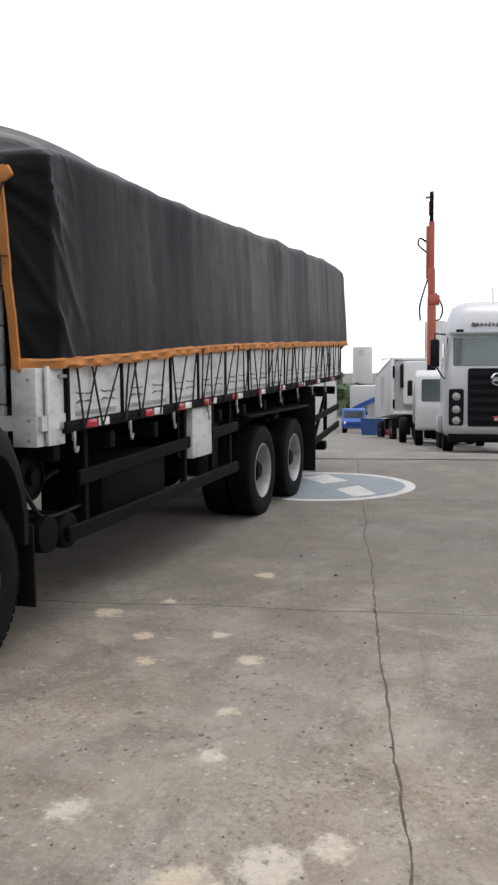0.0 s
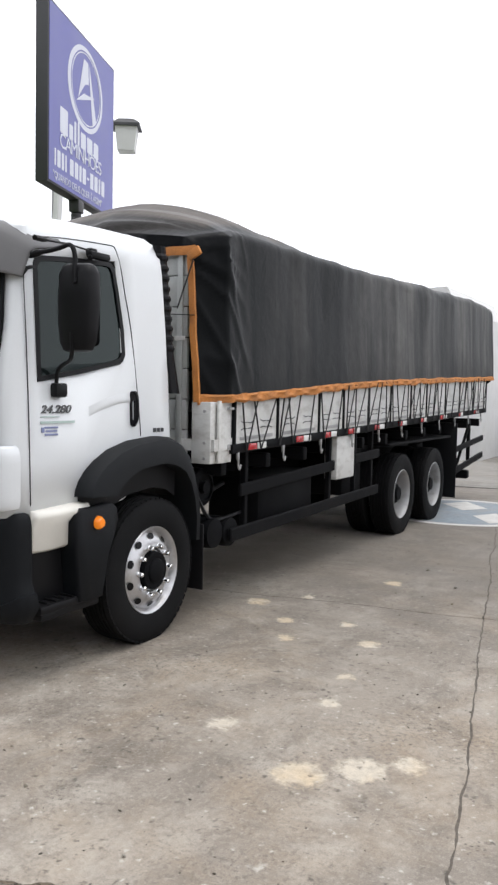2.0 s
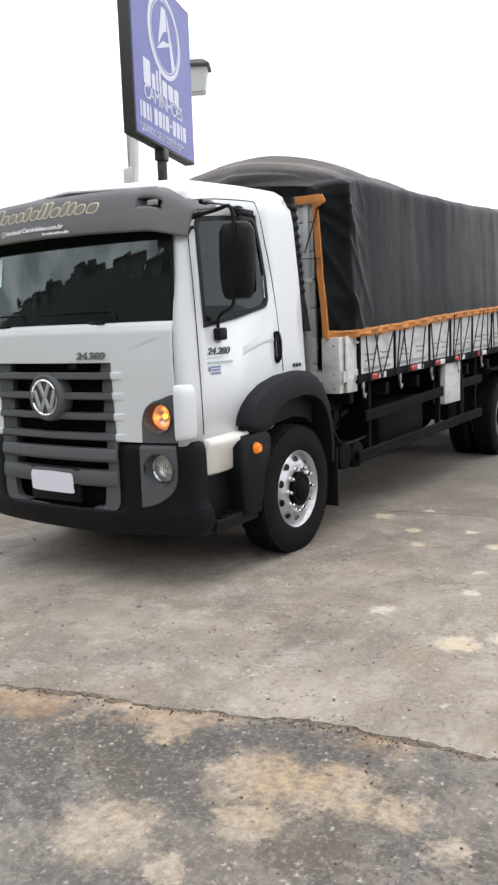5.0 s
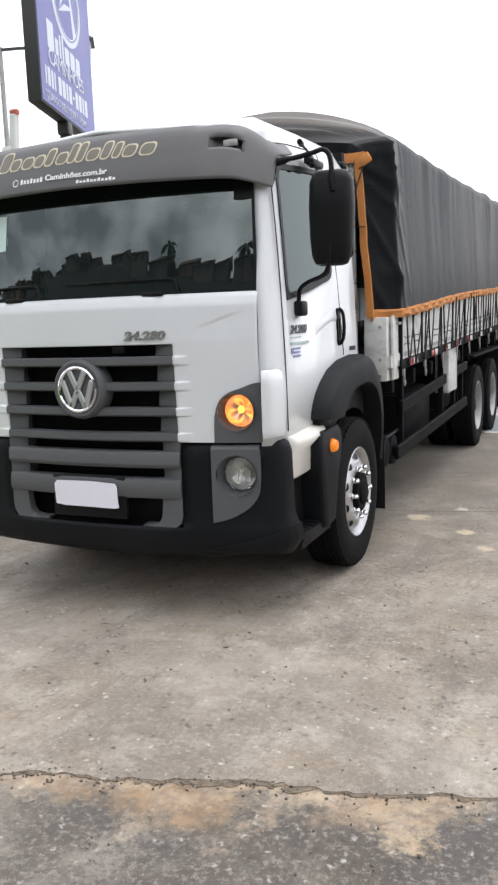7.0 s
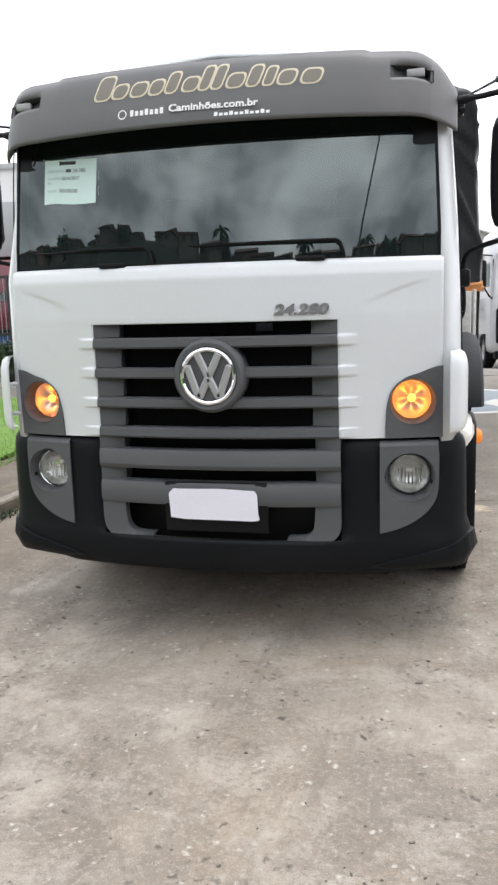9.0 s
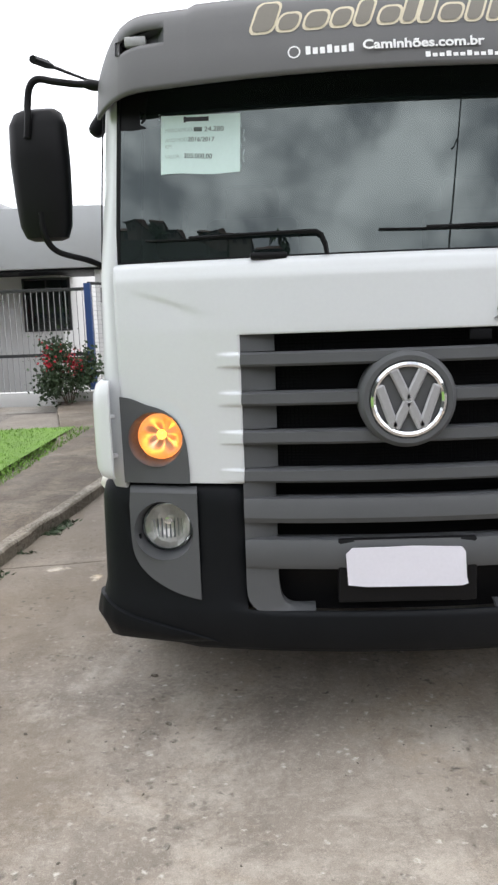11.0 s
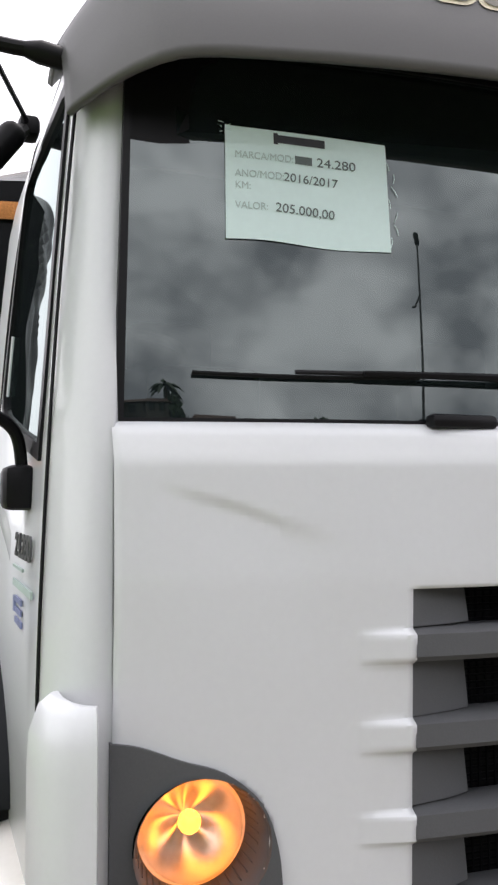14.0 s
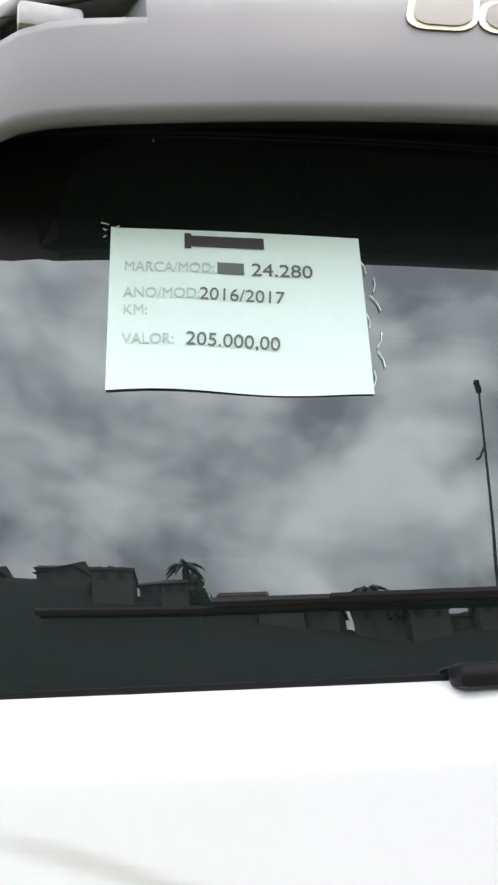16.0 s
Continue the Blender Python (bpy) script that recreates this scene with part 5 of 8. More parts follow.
for v in [v for v in bm.verts if not v.link_faces]:
    bm.verts.remove(v)
part("bumper_shell", bm, DARK, bumper, smooth=40, solid=0.02)
bm = bmesh.new()
rings(bm, [[(x, face_y(x, 0.8) + 0.16, 0.50) for x in np.linspace(-0.62, 0.62, 7)], [(x, face_y(x, 0.8) + 0.16, 1.04) for x in np.linspace(-0.62, 0.62, 7)]], False, False)
part("backing", bm, BLACK, bumper)
for z0, z1, d in ((0.880, 0.968, 0.0), (0.708, 0.815, 0.0)):
    bm = bmesh.new()
    loops = []
    for x in np.linspace(-0.583, 0.583, 23):
        y = face_y(x, z0) - 0.006
        loops.append([(x, y + 0.03, z1 + 0.005), (x, y + 0.008, z1), (x, y, z1 - 0.02), (x, y - 0.004, z0 + 0.02), (x, y + 0.008, z0), (x, y + 0.09, z0 + 0.005), (x, y + 0.09, z1)])
    rings(bm, loops)
    part("centre_band", bm, GREY, bumper, "grey centre band of the bumper")
for sgn in (1, -1):
    for z0, z1 in ((0.815, 0.88), (0.968, 1.03)):
        bm = bmesh.new()
        loops = []
        for x, d in ((0.583, 0.008), (0.50, 0.03), (0.465, 0.05), (0.465, 0.12)):
            y = face_y(x, 0.85)
            loops.append([(sgn * x, y + d, z0), (sgn * x, y + d, z1), (sgn * x, y + 0.13, z1), (sgn * x, y + 0.13, z0)])
        rings(bm, loops)
        part("end_block", bm, GREY, bumper)
    # sweeping corner of the lower opening
    o = [(0.583, 0.712), (0.583, 0.62), (0.572, 0.575), (0.545, 0.547), (0.50, 0.535), (0.42, 0.533), (0.33, 0.534), (0.33, 0.550), (0.40, 0.556), (0.435, 0.570), (0.455, 0.60), (0.463, 0.65), (0.466, 0.712)]
    o = [(p.x, p.y) for p in smooth_path([(u, v, 0) for u, v in o[:7]], 4)] + [(p.x, p.y) for p in smooth_path([(u, v, 0) for u, v in o[7:]], 4)]
    bm = bmesh.new()
    panel(bm, [(sgn * u, v) for u, v in o], lambda u, v, d: (u, face_y(u, 0.7) + 0.004 + d + 0.30 * max(0.0, 0.50 - abs(u)) * (v > 0.545), v), 0.05)
    part("opening_corner", bm, GREY, bumper, "grey sweep round the lower opening", smooth=50)
    # lower lip of the bumper, standing proud towards the corner
    bm = bmesh.new()
    loops = []
    for k in range(26):
        s = 0.40 + 0.60 * k / 25
        zt = 0.40 + 0.165 * min(1.0, (s - 0.40) / 0.42) ** 0.8
        x0, y0 = bump_point(s, 0.40)
        x1, y1 = bump_point(s, zt)
        t = min(1.0, (s - 0.40) / 0.15)
        ox, oy = (0.0, -0.020 * t) if s < 0.62 else (0.022 * (s - 0.62) / 0.38 + 0.006, -0.020 * (1 - (s - 0.62) / 0.38))
        xm, ym = bump_point(s, (zt + 0.40) / 2)
        loops.append([(sgn * (x1 - 0.01), y1 + 0.012, zt), (sgn * (x1 + ox * 0.6), y1 + oy * 0.6, zt - 0.008), (sgn * (xm + ox), ym + oy, (zt + 0.40) / 2), (sgn * (x0 + ox * 0.6), y0 + oy * 0.6, 0.40), (sgn * x0, y0 + 0.03, 0.385)])
    rings(bm, loops, False, False)
    part("lower_lip", bm, DARK, bumper, smooth=50)
    # fog lamp panel
    out = [(0.757, 0.985), (1.015, 0.985), (1.02, 0.93), (1.018, 0.80), (1.005, 0.73), (0.965, 0.672), (0.90, 0.625), (0.83, 0.595), (0.757, 0.578)]
    out = out[:2] + [(p.x, p.y) for p in smooth_path([(u, v, 0) for u, v in out[2:]], 4)]
    bm = bmesh.new()
    panel(bm, [(sgn * u, v) for u, v in out], lambda u, v, d: (u, face_y(u, 0.9) + 0.002 + d, v), 0.014, holes=(circle(sgn * 0.889, 0.840, 0.112, 28),))
    part("fog_panel", bm, GREY, bumper, "grey fog lamp panel", smooth=30)
    # the panel's top, rolled back over the bumper's shoulder to the headlamp
    bm = bmesh.new()
    loops = []
    for k in range(9):
        x = 0.757 + 0.258 * k / 8
        y = face_y(x, 0.9)
        loops.append([(sgn * x, y + d, z) for d, z in ((0.002, 0.984), (0.007, 0.996), (0.022, 1.006), (0.042, 1.011), (0.060, 1.016), (0.060, 1.04))])
    rings(bm, loops, False, False)
    part("fog_brow", bm, GREY, bumper, "grey shoulder over the fog lamp", smooth=50)
    fog = new("fog_lamp")
    fog.parent = truck
    c = Vector((sgn * 0.889, face_y(0.889, 0.9) + 0.008, 0.840))
    ax = Vector((sgn * 0.06, -1, 0)).normalized()
    bm = bmesh.new()
    lathe(bm, [(0.113, 0.008), (0.110, -0.006), (0.104, -0.04), (0.099, -0.078)], c, ax, 36)
    part("bowl", bm, GREY, fog, "grey fog lamp recess")
    bm = bmesh.new()
    lathe(bm, [(0.098, -0.080), (0.098, -0.062), (0.093, -0.056), (0.087, -0.062), (0.087, -0.080)], c, ax, 36)
    part("bezel", bm, CHROME, fog, "chrome fog lamp bezel")
    bm = bmesh.new()
    lathe(bm, [(0.0, -0.135), (0.03, -0.132), (0.055, -0.122), (0.075, -0.104), (0.088, -0.072)], c, ax, 16)
    part("reflector", bm, SATIN, fog, "faceted silver reflector", smooth=6)
    for k in range(8):
        x = -0.056 + 0.016 * k
        h = math.sqrt(0.080 ** 2 - x * x) * 0.82
        bm = bmesh.new()
        tube(bm, [c + Vector((x, 0.112, -h * 0.9)), c + Vector((x, 0.118, 0)), c + Vector((x, 0.112, h * 0.35))], 0.0035, 5)
        part("reflector_rib", bm, CHROME, fog)
    bm = bmesh.new()
    lathe(bm, [(0.0, 0.012), (0.014, 0.010), (0.018, 0.0), (0.018, -0.03)], c - ax * 0.095 + Vector((0, 0, 0.016)), ax, 14)
    part("bulb_shield", bm, CHROME, fog)
    bm = bmesh.new()
    lathe(bm, [(0.087, -0.066), (0.078, -0.050), (0.05, -0.036), (0.0, -0.030)], c, ax, 32)
    ob = part("lens", bm, LENS, fog, "clear fog lamp lens", smooth=60)
    ob.visible_shadow = False
# number plate place, covered by a white sheet
bm = bmesh.new()
box(bm, (0, face_y(0, 0.7) + 0.02, 0.70), (0.50, 0.03, 0.24), 0.01)
part("plate_holder", bm, BLACK, bumper)
bm = bmesh.new()
o = [(-0.215, 0.655), (-0.222, 0.77), (-0.20, 0.793), (-0.10, 0.796), (0.02, 0.797), (0.19, 0.788), (0.203, 0.77), (0.207, 0.68), (0.213, 0.652), (0.19, 0.645), (-0.15, 0.648)]
panel(bm, o, lambda u, v, d: (u, face_y(u, 0.7) - 0.022 + d + 0.006 * math.sin(u * 14) * (v - 0.64) / 0.15, v), 0.004)
part("covering_sheet", bm, PLATEWHITE, bumper, "white sheet folded over the number plate")
# corner blades, step covers, steps and front mudguards
for sgn in (1, -1):
    bm = bmesh.new()
    loops = []
    plan = ((1.064, -1.342), (1.098, -1.330), (1.124, -1.302), (1.138, -1.262), (1.143, -1.205))
    for z, k in ((1.045, 0.62), (1.055, 0.85), (1.08, 0.97), (1.13, 1.0), (1.31, 1.0), (1.355, 0.97), (1.395, 0.80), (1.410, 0.55)):
        out = [(1.06 + (x - 1.06) * k, -1.20 + (y + 1.20) * (0.72 + 0.28 * k)) for x, y in plan]
        ins = [(x - 0.004 - 0.005 * n / 4, y + 0.009 - 0.006 * n / 4) for n, (x, y) in enumerate(out)]
        loops.append([(sgn * x, y, z) for x, y in out] + [(sgn * x, y, z) for x, y in reversed(ins)])
    rings(bm, loops)
    part("corner_blade", bm, WHITE, truck, "white air deflector blade at the cab corner", smooth=40)
    for z in (1.12, 1.27):
        bm = bmesh.new()
        tube(bm, [(sgn * 1.05, -1.24, z), (sgn * 1.125, -1.292, z)], 0.010, 8)
        part("blade_stud", bm, WHITE, truck)
    bm = bmesh.new()
    loops = []
    for y, top, bot, w in ((-1.10, 1.03, 0.79, 0.0), (-1.08, 1.03, 0.775, 0.035), (-0.95, 1.035, 0.77, 0.05), (-0.80, 1.04, 0.775, 0.055), (-0.66, 1.045, 0.82, 0.06), (-0.645, 1.04, 0.86, 0.03)):
        x = 1.105
        loops.append([(sgn * x, y, top), (sgn * (x + 0.03 + w * 0.6), y, top - 0.012), (sgn * (x + 0.03 + w), y, top - 0.05), (sgn * (x + 0.012 + w * 0.35), y, top - 0.11), (sgn * (x + 0.010 + w * 0.3), y, bot + 0.02), (sgn * x, y, bot), (sgn * (x - 0.06), y, bot), (sgn * (x - 0.06), y, top)])
    rings(bm, loops)
    part("step_cover", bm, CREAM, truck, "cream step cover under the door", smooth=75)
    # dark step well
    bm = bmesh.new()
    box(bm, (sgn * 1.02, -0.83, 0.74), (0.10, 0.52, 0.60), 0.02)
    box(bm, (sgn * 1.082, -0.80, 0.445), (0.20, 0.56, 0.05), 0.012)
    for k in range(6):
        box(bm, (sgn * 1.095, -1.0 + 0.07 * k, 0.475), (0.14, 0.02, 0.012), 0.003)
    box(bm, (sgn * 1.075, -0.80, 0.40), (0.18, 0.52, 0.05), 0.012)
    part("step", bm, BLACK, truck, "black entry step")
    # mudguard arch
    bm = bmesh.new()
    arch = [(-0.728, 1.075), (-0.722, 1.11), (-0.697, 1.165), (-0.640, 1.228), (-0.560, 1.285), (-0.423, 1.350), (-0.217, 1.398), (0.061, 1.418), (0.19, 1.405), (0.285, 1.365), (0.385, 1.275), (0.450, 1.15), (0.52, 0.98), (0.575, 0.80), (0.60, 0.62)]
    inn = [(-0.445, 1.060), (-0.442, 1.075), (-0.425, 1.095), (-0.395, 1.118), (-0.355, 1.145), (-0.30, 1.178), (-0.185, 1.215), (0.06, 1.232), (0.16, 1.220), (0.24, 1.195), (0.33, 1.150), (0.395, 1.07), (0.46, 0.95), (0.52, 0.79), (0.545, 0.62)]
    loops = []
    for i, ((y0, z0), (y1, z1)) in enumerate(zip(arch, inn)):
        up = min(1.0, max(0.0, (z0 - 0.55) / 0.5))
        xo = 1.19 + 0.055 * up
        my, mz = (y0 + y1) / 2, (z0 + z1) / 2
        loops.append([(sgn * 0.90, y0, z0 - 0.012), (sgn * (xo - 0.07), y0, z0), (sgn * (xo - 0.015), y0 + (my - y0) * 0.25, z0 + (mz - z0) * 0.25), (sgn * xo, y0 + (my - y0) * 0.7, z0 + (mz - z0) * 0.7), (sgn * (xo - 0.005), y1, z1), (sgn * (xo - 0.02), y1, z1 - 0.004), (sgn * 0.90, y1, z1)])
    rings(bm, loops)
    part("mudguard", bm, MUD, truck, "dark grey front mudguard arch", smooth=40)
    bm = bmesh.new()
    lathe(bm, [(0.0, 0.045), (0.028, 0.040), (0.040, 0.022), (0.043, 0.0), (0.040, -0.01)], (sgn * 1.198, -0.605, 0.906), (sgn, 0, 0), 20)
    part("side_indicator", bm, AMBER, truck, "amber side indicator lamp")
    # dark housing between the step and the wheel, stepped in under the arch
    bm = bmesh.new()
    side = [(-0.80, 0.98), (-0.765, 1.012), (-0.46, 1.018), (-0.41, 0.985), (-0.395, 0.91), (-0.435, 0.80), (-0.49, 0.69), (-0.53, 0.52), (-0.555, 0.43), (-0.66, 0.415), (-0.76, 0.43), (-0.80, 0.78)]
    rings(bm, [[(sgn * x, -0.60 + (y + 0.60) * k, 0.72 + (z - 0.72) * k) for y, z in side] for x, k in ((0.95, 1.0), (1.175, 1.0), (1.195, 0.985), (1.203, 0.95))])
    part("wheel_housing", bm, DARK, truck, "black moulded housing in front of the wheel", smooth=50)
    bm = bmesh.new()
    box(bm, (sgn * 1.05, -0.575, 1.04), (0.22, 0.24, 0.12), 0.02)
    part("arch_joint", bm, BLACK, truck)
    # black liner of the wheel well over the tyre
    bm = bmesh.new()
    rings(bm, [[(sgn * x, y, z) for x, z in ((0.70, z1 - 0.13), (1.135, z1 - 0.13), (1.135, z1 + 0.07), (0.70, z1 + 0.07))] for y, z1 in ((-0.44, 1.06), (-0.36, 1.12), (-0.20, 1.17), (0.06, 1.19), (0.22, 1.16), (0.33, 1.10))])
    part("wheel_well", bm, BLACK, truck, "black liner of the wheel well")
    # mud flap
    bm = bmesh.new()
    box(bm, (sgn * 1.06, 0.615, 0.48), (0.30, 0.015, 0.50), 0.005)
    part("mud_flap", bm, BLACK, truck)

# mirrors
for sgn in (1, -1):
    mirror = new("mirror")
    mirror.parent = truck
    loops = []
    bm = bmesh.new()
    for z, w, d, ox in ((1.945, 0.06, 0.03, -0.005), (1.955, 0.085, 0.05, -0.004), (2.0, 0.103, 0.065, -0.002), (2.10, 0.112, 0.075, 0), (2.25, 0.118, 0.078, 0.004), (2.38, 0.113, 0.072, 0.005), (2.425, 0.095, 0.055, 0.002), (2.44, 0.07, 0.03, 0)):
        cx, cy = 1.345 + ox, -0.955
        lp = []
        for k in range(16):
            a = 2 * math.pi * k / 16
            c_, s_ = math.cos(a), math.sin(a)
            ex = abs(c_) ** 0.5 * (1 if c_ > 0 else -1)
            ey = abs(s_) ** 0.6 * (1 if s_ > 0 else -1)
            lp.append((sgn * (cx + w * ex), cy + d * ey * (1.0 if ey < 0 else 0.6) + 0.12 * w * ex, z))
        loops.append(lp)
    rings(bm, loops)
    part("housing", bm, BLACK, mirror, "black mirror housing", smooth=40)
    bm = bmesh.new()
    panel(bm, rounded(-0.095, 1.98, 0.095, 2.41, 0.03), lambda u, v, d: (sgn * (1.347 + u), -0.905 + 0.12 * u, v), 0.0)
    part("mirror_glass", bm, CHROME, mirror, "silvered mirror glass")
    bm = bmesh.new()
    tube(bm, smooth_path([(sgn * 1.02, -1.07, 2.475), (sgn * 1.10, -1.05, 2.500), (sgn * 1.18, -1.03, 2.512), (sgn * 1.26, -1.02, 2.527), (sgn * 1.322, -1.02, 2.538), (sgn * 1.354, -1.02, 2.512), (sgn * 1.367, -1.02, 2.455), (sgn * 1.368, -1.03, 2.39), (sgn * 1.376, -1.03, 2.325)], 6), 0.0135, 10)
    tube(bm, [(sgn * 1.055, -1.06, 2.486), (sgn * 1.075, -1.056, 2.492), (sgn * 1.115, -1.046, 2.502), (sgn * 1.14, -1.04, 2.506)], [0.014, 0.020, 0.021, 0.014], 10)
    part("upper_arm", bm, BLACK, mirror)
    bm = bmesh.new()
    tube(bm, smooth_path([(sgn * 1.345, -1.02, 2.05), (sgn * 1.34, -1.01, 1.96), (sgn * 1.30, -0.98, 1.90), (sgn * 1.19, -0.93, 1.865), (sgn * 1.135, -0.905, 1.83), (sgn * 1.12, -0.895, 1.76)], 6), 0.012, 10)
    part("lower_arm", bm, BLACK, mirror)
    bm = bmesh.new()
    box(bm, (sgn * 1.125, -0.88, 1.725), (0.06, 0.10, 0.085), 0.015)
    part("arm_foot", bm, BLACK, mirror)
    # stay rod from the arm's end back to a bracket on the door frame, with the blind-spot mirror
    bm = bmesh.new()
    tube(bm, [(sgn * 1.275, -1.24, 2.545), (sgn * 1.25, -1.15, 2.552), (sgn * 1.238, -1.10, 2.556), (sgn * 1.18, -0.86, 2.576), (sgn * 1.075, -0.545, 2.592)], [0.015, 0.016, 0.007, 0.006, 0.006], 8)
    part("stay", bm, BLACK, mirror)
    bm = bmesh.new()
    box(bm, (sgn * 1.075, -0.535, 2.585), (0.05, 0.07, 0.05), 0.014)
    tube(bm, smooth_path([(sgn * 1.08, -0.55, 2.58), (sgn * 1.10, -0.575, 2.555), (sgn * 1.115, -0.60, 2.54)], 3), 0.016, 8)
    part("stay_bracket", bm, BLACK, mirror)
    if sgn < 0:
        bm = bmesh.new()
        q = Euler((0.15, 0.62, 0.2)).to_matrix().to_4x4()
        box(bm, (0, 0, 0), (0.062, 0.13, 0.17), 0.028, None, 3)
        bm.transform(Matrix.Translation((-1.160, -0.60, 2.480)) @ q)
        part("kerb_mirror", bm, BLACK, mirror, "small black blind-spot mirror", smooth=50)
    else:
        bm = bmesh.new()
        box(bm, (1.10, -0.50, 2.565), (0.05, 0.19, 0.045), 0.014)
        part("blind_spot_mirror", bm, BLACK, mirror, "small flat black mirror over the door")

# air intake snorkel behind the cab on the driver side
bm = bmesh.new()
loops = []
for i in range(60):
    t = i / 59
    z = 2.76 - 1.05 * t
    y = 0.30 + 0.16 * t
    w = 0.055 + (0.014 if i % 4 < 2 and 3 < i < 42 else 0) + (0.03 * (t - 0.7) / 0.3 if t > 0.7 else 0)
    loops.append([(0.99 + w * c_ * 0.8, y + w * s_, z) for c_, s_ in ((math.cos(k * math.pi / 5), math.sin(k * math.pi / 5)) for k in range(10))])
rings(bm, loops)
part("air_intake", bm, BLACK, truck, "black corrugated air intake behind the cab", smooth=25)

# wheels


def wheel(cx, cy, sgn, dished, name):
    """One wheel; sgn is the side it faces."""
    hub = new(name)
    hub.parent = truck
    R = 0.505
    ax = (sgn, 0, 0)
    c = (cx, cy, R - 0.012)
    bm = bmesh.new()
    prof = [(0.292, 0.09), (0.30, 0.118), (0.33, 0.130), (0.38, 0.1375), (0.43, 0.134), (0.468, 0.124), (0.490, 0.112), (0.500, 0.098), (0.504, 0.085)]
    for h in (0.085, 0.052, 0.018):
        prof += [(0.504, h), (0.492, h - 0.003), (0.492, h - 0.010), (0.505, h - 0.013)]
    full = prof + [(r, -h) for r, h in reversed(prof)]
    lathe(bm, full, c, ax, 64)
    part("tyre", bm, RUBBER, hub, "black truck tyre", smooth=28)
    # shoulder tread blocks
    bm = bmesh.new()
    for k in range(58):
        a = 2 * math.pi * k / 58
        for h in (0.108, -0.108):
            m = Matrix.Translation(c) @ Matrix.Rotation(a, 4, "X")
            box(bm, (0, 0, 0), (0.030, 0.040, 0.012), 0, None)
            vs = list(bm.verts)[-8:]
            for v in vs:
                v.co = m @ (v.co + Vector((h * 0.95, 0, 0.4925)))
    tagged(part("shoulder_tread", bm, RUBBER, hub, smooth=0), kind="stuff")
    bm = bmesh.new()
    if dished:
        prof = [(0.296, 0.112), (0.304, 0.122), (0.298, 0.126), (0.288, 0.118), (0.276, 0.085), (0.268, 0.02), (0.262, -0.035), (0.235, -0.06), (0.15, -0.066), (0.145, -0.02), (0.0, -0.02)]
    else:
        prof = [(0.296, 0.100), (0.304, 0.118), (0.300, 0.124), (0.290, 0.118), (0.280, 0.100), (0.268, 0.075), (0.245, 0.090), (0.215, 0.112), (0.18, 0.122), (0.150, 0.122), (0.140, 0.105), (0.0, 0.105)]
    lathe(bm, prof, c, ax, 48)
    part("rim", bm, DULL if dished else STEEL, hub, "worn grey dished rim" if dished else "silver steel rim")
    # oval hand holes and nuts
    n_hole = 10
    for k in range(n_hole):
        bm = bmesh.new()
        a = 2 * math.pi * (k + 0.5) / n_hole
        u = Vector((0, math.cos(a), math.sin(a)))
        w = Vector((0, -math.sin(a), math.cos(a)))
        h, rr = (-0.050, 0.200) if dished else (0.0965, 0.238)
        tilt = 0.0 if dished else -0.65
        p0 = Vector(c) + u * rr + Vector((sgn * (h + 0.004), 0, 0))
        vs = [bm.verts.new(p0 + w * 0.030 * math.cos(b) + (u + Vector((sgn * tilt, 0, 0))) * 0.020 * math.sin(b) + Vector((sgn * 0.004, 0, 0))) for b in (2 * math.pi * q / 14 for q in range(14))]
        bm.faces.new(vs)
        part("hand_hole", bm, BLACK, hub)
    bm = bmesh.new()
    if dished:
        lathe(bm, [(0.13, -0.06), (0.125, 0.04), (0.11, 0.055), (0.085, 0.06), (0.08, 0.085), (0.0, 0.09)], c, ax, 28)
    else:
        lathe(bm, [(0.135, 0.10), (0.128, 0.150), (0.10, 0.155), (0.088, 0.150), (0.082, 0.165), (0.07, 0.172), (0.0, 0.172)], c, ax, 28)
    part("hub_cap", bm, CHASSIS, hub, "dark hub centre")
    for k in range(10):
        a = 2 * math.pi * k / 10
        rr = 0.168 if not dished else 0.17
        h = 0.12 if not dished else -0.064
        p0 = Vector(c) + Vector((sgn * h, rr * math.cos(a), rr * math.sin(a)))
        bm = bmesh.new()
        lathe(bm, [(0.021, 0.0), (0.021, 0.012), (0.016, 0.016), (0.016, 0.040), (0.010, 0.048), (0.0, 0.050)] if not dished else [(0.016, 0.0), (0.016, 0.028), (0.0, 0.03)], p0, ax, 8)
        part("wheel_nut", bm, CHROME if not dished else DULL, hub)
    return hub


for sgn in (1, -1):
    wheel(sgn * 1.065, 0.0, sgn, False, "front_wheel")
    for y in (5.207, 6.567):
        wheel(sgn * 1.095, y, sgn, True, "rear_wheel")
        wheel(sgn * 0.775, y, sgn, True, "inner_rear_wheel")

# chassis
for sgn in (1, -1):
    bm = bmesh.new()
    beam(bm, (sgn * 0.43, -1.2, 0.82), (sgn * 0.43, 0.6, 0.86), 0.08, 0.25)
    beam(bm, (sgn * 0.43, 0.6, 0.90), (sgn * 0.43, 9.3, 1.02), 0.08, 0.28)
    part("chassis_rail", bm, CHASSIS, truck)
bm = bmesh.new()
for k in range(12):
    y = 0.9 + 0.74 * k
    bm = bmesh.new()
    box(bm, (0, y, 1.12 + 0.018 * y), (2.42, 0.08, 0.12), 0.01)
    part("cross_beam", bm, CHASSIS, truck)
bm = bmesh.new()
tube(bm, [(-0.95, 0, 0.48), (0.95, 0, 0.48)], 0.07, 10)
box(bm, (0, 0.1, 0.95), (0.85, 1.5, 0.55), 0.06)
tube(bm, [(0, 0.8, 0.72), (0, 5.2, 0.60)], 0.07, 10)
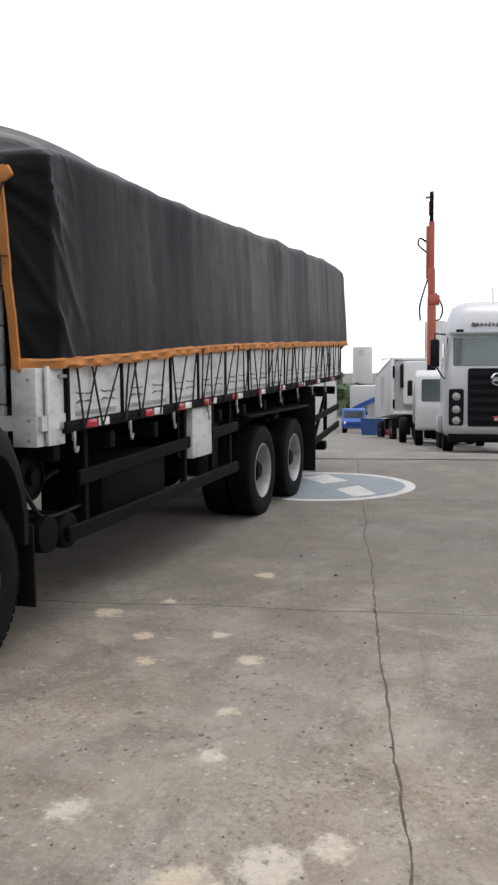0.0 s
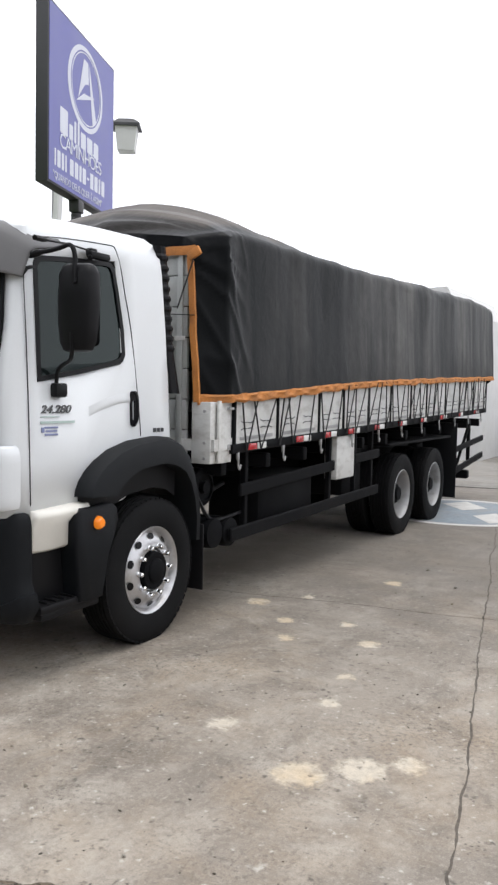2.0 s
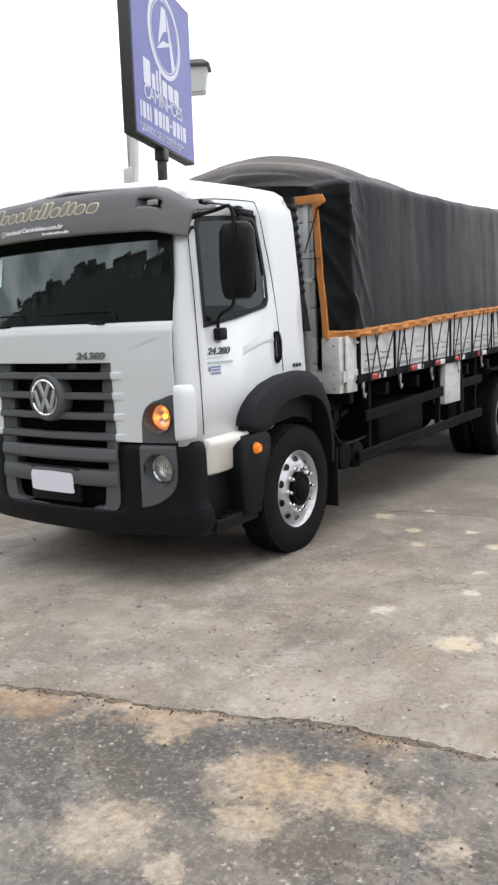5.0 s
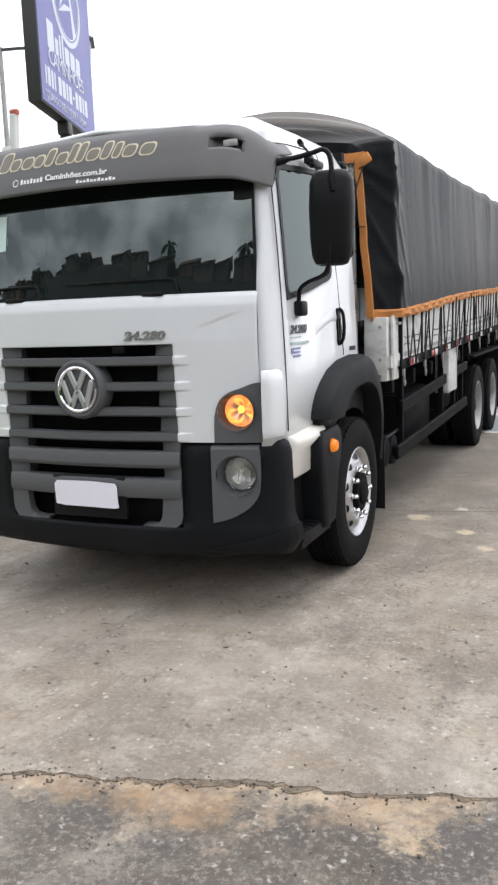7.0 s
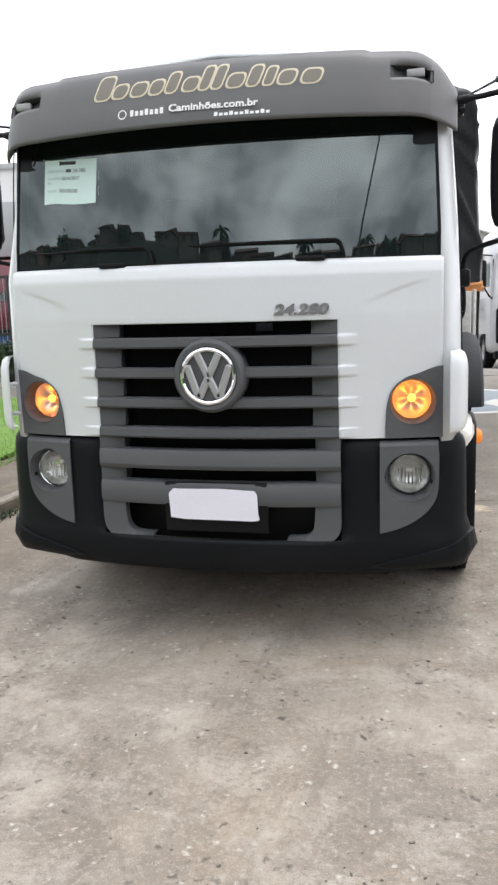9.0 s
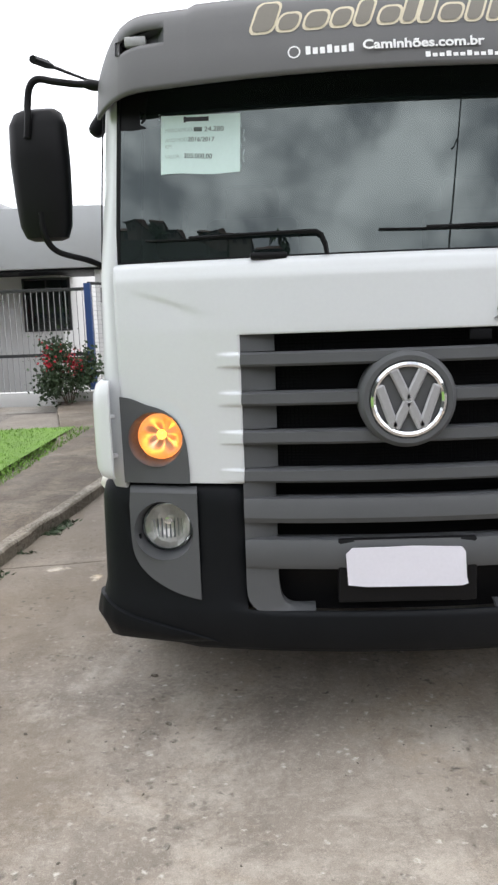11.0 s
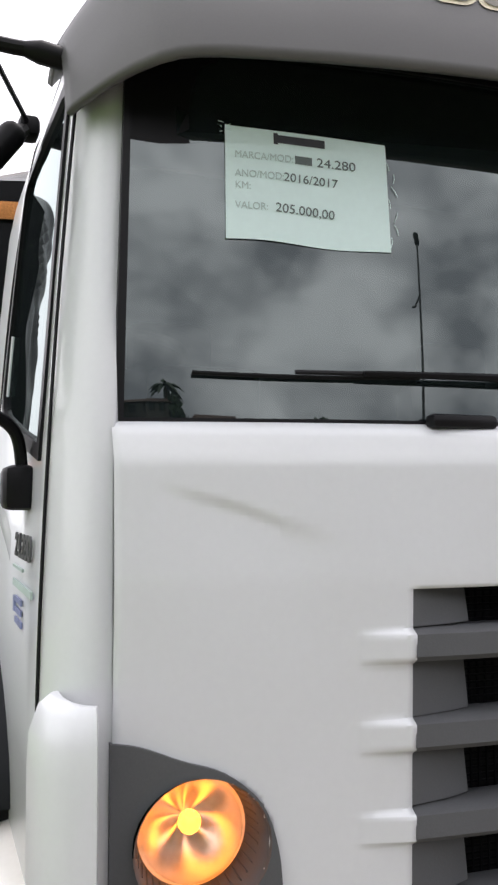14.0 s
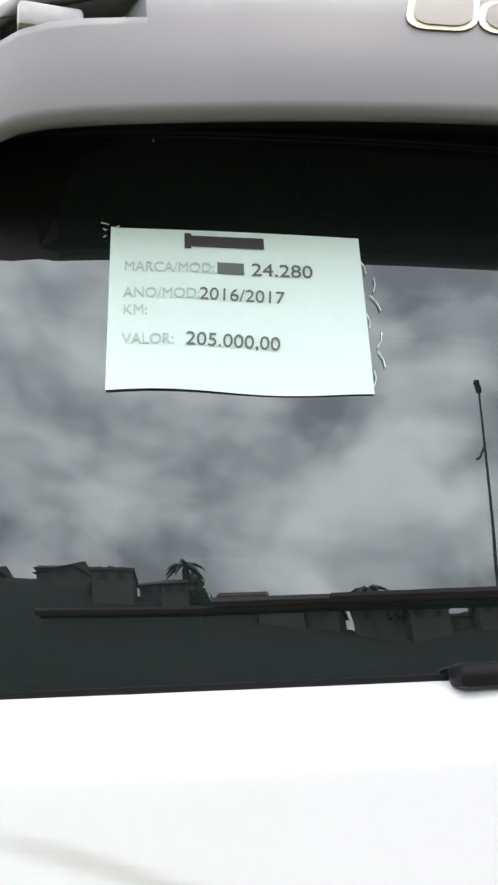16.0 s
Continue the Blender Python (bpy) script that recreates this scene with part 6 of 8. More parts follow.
tube(bm, [(0, 0.9, 0.75), (0, 1.5, 0.75)], 0.22, 14)
for y in (5.207, 6.567):
    tube(bm, [(-0.95, y, 0.5), (0.95, y, 0.5)], 0.09, 10)
    bmesh.ops.create_uvsphere(bm, u_segments=16, v_segments=10, radius=0.24, matrix=Matrix.Translation((0, y, 0.5)))
part("drivetrain", bm, CHASSIS, truck, "dark engine, shafts and axles")
for sgn in (1, -1):
    bm = bmesh.new()
    box(bm, (sgn * 0.83, 2.25, 0.74), (0.56, 1.15, 0.50), 0.09)
    part("fuel_tank", bm, CHASSIS, truck, "dark fuel tank under the bed")
    bm = bmesh.new()
    box(bm, (sgn * 0.80, 3.95, 0.86), (0.5, 0.55, 0.5), 0.03)
    part("battery_box", bm, CHASSIS, truck)
    for y, z in ((0.86, 0.62), (1.10, 0.60)):
        bm = bmesh.new()
        lathe(bm, [(0.0, 0.0), (0.08, 0.004), (0.115, 0.03), (0.12, 0.06), (0.12, 0.50), (0.115, 0.54), (0.0, 0.56)], (sgn * 0.62, y, z), (sgn, 0, 0), 20)
        part("air_tank", bm, CHASSIS, truck)
    bm = bmesh.new()
    lathe(bm, [(0.0, 0.0), (0.14, 0.0), (0.15, 0.02), (0.15, 0.34), (0.11, 0.36), (0.11, 0.34), (0.05, 0.33), (0.05, 0.37), (0.0, 0.37)], (sgn * 0.72, 0.84, 0.98), (sgn, 0, 0), 20)
    part("filter_can", bm, CHASSIS, truck)
    bm = bmesh.new()
    tube(bm, smooth_path([(sgn * 1.0, 0.66, 1.15), (sgn * 1.12, 0.72, 0.85), (sgn * 1.12, 0.9, 0.72), (sgn * 1.15, 1.3, 0.74)], 5), 0.015, 6)
    tube(bm, smooth_path([(sgn * 0.95, 0.62, 1.2), (sgn * 1.05, 0.68, 1.0), (sgn * 1.0, 0.86, 0.9), (sgn * 0.9, 1.4, 0.95)], 5), 0.02, 6)
    part("hoses", bm, BLACK, truck)
    # side guards
    guard = new("side_guard")
    guard.parent = truck
    for a, b, h in (((1.165, 0.932), (3.20, 1.005), 0.10), ((1.02, 0.585), (4.36, 0.640), 0.105), ((3.62, 1.03), (4.36, 1.05), 0.10)):
        bm = bmesh.new()
        beam(bm, (sgn * 1.20, a[0], a[1]), (sgn * 1.20, b[0], b[1]), 0.035, h, 0.008)
        part("guard_rail", bm, CHASSIS, guard)
    for y, z0, z1 in ((1.30, 0.55, 1.25), (3.02, 0.6, 1.3), (3.70, 0.6, 1.32), (4.20, 0.6, 1.34)):
        bm = bmesh.new()
        beam(bm, (sgn * 1.165, y, z0), (sgn * 1.165, y, z1), 0.05, 0.05)
        part("guard_post", bm, CHASSIS, guard)
    bm = bmesh.new()
    for a, b, h in (((7.60, 0.58), (9.35, 0.74), 0.10), ((7.60, 0.90), (9.35, 1.02), 0.09)):
        beam(bm, (sgn * 1.20, a[0], a[1]), (sgn * 1.20, b[0], b[1]), 0.035, h, 0.008)
    beam(bm, (sgn * 1.17, 7.75, 0.55), (sgn * 1.17, 8.6, 1.3), 0.04, 0.04)
    beam(bm, (sgn * 1.17, 8.55, 0.6), (sgn * 1.17, 8.55, 1.35), 0.05, 0.05)
    part("rear_guard", bm, CHASSIS, truck, "black side guard behind the rear wheels")
    # white tool box
    bm = bmesh.new()
    box(bm, (sgn * 1.17, 3.30, 1.09), (0.14, 0.47, 0.47), 0.012)
    part("tool_box", bm, BOARD, truck, "white box hung under the bed")
    bm = bmesh.new()
    box(bm, (sgn * 1.02, 7.46, 0.76), (0.52, 0.015, 1.1), 0.004)
    part("rear_mud_flap", bm, BLACK, truck, "black rubber mud flap behind the wheels")
    # mudguard over the rear wheels
    bm = bmesh.new()
    box(bm, (sgn * 0.95, 5.89, 1.13), (0.62, 2.6, 0.03), 0.01)
    part("rear_mudguard", bm, CHASSIS, truck)
bm = bmesh.new()
beam(bm, (-1.15, 8.70, 0.45), (1.15, 8.70, 0.45), 0.12, 0.14, 0.02)
part("rear_bumper_bar", bm, CHASSIS, truck)
bm = bmesh.new()
box(bm, (0, 8.1, 0.86), (1.3, 0.9, 0.26), 0.1)
part("spare_wheel_carrier", bm, CHASSIS, truck)

# ---- cargo bed, boards and tarpaulin ----


def rail_z(y):
    return 1.283 + 0.024 * (y - 1.0)


def hem_z(y):
    return interp(y, ((0.4, 1.655), (1.475, 1.702), (2.7, 1.775), (4.3, 1.85), (6.5, 1.922), (9.6, 2.01)))


BED_END = 9.25
bm = bmesh.new()
rings(bm, [[(x, y, rail_z(y) + dz) for x, dz in ((-1.25, 0.0), (1.25, 0.0), (1.25, 0.09), (-1.25, 0.09))] for y in (0.68, 3.5, 6.5, BED_END)])
part("bed_floor", bm, BOARD, truck)
for sgn in (1, -1):
    bm = bmesh.new()
    rings(bm, [[(sgn * x, y, rail_z(y) + dz) for x, dz in ((1.235, -0.035), (1.268, -0.035), (1.272, -0.028), (1.272, 0.03), (1.268, 0.037), (1.235, 0.037))] for y in (0.92, 3, 5, 7, BED_END)])
    part("side_rail", bm, CHASSIS, truck, "black side rail of the bed")
    k = 0
    for y in (1.236, 2.119, 3.342, 2.74, 4.10, 4.90, 5.75, 6.65, 7.55, 8.5):
        for dy, mat in ((0.0, RED), (0.16, REFWHITE)):
            bm = bmesh.new()
            box(bm, (sgn * 1.2745, y + dy, rail_z(y + dy) + 0.002), (0.006, 0.15, 0.052), 0.002)
            part("reflector", bm, mat, truck, "red reflector" if mat is RED else "white reflector")
    # drop-side boards between stakes
    stakes = [0.965, 1.70, 2.56, 3.16, 3.87, 4.57, 5.31, 5.96, 6.84, 7.59, 8.42, BED_END]
    for a, b in zip(stakes, stakes[1:]):
        board = new("side_board")
        board.parent = truck
        bm = bmesh.new()
        lps = []
        for y in (a + 0.02, b - 0.02):
            z0, z1 = rail_z(y) + 0.04, hem_z(y) + 0.12
            lps.append([(sgn * 1.225, y, z0), (sgn * 1.255, y, z0), (sgn * 1.255, y, z1), (sgn * 1.225, y, z1)])
        rings(bm, lps)
        part("board", bm, BOARD, board, "dirty white bed side board")
        bm = bmesh.new()
        ya, yb = a + 0.09, b - 0.09
        beam(bm, (sgn * 1.257, ya, rail_z(ya) + 0.075), (sgn * 1.257, yb, rail_z(yb) + 0.075), 0.008, 0.03, 0.003)
        part("grey_strip", bm, DULL, board)
        # printed double arrow-like marks
        for fy in (0.28, 0.72):
            yc = a + (b - a) * fy
            zc = rail_z(yc) + 0.175
            bm = bmesh.new()
            for s1 in (1, -1):
                for s2 in (1, -1):
                    beam(bm, (sgn * 1.2575, yc + s1 * 0.012, zc + s2 * 0.026), (sgn * 1.2575, yc + s1 * 0.055, zc + s2 * 0.020), 0.005, 0.008, 0.001)
                    beam(bm, (sgn * 1.2575, yc + s1 * 0.052, zc + s2 * 0.020), (sgn * 1.2575, yc + s1 * 0.10, zc + s2 * 0.034), 0.005, 0.007, 0.001)
            tagged(part("printed_mark", bm, INK, board), kind="stuff")
    for y in stakes:
        bm = bmesh.new()
        box(bm, (sgn * 1.252, y, (rail_z(y) + hem_z(y)) / 2 + 0.03), (0.03, 0.035, hem_z(y) - rail_z(y) + 0.10), 0.004)
        part("stake", bm, CHASSIS, truck, "black stake between the boards")
    # hold-down ropes and hooks
    rnd = random.Random(4 if sgn > 0 else 8)
    y = 1.12
    while y < 9.1:
        top = y + rnd.uniform(-0.16, 0.16)
        bm = bmesh.new()
        tube(bm, [(sgn * 1.285, top, hem_z(top) + 0.01), (sgn * 1.282, (top + y) / 2, (hem_z(y) + rail_z(y)) / 2), (sgn * 1.284, y, rail_z(y) - 0.02)], 0.0075, 5)
        part("rope", bm, ROPE, truck)
        if rnd.random() < 0.8:
            top = y + rnd.uniform(0.12, 0.3)
            bm = bmesh.new()
            tube(bm, [(sgn * 1.285, top, hem_z(top) + 0.01), (sgn * 1.284, y + 0.01, rail_z(y) - 0.02)], 0.0065, 5)
            part("rope", bm, ROPE, truck)
        y += rnd.uniform(0.22, 0.36)
    for k in range(11):
        y = 1.02 + 0.79 * k
        bm = bmesh.new()
        z = rail_z(y) - 0.03
        tube(bm, smooth_path([(sgn * 1.262, y, z), (sgn * 1.266, y, z - 0.06), (sgn * 1.268, y, z - 0.11), (sgn * 1.262, y + 0.03, z - 0.135), (sgn * 1.262, y + 0.05, z - 0.10)], 4), 0.009, 6)
        box(bm, (sgn * 1.262, y, z - 0.03), (0.02, 0.03, 0.06), 0.004)
        part("tie_hook", bm, DULL, truck, "steel tie hook under the rail")
    # front corner post of the bed
    bm = bmesh.new()
    tall = 0.0 if sgn > 0 else 0.19
    box(bm, (sgn * 1.135, 0.72, 1.415 + tall / 2), (0.17, 0.10, 0.47 + tall), 0.008)
    box(bm, (sgn * 1.215, 0.86, 1.415), (0.05, 0.19, 0.47), 0.006)
    box(bm, (sgn * 1.245, 0.755, 1.43), (0.02, 0.035, 0.46), 0.004)
    part("corner_post", bm, BOARD, truck, "white steel corner post of the bed")
    for z in (1.22, 1.34, 1.58):
        bm = bmesh.new()
        lathe(bm, [(0.012, 0.0), (0.012, 0.008), (0.0, 0.010)], (sgn * 1.17, 0.668, z), (0, -1, 0), 8)
        part("post_bolt", bm, DULL, truck)
    bm = bmesh.new()
    box(bm, (sgn * 1.24, 0.90, 1.30), (0.03, 0.05, 0.05), 0.008)
    part("hinge_block", bm, DULL, truck)
    bm = bmesh.new()
    box(bm, (sgn * 1.25, 0.93, 1.60), (0.03, 0.10, 0.02), 0.004)
    part("latch", bm, DULL, truck)

# headboard of planks behind the cab
board = new("headboard")
board.parent = truck
board["label"] = "grey-white plank headboard behind the cab"
for k in range(7):
    bm = bmesh.new()
    z = 1.20 + 0.235 * k
    box(bm, (-0.055, 0.70, z + 0.115), (2.09, 0.035, 0.228), 0.006)
    part("plank", bm, HEAD, board)
for x in (-1.08, -0.4, 0.4, 0.93):
    bm = bmesh.new()
    box(bm, (x, 0.672, 2.0), (0.05, 0.02, 1.6), 0.004)
    part("upright", bm, HEAD, board)
bm = bmesh.new()
box(bm, (-0.055, 0.668, 2.13), (2.07, 0.018, 0.035), 0.004)
part("batten", bm, BOARD, board)

# tarpaulin: a draped sheet with sagging roof, tucked front corners and hanging folds
def tarp_half(y, near):
    """Half cross-section from the hem up over the shoulder to the middle, with how far each point lies up the side."""
    tuck = 0.205 * max(0.0, 1 - (y - 0.66) / 0.20) if near else 0.060 * max(0.0, 1 - (y - 0.66) / 0.30)
    zs_ = interp(y, ((0.66, 2.90), (0.98, 2.99), (1.15, 3.0), (2.0, 3.02), (2.9, 3.025), (3.8, 3.05), (4.9, 3.10), (6.7, 3.15), (8.3, 3.22), (9.3, 3.21), (9.75, 3.17)))
    sag = 0.018 * math.sin(y * 2 * math.pi / 1.25 + 0.6)
    zc = interp(y, ((0.66, 2.98), (0.78, 3.10), (0.95, 3.22), (1.25, 3.32), (1.8, 3.345), (2.3, 3.30), (3.2, 3.25), (5.3, 3.30), (6.8, 3.36), (9.7, 3.36))) + sag
    h = hem_z(y)
    pts = []
    for k in range(37):
        t = k / 36
        z = h + (zs_ - 0.10 - h) * t
        pts.append((1.280 - 0.055 * t - tuck * (0.85 + 0.15 * t), z, t))
    xs_ = 1.225 - tuck
    for k in range(1, 7):
        a = math.pi / 2 * k / 6
        pts.append((xs_ - 0.10 * (1 - math.cos(a)), zs_ - 0.10 + 0.10 * math.sin(a), 1.0))
    xe = xs_ - 0.10
    for k in range(1, 11):
        t = k / 10
        pts.append((xe * (1 - t), zs_ + (zc - zs_) * math.sin(t * math.pi / 2) ** interp(y, ((0.7, 0.9), (1.3, 0.72), (2.2, 0.75), (3.0, 1.0))), 1.0))
    return pts


TARP_END = 9.62
bm = bmesh.new()
ysamp = [0.66 + 0.013 * i for i in range(50)] + [1.31 + (TARP_END - 1.31) * i / 215 for i in range(216)]
loops = []
for y in ysamp:
    half, other = tarp_half(y, True), tarp_half(y, False)
    lp = []
    full = [(x, z, t) for x, z, t in half] + [(-x, z, t) for x, z, t in reversed(other[:-1])]
    for x, z, t in full:
        s = 1 if x > 0 else -1
        fold = 0.018 * noise.noise((y * 1.9, 0.30 * z, s * 3.0)) + 0.003 * noise.noise((y * 6.0, 0.4 * z, s * 5.0))
        wob = 0.014 * noise.noise((y * 1.1, z * 1.4, 7.0 * s))
        front = max(0.0, 1 - (y - 0.66) / 0.55)
        fan = math.atan2(z - 2.86, y - 0.50)
        reach = min(1.0, math.hypot(z - 2.86, y - 0.50) / 0.25)
        ridge = 1 - 2.6 * abs(noise.noise((fan * 4.2, 1.1 * math.hypot(z - 2.86, y - 0.50), 2.0 * s)))
        slant = 1 - 3.0 * abs(noise.noise((y * 3.2 + z * 1.5, z * 0.8 - y * 0.6, 4.0 * s)))
        crease = front * reach * (0.030 * max(0.0, ridge) ** 2 + 0.022 * max(0.0, slant) ** 3 - 0.008)
        # stake and bow lines press through from inside
        bow = 0.010 * max(0.0, math.cos(2 * math.pi * (y - 0.9) / 1.25)) ** 6
        if t < 1.0 or z < 3.0:
            lp.append((x + s * (fold * (0.4 + 0.6 * t) + wob + bow * t + crease), y + 0.3 * crease, z + (0.010 * noise.noise((y * 2.4, s * 2, 1)) if t == 0 else 0)))
        else:
            lp.append((x, y, z + fold * 1.4 + wob + bow + crease * 0.6))
    loops.append(lp)
rings(bm, loops, False, False)
# front flap over the top of the headboard and the rear curtain
cover = thing("tarpaulin", "black weathered tarpaulin with orange webbing hem over the cargo bed", "tarpaulin")
front = loops[0]
low = [bm.verts.new((x * 0.995, 0.652, min(z - 0.01, 2.80 if x > -0.93 else 1.86 - 0.10 * (abs(x) - 0.93)))) for x, y, z in front]
bm.verts.ensure_lookup_table()
top_row = [bm.verts[i] for i in range(len(front))]
for j in range(len(front) - 1):
    if (front[j][2] > 2.75 and front[j + 1][2] > 2.75) or front[j][0] < 0:
        bm.faces.new((top_row[j], top_row[j + 1], low[j + 1], low[j]))
base = len(front) * (len(loops) - 1)
last = [bm.verts[base + i] for i in range(len(front))]
bottom = [bm.verts.new((x * 0.97, TARP_END + 0.02, hem_z(9.6) + 0.0)) for x, y, z in front]
mid = [bm.verts.new((x * 0.985, TARP_END + 0.03 + 0.02 * noise.noise((x * 3, 0, 0)), (z + hem_z(9.6)) / 2)) for x, y, z in front]
for a, b in ((last, mid), (mid, bottom)):
    for j in range(len(front) - 1):
        bm.faces.new((a[j], a[j + 1], b[j + 1], b[j]))
for v in [v for v in bm.verts if not v.link_faces]:
    bm.verts.remove(v)
bmesh.ops.remove_doubles(bm, verts=bm.verts, dist=0.0008)
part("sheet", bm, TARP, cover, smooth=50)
for sgn in (1, -1):
    # hem webbing
    bm = bmesh.new()
    lps = []
    for i in range(len(ysamp)):
        x, y, z = loops[i][0] if sgn > 0 else loops[i][-1]
        if sgn < 0:
            x += 0.030
        w = 0.012 * noise.noise((y * 4, 1, sgn)) + 0.010 * noise.noise((y * 11, 1, sgn))
        roll = 0.009 * math.sin(y * 21 + 3 * noise.noise((y * 2.2, 4, sgn)))
        lps.append([(x + sgn * 0.006, y, z - 0.033 + w * 1.4), (x + sgn * (0.014 + roll), y, z - 0.012 + w), (x + sgn * 0.008, y, z + 0.004 + w * 0.5), (x + sgn * (0.014 - roll), y, z + 0.020), (x + sgn * 0.006, y, z + 0.036 - w * 0.8), (x - sgn * 0.004, y, z + 0.036 - w * 0.8), (x - sgn * 0.004, y, z - 0.033 + w * 1.4)])
    rings(bm, lps)
    part("hem_webbing", bm, ORANGE, cover, "orange webbing along the hem", smooth=60)
    # upright webbing on the front edge
    if sgn < 0:
        continue
    bm = bmesh.new()
    lps = []
    for k in range(24):
        t = k / 23
        z = 1.645 + 1.125 * t
        x = loops[0][0][0] + (loops[0][36][0] - loops[0][0][0]) * t - 0.004 + 0.006 * noise.noise((z * 3, 0, sgn))
        q = 0.006 * noise.noise((z * 9, 4, sgn))
        lps.append([(sgn * (x + 0.026 + q), 0.662, z), (sgn * (x + 0.024 + q), 0.645, z), (sgn * (x - 0.024 + q), 0.640, z), (sgn * (x - 0.024 + q), 0.650, z)])
    rings(bm, lps)
    part("front_webbing", bm, ORANGE, cover, "orange webbing down the front edge", smooth=60)
    bm = bmesh.new()
    box(bm, (sgn * 1.07, 0.640, 2.76), (0.12, 0.03, 0.075), 0.014, Euler((0, sgn * -0.5, 0)).to_matrix())
    part("corner_knot", bm, ORANGE, cover)
    bm = bmesh.new()
    tube(bm, [(sgn * 1.07, 0.635, 2.72), (sgn * 0.95, 0.60, 2.35)], 0.006, 5)
    tube(bm, [(sgn * 1.08, 0.64, 2.30), (sgn * 0.6, 0.64, 2.33)], 0.004, 5)
    part("lashing", bm, ROPE, cover)
bm = bmesh.new()
lps = []
for k in range(40):
    x = -1.08 + 2.16 * k / 39
    z = 2.785 + 0.012 * noise.noise((x * 4, 3, 0))
    lps.append([(x, 0.640, z - 0.034), (x, 0.634, z), (x, 0.640, z + 0.034), (x, 0.650, z)])
rings(bm, lps)
part("top_webbing", bm, ORANGE, cover, "orange webbing over the headboard", smooth=60)
bm = bmesh.new()
lps = []
for k in range(12):
    x = -0.90 - 0.315 * k / 11
    z = 1.865 - 0.10 * (abs(x) - 0.93) + 0.006 * noise.noise((x * 9, 3, 0))
    lps.append([(x, 0.644, z - 0.036), (x, 0.636, z), (x, 0.644, z + 0.036), (x, 0.650, z)])
rings(bm, lps)
part("flap_webbing", bm, ORANGE, cover, "orange webbing along the front flap", smooth=60)

# ---- the roadside sign ----
sign = thing("roadside_sign", "tall blue dealer sign board in a dark frame", "sign")
S0, S1 = Vector((-6.75, 7.45, 0)), Vector((-7.95, 10.91, 0))
SU = (S1 - S0).normalized()
SN = Vector((SU.y, -SU.x, 0))
SW, SZ0, SH = 2.81, 5.66, 3.09
STRETCH = (S1 - S0).length / SW


def on_sign(u, v, out=0.0):
    return S0 + SU * u * STRETCH + SN * out + Vector((0, 0, SZ0 + 1.105 * v))


sign_rot = Matrix((SU, SN, Vector((0, 0, 1)))).transposed()
bm = bmesh.new()
box(bm, on_sign(SW / 2, SH / 2, -0.13), (SW * STRETCH + 0.03, 0.25, 1.105 * SH + 0.03), 0.012, sign_rot)
part("box_frame", bm, SIGNDARK, sign)
bm = bmesh.new()
panel(bm, [(0.03, 0.03), (SW - 0.03, 0.03), (SW - 0.03, SH - 0.03), (0.03, SH - 0.03)], lambda u, v, d: on_sign(u, v, 0.004 - d), 0.01)
part("face", bm, SIGNBLUE, sign, "blue printed face")


def sign_shape(name, outline, holes=(), out=0.008):
    bm = bmesh.new()
    panel(bm, outline, lambda u, v, d: on_sign(u, v, out), holes=holes)
    part(name, bm, SIGNWHITE, sign)


cx, cy = SW * 0.52, 2.12
sign_shape("emblem_ring", circle(cx, cy, 0.76, 40, 0.78), (circle(cx + 0.02, cy + 0.01, 0.66, 40, 0.69),))
sign_shape("emblem_ring", circle(cx + 0.02, cy + 0.01, 0.63, 40, 0.665), (circle(cx + 0.02, cy + 0.01, 0.605, 40, 0.64),))
sign_shape("emblem_stroke", [(cx - 0.34, cy - 0.28), (cx - 0.14, cy - 0.02), (cx - 0.02, cy + 0.10), (cx + 0.12, cy + 0.14), (cx + 0.09, cy + 0.54), (cx - 0.10, cy + 0.54)])
sign_shape("emblem_stroke", [(cx + 0.14, cy + 0.30), (cx + 0.30, cy - 0.56), (cx + 0.46, cy - 0.44), (cx + 0.14, cy + 0.52)])
sign_shape("emblem_swoosh", [(cx - 0.42, cy - 0.34), (cx - 0.10, cy - 0.10), (cx + 0.40, cy - 0.02), (cx + 0.16, cy - 0.12), (cx - 0.20, cy - 0.26)], out=0.011)
# name as plain strokes
u = 0.42
for w, h in ((0.30, 0.46), (0.15, 0.28), (0.08, 0.40), (0.08, 0.44), (0.22, 0.30), (0.24, 0.30), (0.22, 0.30)):
    sign_shape("name_bar", rounded(u, 0.97, u + w, 0.97 + h, 0.035))
    u += w + 0.055
sign_m = Matrix.Translation(on_sign(0.40, 0.72, 0.009)) @ Matrix((SU, Vector((0, 0, 1)), SN)).transposed().to_4x4() @ Matrix.Diagonal((STRETCH, 1.105, 1, 1))
lettering("sign_word", "CAMINHÕES", 0.36, SIGNWHITE, sign_m, sign, 0.003, width=0.98, spread=0.85)
u = 0.22
for k, w in enumerate((0.06, 0.12, 0.09, 0.06, 0, 0.15, 0.15, 0.09, 0.15, 0.10, 0.15, 0.15, 0.09, 0.15)):
    if w:
        h = 0.05 if k == 9 else 0.30
        sign_shape("number_bar", rounded(u, 0.33 if h > 0.1 else 0.455, u + w, 0.33 + h if h > 0.1 else 0.505, 0.02))
    u += w + 0.045 if w else 0.08
sign_m = Matrix.Translation(on_sign(0.16, 0.105, 0.009)) @ Matrix((SU, Vector((0, 0, 1)), SN)).transposed().to_4x4() @ Matrix.Diagonal((STRETCH, 1.105, 1, 1))
lettering("sign_motto", "\"QUANDO DEUS QUER É ASSIM\"", 0.185, SIGNWHITE, sign_m, sign, 0.003, width=0.77)
bm = bmesh.new()
base = on_sign(SW * 0.47, 0, -0.12)
